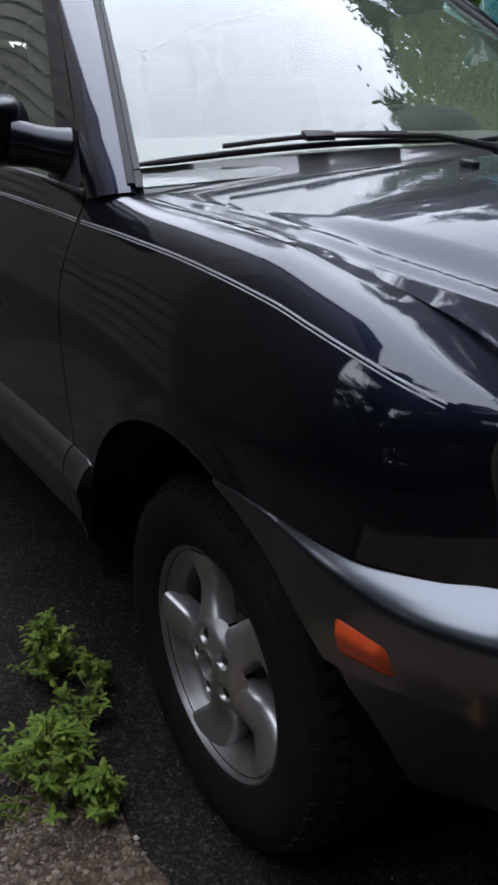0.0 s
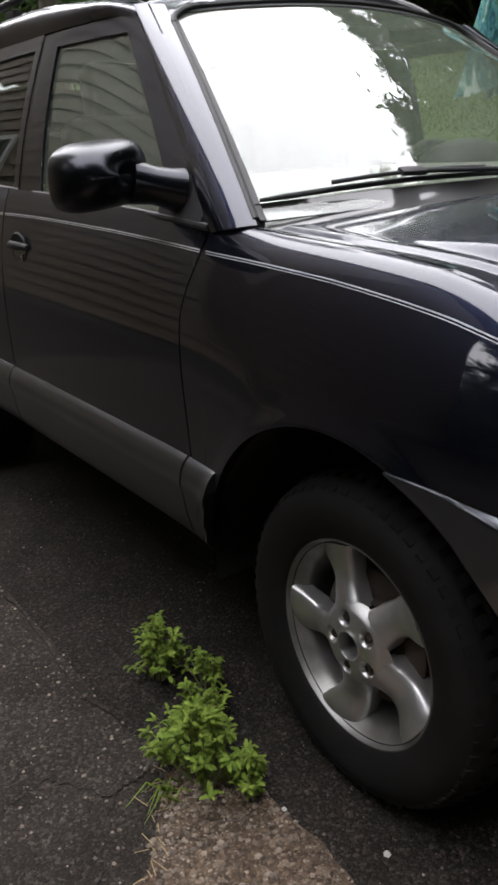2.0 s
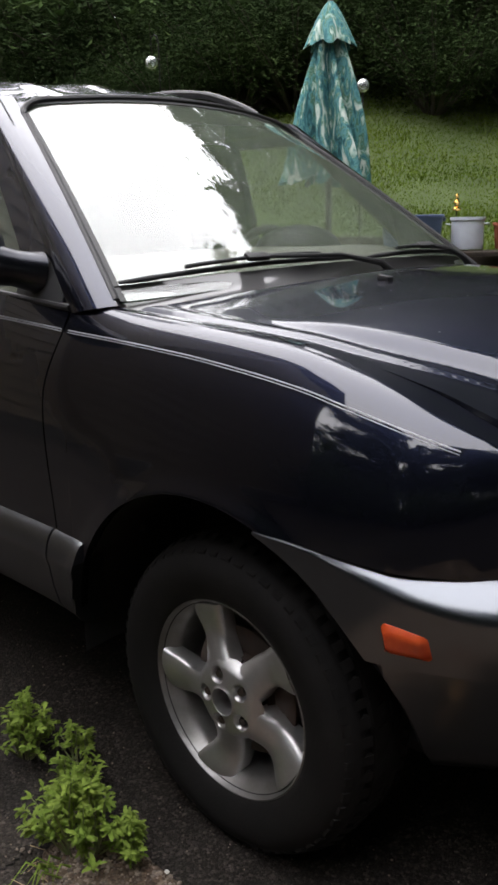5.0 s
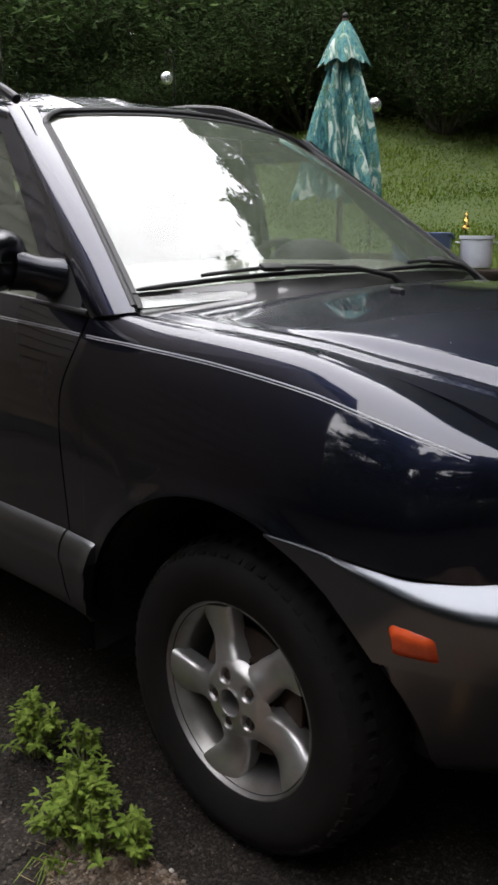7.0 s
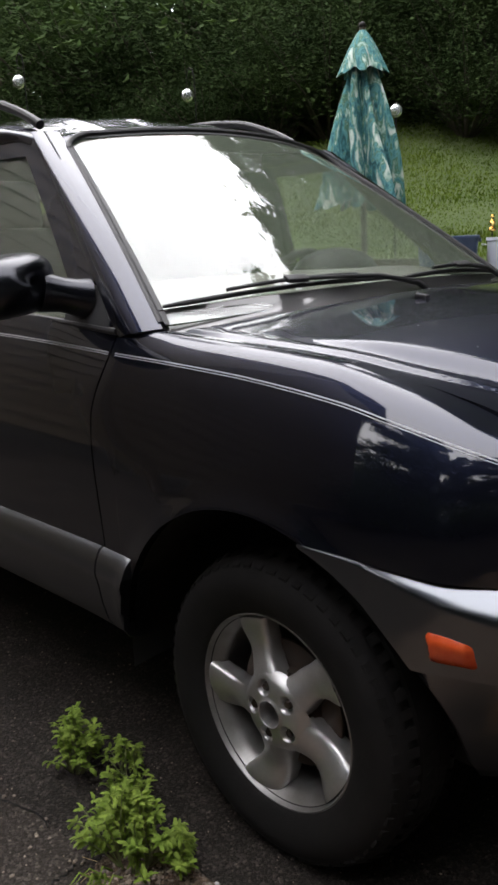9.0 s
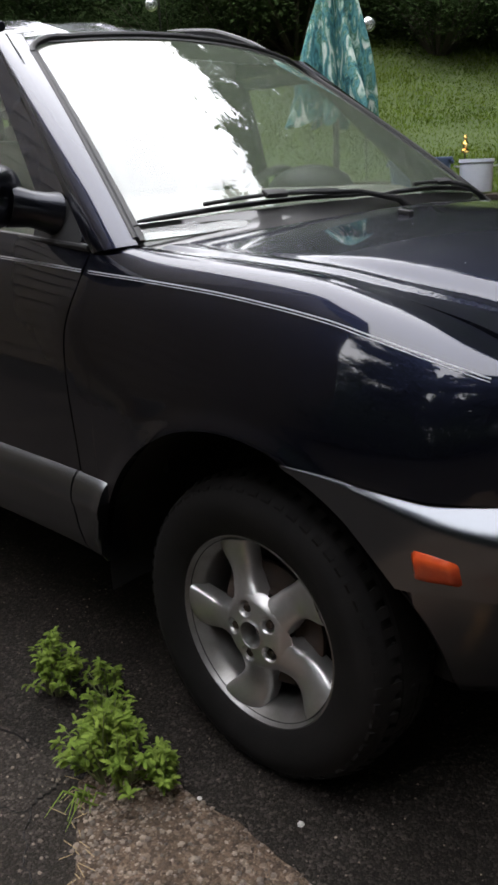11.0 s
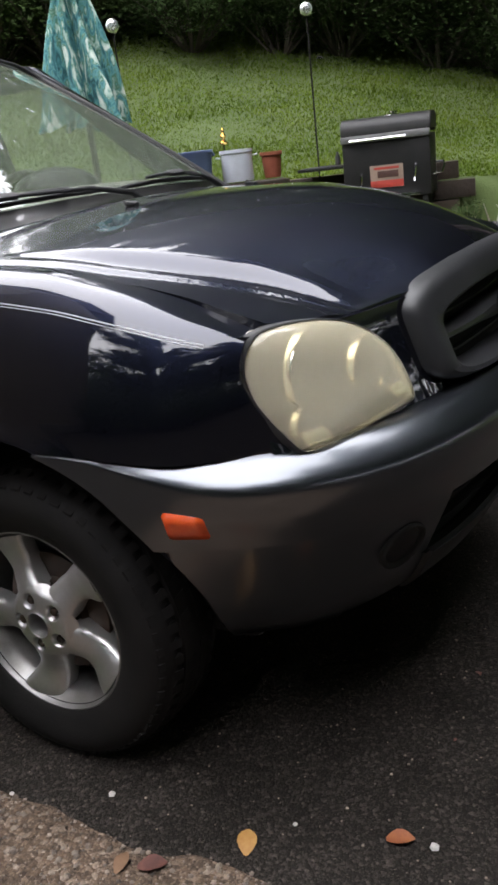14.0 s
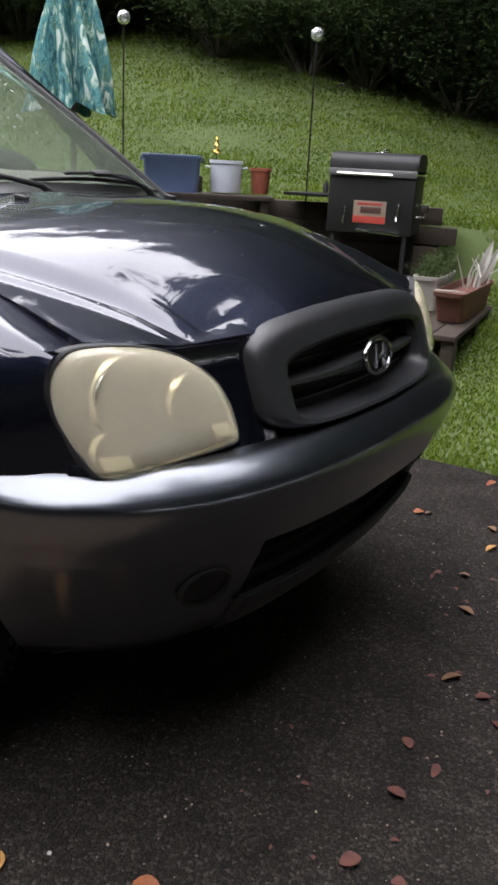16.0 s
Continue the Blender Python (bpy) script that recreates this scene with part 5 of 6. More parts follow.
# ---- leaves, weeds, grass ----
def leaf_mesh(length, width, curl, lobes=0, rg=random):
    """One leaf along +x: a midrib and two sides, with a bent tip."""
    n = 6
    vs = []
    for i in range(n):
        t = i / (n - 1)
        w = width * math.sin(math.pi * min(0.98, t * 0.93 + 0.05)) ** 0.8 * (1 + (0.25 * math.sin(t * 18) if lobes else 0))
        z = curl * math.sin(math.pi * t) * length
        vs += [(t * length, -w, z + 0.15 * w), (t * length, 0, z - 0.02 * length), (t * length, w, z + 0.15 * w)]
    fs = []
    for i in range(n - 1):
        a = i * 3
        fs += [(a, a + 3, a + 4, a + 1), (a + 1, a + 4, a + 5, a + 2)]
    return vs, fs


YELLOW = mat("yellow_leaf", (0.50, 0.28, 0.085), 0.55, color2=(0.38, 0.18, 0.05), scale=40, fine=200, translucent=0.2)
ORANGE = mat("orange_leaf", (0.34, 0.11, 0.035), 0.6, color2=(0.22, 0.065, 0.03), scale=40, fine=200, translucent=0.2)
RUSSET = mat("russet_leaf", (0.15, 0.048, 0.032), 0.7, color2=(0.07, 0.026, 0.020), scale=40, fine=200, translucent=0.2)
BROWNL = mat("brown_leaf", (0.22, 0.12, 0.06), 0.7, color2=(0.14, 0.075, 0.04), scale=40, fine=200, translucent=0.2)


def fallen(x, y, L, W, turn, m_, label, z=0.006, tilt=6):
    g = moved(leaf_mesh(L, W, 0.10), pose(x, y, z, tilt, -4, turn) @ pose(-L / 2, 0, 0))
    ob = part("fallen_leaf", slab_leaf(g), m_, None, label, 60)
    return tagged(ob, category="leaf", group="fallen leaves")


def slab_leaf(g):
    vs, fs = g
    k = len(vs)
    return vs + [(v[0], v[1], v[2] - 0.0006) for v in vs], fs + [tuple(reversed([i + k for i in f])) for f in fs]


fallen(0.535, -0.06, 0.062, 0.020, 115, YELLOW, "yellow fallen leaf lying on dark asphalt")
fallen(0.805, 0.066, 0.055, 0.017, 20, ORANGE, "orange-brown fallen leaf on dark asphalt")
fallen(0.60, -0.235, 0.055, 0.017, 60, ORANGE, "orange fallen leaf on pebbly paving", 0.016)
fallen(0.575, -0.285, 0.085, 0.030, 120, RUSSET, "russet curled leaf on pebbly paving", 0.016)
fallen(0.40, -0.19, 0.06, 0.018, 30, RUSSET, "russet fallen leaf on pebbly paving", 0.014)
fallen(0.34, -0.21, 0.05, 0.014, 100, BROWNL, "brown fallen leaf on pebbly paving", 0.014)
rg = random.Random(8)
for (x, y, m_, lab) in ((0.543, 2.135, ORANGE, "orange"), (0.876, 1.703, BROWNL, "brown"), (0.96, 1.466, BROWNL, "brown"), (1.146, 1.039, RUSSET, "russet"), (1.211, 0.943, RUSSET, "russet"),
                        (1.142, 0.692, RUSSET, "russet"), (1.051, 0.748, RUSSET, "russet"), (1.096, 0.571, RUSSET, "russet"), (1.048, 1.078, BROWNL, "brown"), (0.682, 2.66, ORANGE, "orange"),
                        (0.833, 2.157, BROWNL, "brown"), (1.096, 0.34, RUSSET, "russet"), (0.58, 2.15, BROWNL, "brown"), (0.887, 1.977, YELLOW, "yellow")):
    fallen(x, y, rg.uniform(0.035, 0.065), rg.uniform(0.010, 0.018), rg.uniform(0, 360), m_, lab + " fallen leaf lying on the asphalt", 0.008, rg.uniform(-14, 14))


# torn leaf litter on the asphalt ahead of the car
bits = []
rl = random.Random(77)
for i in range(170):
    x = rl.uniform(0.75, 2.2)
    y = rl.uniform(0.1, 2.7) if i < 110 else 2.62 + rl.gauss(0, 0.10)
    if y > 2.9:
        continue
    L = rl.uniform(0.012, 0.034)
    bits.append(moved(leaf_mesh(L, L * rl.uniform(0.2, 0.4), rl.uniform(0, 0.2)), pose(x, y, 0.006, rl.uniform(-18, 18), rl.uniform(-15, 15), rl.uniform(0, 360))))
part("leaf_litter", join(*bits), RUSSET, None, "dark torn leaf litter on the asphalt", 60, "stuff")


def leaves(points, size, rg, flat=0.5, shape=2.2, up=None):
    """Small folded leaves at the given places, in one list of vertices and faces."""
    vs, fs = [], []
    for p in points:
        L = size * rg.uniform(0.6, 1.3)
        a, e = rg.uniform(0, 2 * math.pi), rg.uniform(-0.7, 0.7) * (1 - flat) + rg.gauss(-0.15, 0.3)
        d = Vector((math.cos(a) * math.cos(e), math.sin(a) * math.cos(e), math.sin(e)))
        r = d.cross(Vector((0, 0, 1))).normalized()
        r = (r + Vector((0, 0, rg.uniform(-0.5, 0.5)))).normalized() * (L / shape / 2)
        n_ = d.cross(r).normalized() * (L * 0.08)
        k = len(vs)
        o = Vector(p)
        for q in (o, o + d * L * 0.45 + r + n_, o + d * L - n_ * 2, o + d * L * 0.45 - r + n_):
            vs.append(tuple(q))
        fs += [(k, k + 1, k + 2), (k, k + 2, k + 3)]
    return vs, fs


def weed_plant(x, y, h, spread, n_stems, size, seed, label):
    rg = random.Random(seed)
    w = thing("weed", label, "weed", "weeds at the paving's edge", at=(x, y, 0))
    lv, stems = [], []
    for i in range(n_stems):
        a, lean = rg.uniform(0, 6.28), rg.uniform(0.1, 1.0)
        hh = h * rg.uniform(0.5, 1.0) * (1 - 0.45 * lean)
        top = Vector((x + math.cos(a) * spread * lean, y + math.sin(a) * spread * lean * 0.75, hh))
        base = Vector((x + math.cos(a) * spread * 0.25, y + math.sin(a) * spread * 0.2, 0.0))
        mid = (base + top) / 2 + Vector((0, 0, hh * 0.12))
        stems.append(tube([base, mid, top], [0.0022, 0.0017, 0.001], 5))
        for k in range(rg.randint(8, 13)):
            t = rg.uniform(0.35, 1.0)
            p = base.lerp(mid, t * 2) if t < 0.5 else mid.lerp(top, t * 2 - 1)
            lv.append((p, rg.uniform(0.7, 1.25) * (0.75 + 0.4 * t)))
        for k in range(4):
            lv.append((top, 1.0))
    part("stem_growth", join(*stems), STEM, w, "thin green stems", 35, "stuff")
    vs, fs = [], []
    for p, k in lv:
        a = rg.uniform(0, 360)
        L = size * k
        g = moved(leaf_mesh(L, L * 0.18, 0.12, 1), pose(p[0], p[1], p[2], rg.uniform(-25, 25), rg.uniform(-35, 30), a))
        b = len(vs)
        vs += g[0]
        fs += [tuple(i + b for i in f) for f in g[1]]
    part("foliage", (vs, fs), WEED, w, "bright green toothed leaves", 60)
    return w


weed_plant(-0.20, -0.235, 0.20, 0.145, 62, 0.024, 1, "bright green leafy weed growing from the paving edge")
weed_plant(-0.60, -0.125, 0.19, 0.105, 32, 0.023, 2, "green leafy weed beside the tyre on old asphalt")
weed_plant(-0.47, -0.055, 0.13, 0.08, 12, 0.022, 3, "sparse green weed in the shade of the car")
weed_plant(-0.37, -0.135, 0.13, 0.075, 12, 0.022, 6, "small green weed between two larger weeds")
weed_plant(-0.10, -0.18, 0.12, 0.06, 16, 0.022, 4, "small green weed at the edge of the paving")
blades = []
for i in range(9):
    a = rg.uniform(-1.9, -0.2)
    L = rg.uniform(0.05, 0.12)
    b = (-0.19 + rg.uniform(-0.03, 0.03), -0.30 + rg.uniform(-0.02, 0.02), 0.006)
    blades.append(tube([b, (b[0] + math.cos(a) * L * 0.5, b[1] + math.sin(a) * L * 0.5, L * 0.6), (b[0] + math.cos(a) * L, b[1] + math.sin(a) * L, L * 0.25)], [0.0025, 0.002, 0.0005], 4))
tagged(part("grass_tuft", join(*blades), WEED, None, "thin grass tuft under the weeds"), category="grass", group="weeds at the paving's edge")
# a strip of dry straw along the joint
straw = []
for i in range(22):
    x = rg.uniform(-0.26, -0.02)
    y = -0.30 - (x + 0.26) * 0.72 + rg.gauss(0, 0.012)
    a = rg.uniform(0, 6.28)
    L = rg.uniform(0.015, 0.045)
    straw.append(tube([(x, y, 0.013), (x + math.cos(a) * L, y + math.sin(a) * L, 0.016)], 0.0009, 4))
part("dry_straw", join(*straw), STRAW, None, "dry straw in the paving joint", 60, "stuff")


def grass_field(n, region, h, seed):
    rg = np.random.RandomState(seed)
    x, y = region(rg, n)
    z = ground_z(x, y)
    a, l = rg.uniform(0, 2 * np.pi, n), rg.uniform(0.2, 0.9, n)
    hh = h * rg.uniform(0.5, 1.3, n) * (0.7 + 0.6 * np.array([noise.noise((p * 0.8, q * 0.8, 3)) for p, q in zip(x, y)]))
    hh = np.maximum(hh, 0.02)
    w = 0.0035 + 0.006 * rg.uniform(0, 1, n)
    dx, dy = np.cos(a), np.sin(a)
    V = np.empty((n, 4, 3))
    V[:, 0] = np.c_[x - dy * w, y + dx * w, z]
    V[:, 1] = np.c_[x + dy * w, y - dx * w, z]
    V[:, 2] = np.c_[x + dx * hh * l * 0.5 + dy * w * 0.7, y + dy * hh * l * 0.5 - dx * w * 0.7, z + hh * 0.7]
    V[:, 3] = np.c_[x + dx * hh * l, y + dy * hh * l, z + hh * 0.95]
    k = np.arange(n)[:, None] * 4
    F = np.concatenate([k + [0, 1, 2], k + [0, 2, 3]])
    return V.reshape(-1, 3).tolist(), F.tolist()


def lawn_far(rg, n):
    x = rg.uniform(-9, 3.5, n)
    d = 9.5 * rg.uniform(0.0, 1, n) ** 1.2
    return x, wall_y(x) + 0.12 + d


def lawn_near(rg, n):
    x = rg.uniform(-3.0, 3.2, n)
    return x, 2.82 + rg.uniform(0, 1, n) * (wall_y(x) - 2.95)


part("lawn_grass", grass_field(170000, lawn_far, 0.042, 3), GRASS, None, "green uneven lawn grass on the slope", 180, "stuff")
part("bank_grass", grass_field(80000, lawn_near, 0.036, 5), GRASS, None, "green grass beside the driveway", 180, "stuff")


# ---- woods ----
def tree(name, x, y, h, crown, seed, n_leaves, label, size=0.16, low=0.25, lean=(0, 0)):
    rg = random.Random(seed)
    z0 = float(ground_z(x, y)) - 0.05
    t = thing(name, label, "tree", "trees of the woods", at=(x, y, z0))
    r0 = 0.012 * h + 0.04
    pts = [(x + lean[0] * k * k + 0.12 * noise.noise((seed, k * 3, 0)), y + lean[1] * k * k + 0.12 * noise.noise((seed, k * 3, 9)), z0 + h * 0.92 * k) for k in np.linspace(0, 1, 8)]
    limbs = [tube(pts, [r0 * (1 - 0.88 * k) for k in np.linspace(0, 1, 8)], 9)]
    lv = []
    for i in range(26):
        k = low + (0.95 - low) * (i + rg.random()) / 26
        b = Vector(pts[0]).lerp(Vector(pts[-1]), k)
        a = i * 2.4 + rg.uniform(-0.4, 0.4)
        L = crown * (1.05 - 0.75 * ((k - low) / (1 - low)) ** 1.6) * rg.uniform(0.65, 1.1)
        e = b + Vector((math.cos(a) * L, math.sin(a) * L, L * rg.uniform(0.05, 0.45)))
        m_ = b.lerp(e, 0.5) + Vector((0, 0, 0.1 * L))
        rr = r0 * (1 - 0.85 * k) * 0.45
        limbs.append(tube([b, m_, e], [rr, rr * 0.6, rr * 0.15], 5, False))
        for c in range(9):
            tt = rg.uniform(0.25, 1.0)
            cpos = (b.lerp(m_, tt * 2) if tt < 0.5 else m_.lerp(e, tt * 2 - 1)) + Vector((rg.gauss(0, 0.16 * L), rg.gauss(0, 0.16 * L), rg.gauss(0, 0.12 * L)))
            cr = L * rg.uniform(0.07, 0.17)
            for q in range(n_leaves // 234):
                lv.append((cpos[0] + rg.gauss(0, cr), cpos[1] + rg.gauss(0, cr), cpos[2] + rg.gauss(0, cr * 0.6)))
    part("trunk", join(*limbs), BARK, t, "dark rough trunk and limbs", 60)
    part("crown", leaves(lv, size, rg), LEAF, t, "dark green leaves", 180)
    return t


def place_copy(src, x, y, turn, k):
    ob = copy_thing(src, pose(x, y, float(ground_z(x, y)) - 0.05, 0, 0, turn))
    ob.scale = (k, k, k)
    return ob


t1 = tree("tree", -7.5, 15.5, 13, 3.9, 21, 12000, "tall dark leafy tree at the wood's edge", 0.27, 0.12)
t2 = tree("tree", 0.2, 10.8, 20.0, 4.3, 22, 56000, "tall dark leafy tree at the wood's edge", 0.30, 0.16)
for x, y, k in ((-3.5, 13.0, 0.80), (-2.6, 16.0, 0.80), (-0.9, 13.6, 0.62), (1.2, 17.5, 0.9)):
    place_copy(t2, x, y, 60 * x, k)
# unseen trees ahead, near x = 9, added to shade; southern ones shape reflections
rg = random.Random(31)
for x, y in ((-12.5, 12.0), (-16, 8.0), (-10.5, 17.5), (-5, 19), (1.5, 18.5), (5.5, 17.0), (10, 16), (15, 13), (-19, 3), (-14.5, 17), (-1, 22), (8, 21), (3.5, 15.2), (-8, 22), (20, 8), (13, 20), (-22, 12), (-18, 20), (24, 0), (22, -8), (0.5, 14.2), (4.5, 13.0), (7.5, 11.5), (9.6, 7.0), (9.2, 2.6), (9.0, -1.6), (9.4, -5.6), (9.0, -9.0), (6.5, -13), (9.0, -9.5), (3.0, -15), (-2.0, -17), (-8.5, -14.0), (-6.0, -13.4), (-10.8, -15.0), (-4.0, -12.5), (-1.3, -8.6), (2.2, -9.5), (5.2, -8.4), (12, -2), (12, 6), (-5, 15.5), (-10, 13.5)):
    small = x < -1.5 or y < -9.8 or (x, y) in ((0.5, 14.2),)
    place_copy(t1 if small else t2, x, y, rg.uniform(0, 360), rg.uniform(0.8, 1.0) * (0.68 if y < -8 and not small else 0.75 if y < -8 else 1.0))


def shrub(x, y, h, w, seed, n, size, label):
    rg = random.Random(seed)
    z0 = float(ground_z(x, y)) - 0.03
    s = thing("shrub", label, "shrub", "shrubs along the wood's edge", at=(x, y, z0))
    stems, lv = [], []
    for i in range(26):
        a, l = rg.uniform(0, 6.28), rg.random() ** 0.6
        e = Vector((x + math.cos(a) * w * l, y + math.sin(a) * w * l, z0 + h * rg.uniform(0.35, 1.0) * (1 - 0.35 * l)))
        stems.append(tube([(x + 0.1 * math.cos(a), y + 0.1 * math.sin(a), z0), Vector((x, y, z0)).lerp(e, 0.6) + Vector((0, 0, 0.1)), e], [0.02, 0.012, 0.004], 5, False))
        for c in range(6):
            q = Vector((x, y, z0 + 0.1)).lerp(e, rg.uniform(0.45, 1.08))
            cr = w * rg.uniform(0.08, 0.20)
            for k in range(n // 156):
                lv.append((q[0] + rg.gauss(0, cr), q[1] + rg.gauss(0, cr), max(z0, q[2] + rg.gauss(0, cr * 0.7))))
    part("branchwork", join(*stems), BARK, s, "thin dark stems", 60)
    part("foliage", leaves(lv, size, rg), SHRUB, s, "small dark green leaves", 180)
    return s


s1 = shrub(-6.6, 10.8, 2.2, 1.7, 41, 9000, 0.075, "dense dark green shrub in the shade")
s2 = shrub(-2.0, 12.6, 2.0, 1.8, 42, 9000, 0.075, "dense dark green shrub in the shade")
rg = random.Random(43)
for i, x in enumerate(np.linspace(-13.5, 8, 19)):
    for row in range(3):
        yy = float(wall_y(x)) + (6.6 + 0.15 * (x + 2)) * 1.0 + row * 1.5 + rg.uniform(-0.5, 0.5) if x > -9.5 else 8.5 + row * 1.4 - (x + 9.5) * -0.6
        place_copy(s1 if rg.random() < 0.5 else s2, x + rg.uniform(-0.5, 0.5), yy, rg.uniform(0, 360), rg.uniform(0.75, 1.25) * (1 + 0.35 * row))

# unseen shrub row, added to hide the bright lawn from the car's reflections
for i, x in enumerate(np.linspace(-3.5, 9.0, 15)):
    place_copy(s1 if i % 2 else s2, x, -6.3 + 0.5 * math.sin(i * 2.1), 47 * i, 0.95 + 0.2 * math.sin(i))

# the woods behind, carried on unseen all round to block the low sky
rn = np.random.RandomState(5)
NF = 60000
ang = rn.uniform(0, 2 * np.pi, NF)
keep = ~((ang > 4.0) & (ang < 4.9) & (rn.uniform(0, 1, NF) < 0.3))
ang = ang[keep]
rad = 25 + 7 * rn.uniform(0, 1, len(ang)) + 2.5 * np.sin(ang * 9)
top = 12.5 + 3.0 * np.cos(ang) + 2.2 * np.sin(ang * 13 + 1) + 1.8 * np.sin(ang * 29) + 1.3 * np.sin(ang * 61 + 2)
top = top * np.where((ang > 3.5) & (ang < 4.9), 0.62, 1.0)
hz = top * rn.uniform(0, 1, len(ang)) ** 0.8
px, py = -2 + rad * np.cos(ang), 2 + rad * np.sin(ang)
pz = np.maximum(ground_z(px, py), 0) + hz
part("far_woods", leaves(list(zip(px, py, pz)), 1.1, random.Random(6), 0.3, 1.6), LEAF, None, "dark far woods all round", 180, "stuff")

# a leafy bough hanging in from a near tree
t3 = tree("tree", -9.6, 3.6, 9.0, 2.9, 23, 4000, "leafy tree beside the lawn with hanging boughs", 0.16, 0.28)


# ---- timber edging and the things along it ----
TIMBER = mat("weathered_timber", (0.030, 0.020, 0.014), 0.85, color2=(0.056, 0.038, 0.027), scale=6, fine=70, bump=0.5, bump_scale=40, pieces=0.25)
REDWOOD = mat("red_stained_wood", (0.12, 0.045, 0.032), 0.75, color2=(0.17, 0.070, 0.050), scale=8, fine=70, bump=0.4, bump_scale=50, pieces=0.2)
TERRA = mat("terracotta", (0.25, 0.062, 0.034), 0.8, color2=(0.30, 0.088, 0.048), scale=18, fine=120, bump=0.1)
ENAMEL = mat("pale_enamel", (0.62, 0.66, 0.72), 0.3, coat=0.4, color2=(0.55, 0.58, 0.64), scale=14, fine=80)
BLUEP = mat("blue_grey_plastic", (0.075, 0.105, 0.20), 0.5, color2=(0.10, 0.135, 0.24), scale=7, fine=60)
BRASS = mat("brass", (0.85, 0.55, 0.16), 0.2, 1.0, color2=(0.7, 0.42, 0.12), scale=60)
GRILLBLACK = mat("grill_enamel", (0.009, 0.009, 0.0095), 0.5, spec=0.35, color2=(0.016, 0.0155, 0.015), scale=9, fine=90)
PALEP = mat("pale_planter", (0.44, 0.42, 0.38), 0.7, color2=(0.34, 0.32, 0.28), scale=14, fine=90)
IRON = mat("black_iron", (0.012, 0.012, 0.012), 0.5, 0.6, color2=(0.02, 0.018, 0.016), scale=40)
FROST = mat("frosted_glass_ball", (0.60, 0.63, 0.62), 0.22, color2=(0.42, 0.45, 0.44), scale=30, transmission=0.7, coat=0.6)
LABELRED = mat("red_label", (0.34, 0.045, 0.032), 0.5, color2=(0.45, 0.05, 0.035), scale=40)
LABELTAN = mat("tan_label", (0.24, 0.18, 0.14), 0.5, color2=(0.3, 0.22, 0.17), scale=40)
LABELDARK = mat("dark_label", (0.06, 0.03, 0.025), 0.5, color2=(0.09, 0.04, 0.03), scale=40)

wall = thing("wall_timber", "dark weathered timber edging of the raised lawn", "wall", kind="structure")
turn_w = math.degrees(math.atan(0.37))
for i, x in enumerate(np.arange(-8.4, -0.9, 1.9)):
    top = 1.10 - 0.075 * (x + 0.95 + 2.6)
    k = 0
    z = top - 0.07
    while z > 0.25:
        xx = x + 0.95 + (0.12 if k % 2 else 0)
        part("timber", box(1.98, 0.14, 0.138, (xx, float(wall_y(xx)) - 0.07, z), 0.012, (0, 0.5 * (k % 3 - 1), turn_w)), TIMBER, wall)
        z -= 0.142
        k += 1


def along(x, off=0.0):
    """A place on the edging's line."""
    return x, float(wall_y(x)) + off


pot_z = lambda x: 1.04 - 0.075 * (x + 2.6)


def pot(name, x, y, z, r_top, r_bot, h, m_, label, rim=0.012, category="pot"):
    p = thing(name, label, category, at=(x, y, z))
    part("body", lathe([(0.001, z + 0.004), (r_bot, z), (r_bot + 0.004, z + 0.01), (r_top - 0.004, z + h - 0.03), (r_top, z + h - 0.028), (r_top + rim, z + h - 0.024), (r_top + rim, z + h), (r_top, z + h), (r_top - 0.01, z + h - 0.02), (r_bot - 0.006, z + 0.05), (0.001, z + 0.05)], 36, "z", (x, y, 0)), m_, p)
    return p


# white stock pot with a loop handle
wx, wy = -2.36, 5.02
wz = 1.075
stock = pot("stock_pot", wx, wy, wz, 0.130, 0.122, 0.245, ENAMEL, "pale enamel pot standing on the timber edging", 0.006)
for a in (10, 190):
    q = radians(a + 28)
    cx, cy = wx + 0.134 * math.cos(q), wy + 0.134 * math.sin(q)
    part("handle", tube([(cx - 0.03 * math.sin(q), cy + 0.03 * math.cos(q), wz + 0.19), (cx + 0.03 * math.cos(q) - 0.02 * math.sin(q), cy + 0.03 * math.sin(q) + 0.02 * math.cos(q), wz + 0.195), (cx + 0.03 * math.cos(q) + 0.02 * math.sin(q), cy + 0.03 * math.sin(q) - 0.02 * math.cos(q), wz + 0.195), (cx + 0.03 * math.sin(q), cy - 0.03 * math.cos(q), wz + 0.19)], 0.006, 8), ENAMEL, stock)
# terracotta pot
tx, ty = -2.13, 5.18
pot("terracotta_pot", tx, ty, 1.075, 0.082, 0.062, 0.20, TERRA, "terracotta flower pot on the timber edging", 0.008)
# blue storage bin
bx, by, bz = -2.66, 4.70, 1.06
b = thing("storage_bin", "blue-grey plastic storage bin beside the enamel pot", "bin", at=(bx, by, bz))
bin_m = Matrix.Translation((bx, by, bz)) @ pose(0, 0, 0, 0, 0, 36)
rows = []
for z, k in ((0.0, 0.86), (0.002, 0.9), (0.25, 1.0), (0.262, 1.05), (0.28, 1.05), (0.283, 1.0), (0.25, 0.97), (0.02, 0.85)):
    rows.append([(rounded(a, 0.225 * k, 0.15 * k, 8)[0], rounded(a, 0.225 * k, 0.15 * k, 8)[1], z) for a in np.linspace(0, 2 * math.pi, 48, endpoint=False)])
part("tub", moved(grid(rows, close_v=True), bin_m), BLUEP, b)
for sx in (-1, 1):
    part("grip", moved(box(0.02, 0.12, 0.03, (sx * 0.24, 0, 0.245), 0.008), bin_m), BLUEP, b)
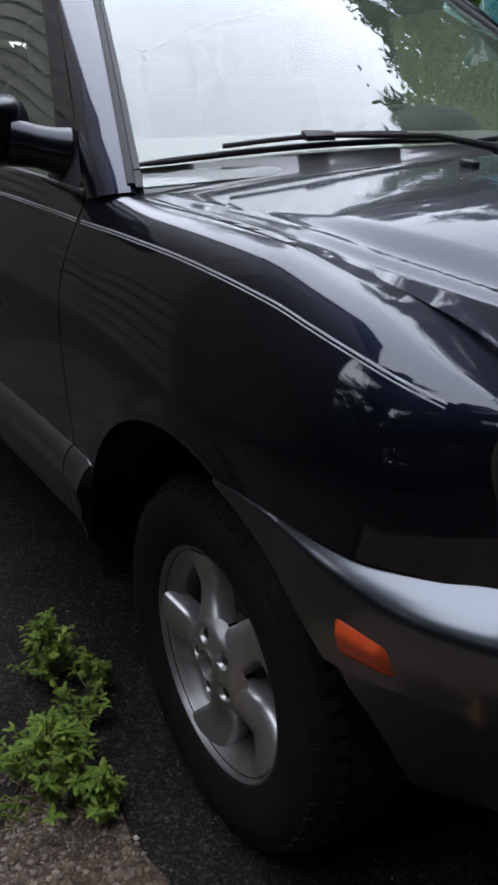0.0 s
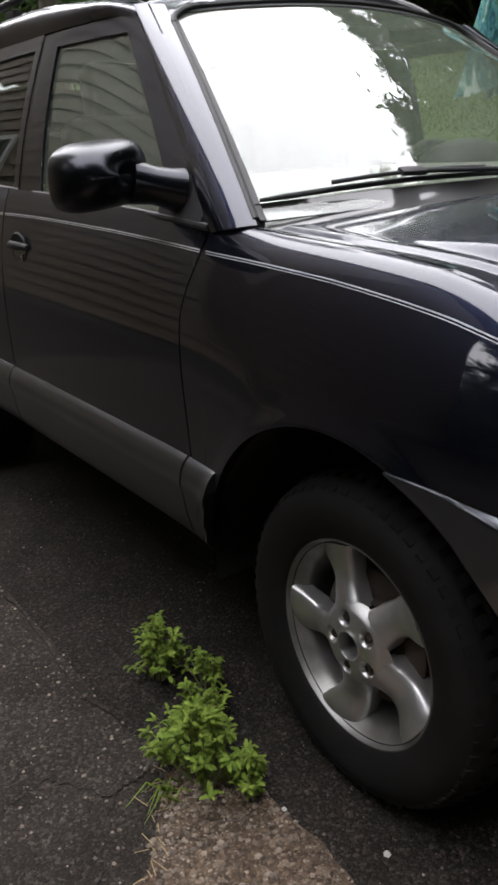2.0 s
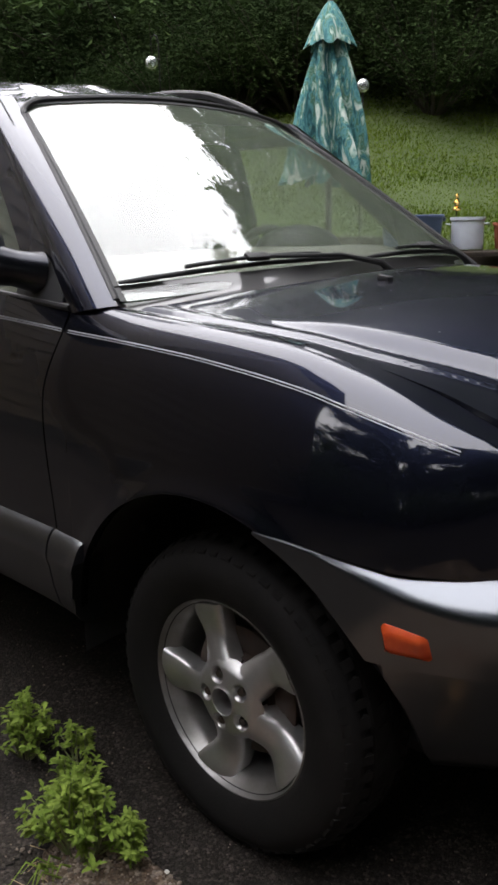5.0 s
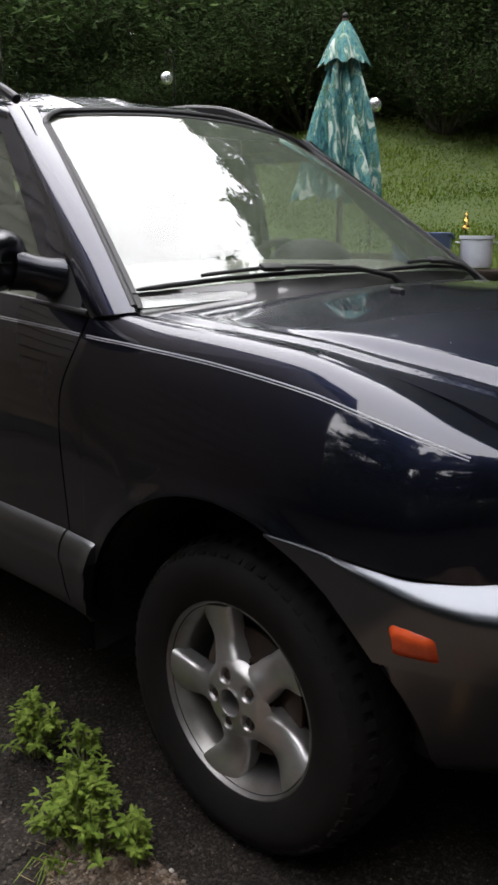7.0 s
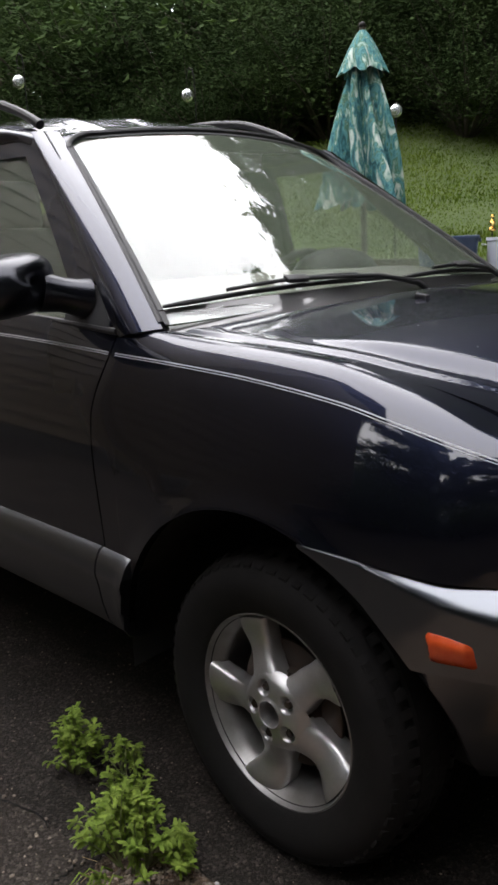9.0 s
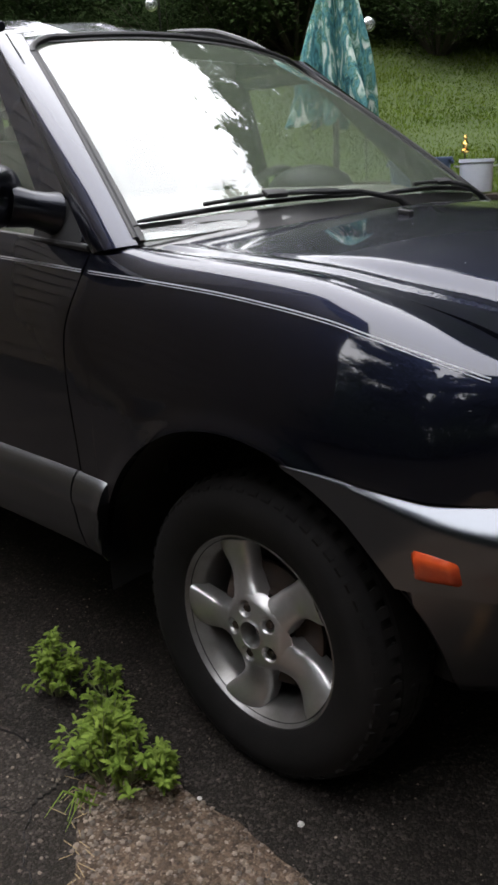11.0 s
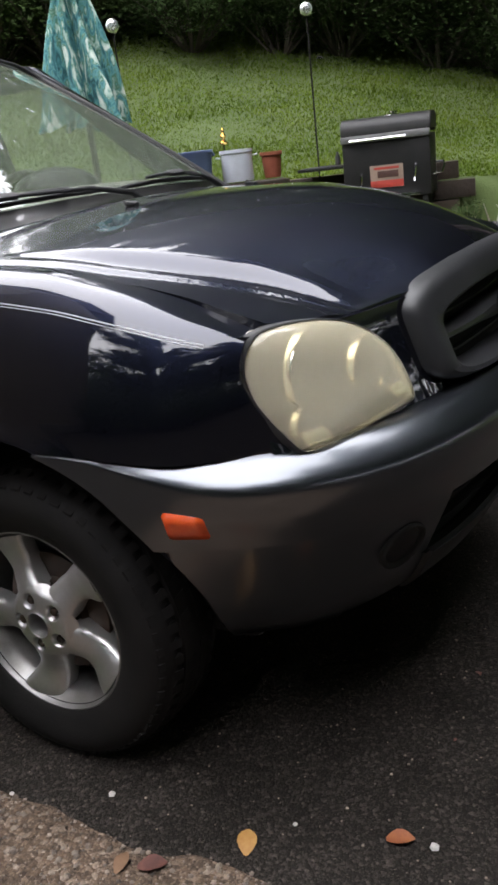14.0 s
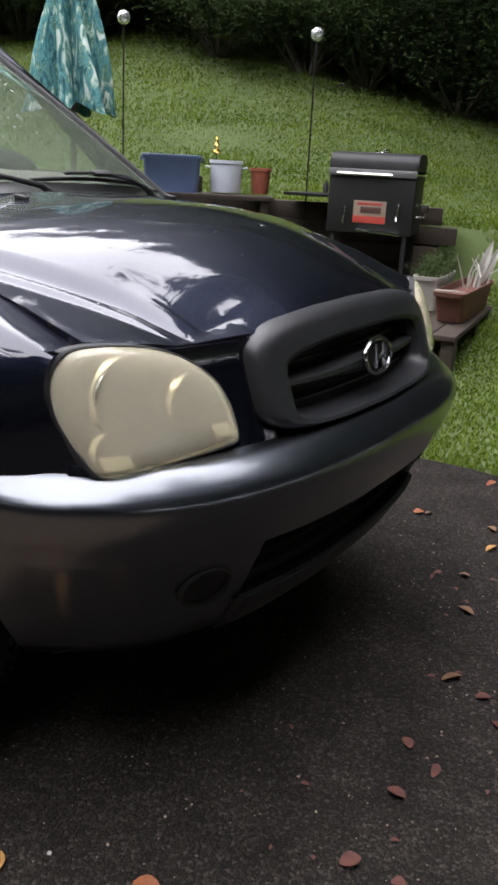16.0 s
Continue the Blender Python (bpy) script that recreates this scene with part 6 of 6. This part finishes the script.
# dark board on which pots and bin stand
bd = thing("plank_shelf", "dark wooden plank shelf in front of the raised lawn", "shelf", at=(-2.4, 4.9, 0.3))
sh_m = Matrix.Translation((-2.42, 4.90, 0)) @ pose(0, 0, 0, 0, 0, 36)
for k in range(3):
    part("plank", moved(box(1.15, 0.135, 0.035, (-0.08, -0.145 + 0.145 * k, 1.045), 0.006), sh_m), TIMBER, bd)
for sx in (-0.6, 0.42):
    for sy in (-0.15, 0.15):
        gx, gy = (sh_m @ Vector((sx, sy, 0)))[:2]
        gz = float(ground_z(gx, gy))
        part("leg", moved(box(0.07, 0.07, 1.03 - gz, (sx, sy, (1.03 + gz) / 2), 0.006), sh_m), TIMBER, bd)
# brass finial on a thin stake
fx_, fy_ = -2.50, 5.08
orn = thing("brass_ornament", "small shining brass garden ornament on a stake", "ornament", at=(fx_, fy_, 1.05))
part("stake", tube([(fx_, fy_, float(ground_z(fx_, fy_))), (fx_, fy_, 1.37)], 0.006, 6), IRON, orn)
part("finial", lathe([(0.001, 1.36), (0.030, 1.37), (0.034, 1.385), (0.016, 1.40), (0.018, 1.42), (0.026, 1.435), (0.014, 1.455), (0.012, 1.475), (0.018, 1.485), (0.001, 1.50)], 18, "z", (fx_, fy_, 0)), BRASS, orn)

# charcoal grill
gm = Matrix.Translation((-1.22, 5.44, 0)) @ pose(0, 0, 0, 0, 0, 13)
gz0 = 0.30
g = thing("charcoal_grill", "black charcoal grill with steel handles beside the lawn", "grill", at=(-1.19, 5.42, gz0))
P = []
for a in np.linspace(0, 1, 14):
    ang = a * math.pi
    y_ = -0.235 * math.copysign(abs(math.cos(ang)) ** 0.55, math.cos(ang))
    z_ = 1.31 + 0.125 * abs(math.sin(ang)) ** 0.6
    P.append([(x, y_, z_) for x in np.linspace(-0.33, 0.33, 6)])
lid = part("lid", moved(slab(P, 0.02, (0, 0, -1)), gm), GRILLBLACK, g, "black enamel lid")
for sx in (-0.333, 0.333):
    sidep = [(sx, -0.235 * math.copysign(abs(math.cos(a)) ** 0.55, math.cos(a)), 1.31 + 0.125 * abs(math.sin(a)) ** 0.6) for a in np.linspace(0, math.pi, 20)]
    part("lid_end", moved((sidep + [(sx + 0.006, p[1], p[2]) for p in sidep], [tuple(range(20)), tuple(reversed(range(20, 40)))] + [(i, i + 1, i + 21, i + 20) for i in range(19)]), gm), GRILLBLACK, g)
part("lid_front", moved(box(0.67, 0.02, 0.05, (0, -0.24, 1.285), 0.006), gm), mat("grey_steel", (0.22, 0.22, 0.22), 0.4, 0.7, color2=(0.3, 0.3, 0.3), scale=20), g)
part("lid_handle", moved(join(tube([(-0.26, -0.285, 1.275), (0.16, -0.285, 1.275)], 0.011, 8), tube([(-0.25, -0.245, 1.275), (-0.25, -0.285, 1.275)], 0.006, 6), tube([(0.15, -0.245, 1.275), (0.15, -0.285, 1.275)], 0.006, 6)), gm), CHROME, g, "steel lid handle")
part("firebox", moved(box(0.66, 0.46, 0.44, (0, 0, 1.06), 0.012), gm), GRILLBLACK, g, "black firebox")
part("label_plate", moved(box(0.25, 0.006, 0.165, (0.0, -0.233, 1.0), 0.002), gm), LABELTAN, g, "red and tan label")
part("label_band", moved(box(0.25, 0.006, 0.052, (0.0, -0.2345, 0.945), 0.002), gm), LABELRED, g)
part("label_picture", moved(box(0.16, 0.006, 0.05, (0.01, -0.2345, 1.015), 0.002), gm), LABELDARK, g)
part("label_bar", moved(box(0.19, 0.006, 0.018, (0.0, -0.2345, 1.06), 0.002), gm), LABELRED, g)
for sx, zz in ((-0.2, 0.98), (0.21, 1.02)):
    part("latch", moved(tube([(sx, -0.235, zz - 0.07), (sx + 0.005, -0.265, zz - 0.03), (sx + 0.012, -0.26, zz + 0.035), (sx + 0.012, -0.235, zz + 0.05)], 0.009, 8), gm), CHROME, g)
part("ash_rail", moved(box(0.34, 0.05, 0.02, (0.08, -0.26, 0.86), 0.005, (0, 3, 0)), gm), CHROME, g, "steel drawer edge")
part("side_handle", moved(tube([(0.335, -0.12, 0.98), (0.40, -0.12, 0.985), (0.415, -0.04, 1.03), (0.40, 0.04, 1.06), (0.34, 0.05, 1.06)], 0.009, 8), gm), CHROME, g)
part("top_vent", moved(join(lathe([(0.001, 1.465), (0.03, 1.462), (0.032, 1.452), (0.012, 1.45), (0.012, 1.435)], 16, "z", (0.04, 0, 0)), lathe([(0.05, 1.442), (0.052, 1.434), (0.001, 1.434)], 18, "z", (0.02, -0.01, 0))), gm), CHROME, g, "bright round vent knob")
part("side_shelf", moved(box(0.36, 0.42, 0.025, (-0.52, 0, 1.10), 0.008), gm), GRILLBLACK, g)
for sx in (-0.28, 0.28):
    for sy in (-0.19, 0.19):
        part("leg", moved(box(0.035, 0.035, 0.86 - gz0, (sx, sy, (0.86 + gz0) / 2), 0.004), gm), GRILLBLACK, g)
part("lower_shelf", moved(box(0.60, 0.42, 0.02, (0, 0, 0.50), 0.005), gm), GRILLBLACK, g)
bt = gm @ Vector((-0.42, 0.03, 1.113))
tagged(part("bottle", lathe([(0.001, 0), (0.022, 0.001), (0.022, 0.06), (0.010, 0.085), (0.009, 0.10), (0.001, 0.101)], 18, "z", tuple(bt)), BLACKP, None, "small dark bottle on the grill's side shelf"), category="bottle")

# a low stand with planters
BX, BY, BTURN = -0.47, 4.95, 98.0
pm = Matrix.Translation((BX, BY, 0)) @ pose(0, 0, 0, 0, 0, BTURN)
bench = thing("plant_stand", "low dark timber stand carrying planters", "stand", at=(BX, BY, 0.15))
for k in range(4):
    part("plank", moved(box(1.7, 0.15, 0.035, (0.0, -0.24 + 0.16 * k, 0.332), 0.006), pm), TIMBER, bench)
for sx in (-0.78, 0.0, 0.78):
    for sy in (-0.27, 0.27):
        gx, gy = (pm @ Vector((sx, sy, 0)))[:2]
        gz = float(ground_z(gx, gy)) - 0.04
        part("leg", moved(box(0.085, 0.085, 0.314 - gz, (sx, sy, (0.314 + gz) / 2), 0.006), pm), TIMBER, bench)


def window_box(name, at, L, W, H, m_, label, turn):
    mm = Matrix.Translation(at) @ pose(0, 0, 0, 0, 0, turn)
    p = thing(name, label, "planter", at=at)
    rows = []
    for z, k in ((0, 0.80), (0.004, 0.83), (H - 0.03, 0.97), (H - 0.028, 1.03), (H, 1.04), (H, 0.98), (H - 0.05, 0.93), (H - 0.06, 0.01)):
        rows.append([(*rounded(a, L / 2 * k, W / 2 * k, 9), z) for a in np.linspace(0, 2 * math.pi, 44, endpoint=False)])
    part("box", moved(grid(rows, close_v=True), mm), m_, p)
    return p, mm


p1, m1 = window_box("window_box", (-0.60, 5.24, 0.352), 0.62, 0.20, 0.25, PALEP, "pale grey window box with thin green plants", BTURN)
rg = random.Random(77)
st_, lf_ = [], []
for i in range(60):
    b0 = m1 @ Vector((rg.uniform(-0.26, 0.26), rg.uniform(-0.07, 0.07), 0.20))
    e0 = b0 + Vector((rg.gauss(0, 0.06), rg.gauss(0, 0.05), rg.uniform(0.08, 0.22)))
    st_.append(tube([b0, e0], [0.002, 0.001], 4, False))
    for k in range(22):
        q = b0.lerp(e0, rg.uniform(0.3, 1.05))
        lf_.append((q[0] + rg.gauss(0, 0.02), q[1] + rg.gauss(0, 0.02), q[2] + rg.gauss(0, 0.015)))
part("plant_stem", join(*st_), STEM, p1, "", 60)
part("plant_foliage", leaves(lf_, 0.035, rg, 0.4, 3.5), SHRUB, p1, "small grey-green leaves", 180)
p2, m2 = window_box("terracotta_trough", (-0.30, 5.06, 0.352), 1.05, 0.22, 0.21, REDWOOD, "long red-brown trough with pale broken stalks", BTURN - 2)
for i in range(13):
    b0 = m2 @ Vector((rg.uniform(0.12, 0.55), rg.uniform(-0.07, 0.07), 0.16))
    part("stalk", tube([b0, b0 + Vector((rg.gauss(0, 0.02), rg.gauss(0, 0.02), 0.10)), b0 + Vector((rg.gauss(0, 0.05), rg.gauss(0, 0.04), rg.uniform(0.16, 0.26)))], [0.007, 0.006, 0.003], 6), PALEP, p2, "pale dry stalk")
for dx_, tl_ in ((0.50, -68), (0.42, -78)):
    part("husk", moved(slab_leaf(leaf_mesh(0.36, 0.032, 0.05)), Matrix.Translation(m2 @ Vector((dx_, 0, 0.15))) @ pose(0, 0, 0, 80, tl_, 10)), PALEP, p2, "tall pale dry husk")
part("dry_stick", tube([m2 @ Vector((-0.49, 0.10, 0.215)), m2 @ Vector((-0.50, -0.02, 0.22)), m2 @ Vector((-0.48, -0.10, 0.215))], 0.006, 6), PALEP, p2, "pale dry stick")

# closed patio umbrella
UX, UY = -2.27, 3.18
uz0 = float(ground_z(UX, UY))
um = thing("patio_umbrella", "closed patio umbrella in blue-green leaf print", "umbrella", at=(UX, UY, uz0))
um_m = bpy.data.materials.new("leaf_print_cloth")
um_m.use_nodes = True
nn, ll = um_m.node_tree.nodes, um_m.node_tree.links
bs = nn["Principled BSDF"]
bs.inputs["Roughness"].default_value = 0.85
tcn = nn.new("ShaderNodeTexCoord")
mp = nn.new("ShaderNodeMapping")
mp.inputs["Rotation"].default_value = (0.3, 0.5, 0.2)
mp.inputs["Scale"].default_value = (1.6, 1.6, 0.7)
ll.new(tcn.outputs["Object"], mp.inputs["Vector"])
wv = nn.new("ShaderNodeTexNoise")
wv.inputs["Scale"].default_value, wv.inputs["Detail"].default_value, wv.inputs["Distortion"].default_value = 10.0, 5, 1.6
ll.new(mp.outputs[0], wv.inputs["Vector"])
cr = nn.new("ShaderNodeValToRGB")
cr.color_ramp.elements[0].position, cr.color_ramp.elements[0].color = 0.33, (0.015, 0.075, 0.080, 1)
cr.color_ramp.elements[1].position, cr.color_ramp.elements[1].color = 0.66, (0.62, 0.68, 0.62, 1)
for pos_, col in ((0.42, (0.035, 0.17, 0.185, 1)), (0.48, (0.11, 0.31, 0.31, 1)), (0.52, (0.05, 0.15, 0.085, 1)), (0.57, (0.30, 0.46, 0.40, 1))):
    e = cr.color_ramp.elements.new(pos_)
    e.color = col
ll.new(wv.outputs["Fac"], cr.inputs["Fac"])
ll.new(cr.outputs["Color"], bs.inputs["Base Color"])
part("pole", tube([(UX, UY, uz0), (UX, UY, 2.58)], 0.019, 12), mat("bronze_pole", (0.12, 0.10, 0.085), 0.4, 0.6, color2=(0.16, 0.13, 0.11), scale=20), um, "dark metal pole")
rows = []
for k in np.linspace(0, 1, 22):
    z = 2.43 - 0.85 * k
    row = []
    for a in np.linspace(0, 2 * math.pi, 96, endpoint=False):
        fold = 0.5 + 0.5 * math.cos(8 * a)
        r = (0.055 + 0.235 * k ** 0.9) * (1 - (0.50 + 0.12 * k) * (1 - fold) ** 1.3) * (1 + 0.14 * math.sin(3 * a + 4 * k))
        row.append((UX + r * math.cos(a + 0.5 * k), UY + r * math.sin(a + 0.5 * k), z - (0.03 * fold if k > 0.9 else 0.0) - 0.04 * (fold - 0.5) * k))
    rows.append(row)
part("canopy", grid(rows, close_v=True), um_m, um, "folded leaf-print canopy", 60)
rows = []
for k in np.linspace(0, 1, 10):
    row = []
    for a in np.linspace(0, 2 * math.pi, 64, endpoint=False):
        fold = 0.5 + 0.5 * math.cos(8 * a + 1)
        r = (0.012 + 0.15 * k ** 0.8) * (1 - 0.28 * k * (1 - fold))
        row.append((UX + r * math.cos(a), UY + r * math.sin(a), 2.565 - 0.225 * k - 0.035 * k * fold))
    rows.append(row)
part("vent_cap", grid(rows, close_v=True), um_m, um, "flounced top vent", 60)
part("finial", ball(0.022, (UX, UY, 2.585)), IRON, um)
part("base", lathe([(0.001, uz0 + 0.10), (0.05, uz0 + 0.10), (0.06, uz0 + 0.06), (0.22, uz0 + 0.04), (0.24, uz0), (0.001, uz0)], 30, "z", (UX, UY, 0)), IRON, um)


# glass balls on shepherd's hooks
def ball_lamp(x, y, z, r, hook, label):
    g_ = float(ground_z(x, y))
    o = thing("garden_ball", label, "garden light", "glass balls on stakes", at=(x, y, g_))
    if hook:
        part("stake", tube([(x + 0.10, y, g_), (x + 0.10, y, z + 0.13), (x + 0.08, y, z + 0.20), (x + 0.04, y, z + 0.22), (x, y, z + 0.19), (x, y, z + 0.14)], 0.006, 8), IRON, o)
        part("hanger", tube([(x, y, z + 0.15), (x, y, z + r)], 0.002, 6), IRON, o)
    else:
        part("stake", tube([(x, y, g_), (x, y, z - r * 0.8)], 0.007, 8), IRON, o)
    part("ball", ball(r, (x, y, z), nu=20, nv=14), FROST, o, "frosted glass ball")


ball_lamp(-3.16, 4.70, 2.335, 0.052, False, "frosted glass ball on a thin iron stake")
ball_lamp(-1.80, 5.36, 2.27, 0.050, False, "frosted glass ball on a thin iron stake")
ball_lamp(-4.94, 4.04, 2.66, 0.055, True, "frosted glass ball hanging from an iron hook")
ball_lamp(-5.80, 2.87, 2.80, 0.055, True, "frosted glass ball hanging from an iron hook")
ball_lamp(-4.41, 11.1, 2.45, 0.06, False, "pale glass ball on a stake in the shrubs")

# ---- the house beside the drive ----
SIDING = mat("tan_siding", (0.19, 0.150, 0.108), 0.6, color2=(0.155, 0.122, 0.088), scale=1.5, fine=30, bump=0.1)
TRIMW = mat("white_trim", (0.6, 0.6, 0.58), 0.5, color2=(0.52, 0.52, 0.5), scale=3)
SHINGLE = mat("roof_shingles", (0.06, 0.055, 0.05), 0.9, color2=(0.09, 0.085, 0.08), scale=3, fine=60, bump=0.5)
house = thing("house", "tan clapboard house with white trim beside the driveway", "house", at=(-5, -5, 0))
HX0, HX1, HY, HH = -15.0, -3.3, -1.95, 8.4
part("wall_core", box(HX1 - HX0, 4.0, HH, ((HX0 + HX1) / 2, HY - 2.05, HH / 2), 0.0), SIDING, house)
z = 0.35
while z < HH - 0.1:
    part("clapboard", box(HX1 - HX0, 0.022, 0.245, ((HX0 + HX1) / 2, HY - 0.025, z), 0.0, (5, 0, 0)), SIDING, house)
    part("clapboard", box(4.0, 0.022, 0.245, (HX1 - 0.025 + 0.01, HY - 2.05, z), 0.0, (5, 0, 90)), SIDING, house)
    z += 0.225
part("foundation", box(HX1 - HX0 + 0.06, 4.06, 0.3, ((HX0 + HX1) / 2, HY - 2.05, 0.14), 0.01), mat("grey_block", (0.10, 0.095, 0.085), 0.9, color2=(0.07, 0.066, 0.06), scale=6, bump=0.4), house)
for xx in (HX0, HX1):
    part("corner_board", box(0.12, 0.12, HH, (xx, HY - 0.01, HH / 2), 0.005), SIDING, house)
part("fascia", box(HX1 - HX0 + 0.8, 0.05, 0.22, ((HX0 + HX1) / 2, HY + 0.38, HH + 0.02), 0.005), TRIMW, house)
part("soffit", box(HX1 - HX0 + 0.8, 0.45, 0.03, ((HX0 + HX1) / 2, HY + 0.18, HH - 0.08), 0.003), TRIMW, house)
part("roof", slab([[(x, HY + 0.42 - 2.7 * t, HH + 0.05 + 2.0 * t) for t in np.linspace(0, 1, 4)] for x in (HX0 - 0.4, HX1 + 0.4)], 0.1, (0, 0, -1)), SHINGLE, house)
part("roof", slab([[(x, HY - 4.6 + 2.4 * t, HH - 0.05 + 2.0 * t) for t in np.linspace(0, 1, 4)] for x in (HX0 - 0.4, HX1 + 0.4)], 0.1, (0, 0, -1)), SHINGLE, house)
for wx_, wz_ in ((-8.6, 1.9),):
    win = part("window", box(0.98, 0.05, 1.36, (wx_, HY + 0.0, wz_), 0.006), TRIMW, house, "white framed window")
    for dz in (-0.31, 0.31):
        part("pane", box(0.80, 0.02, 0.56, (wx_, HY + 0.022, wz_ + dz), 0.002), DARKGLASS, win, "dark pane")
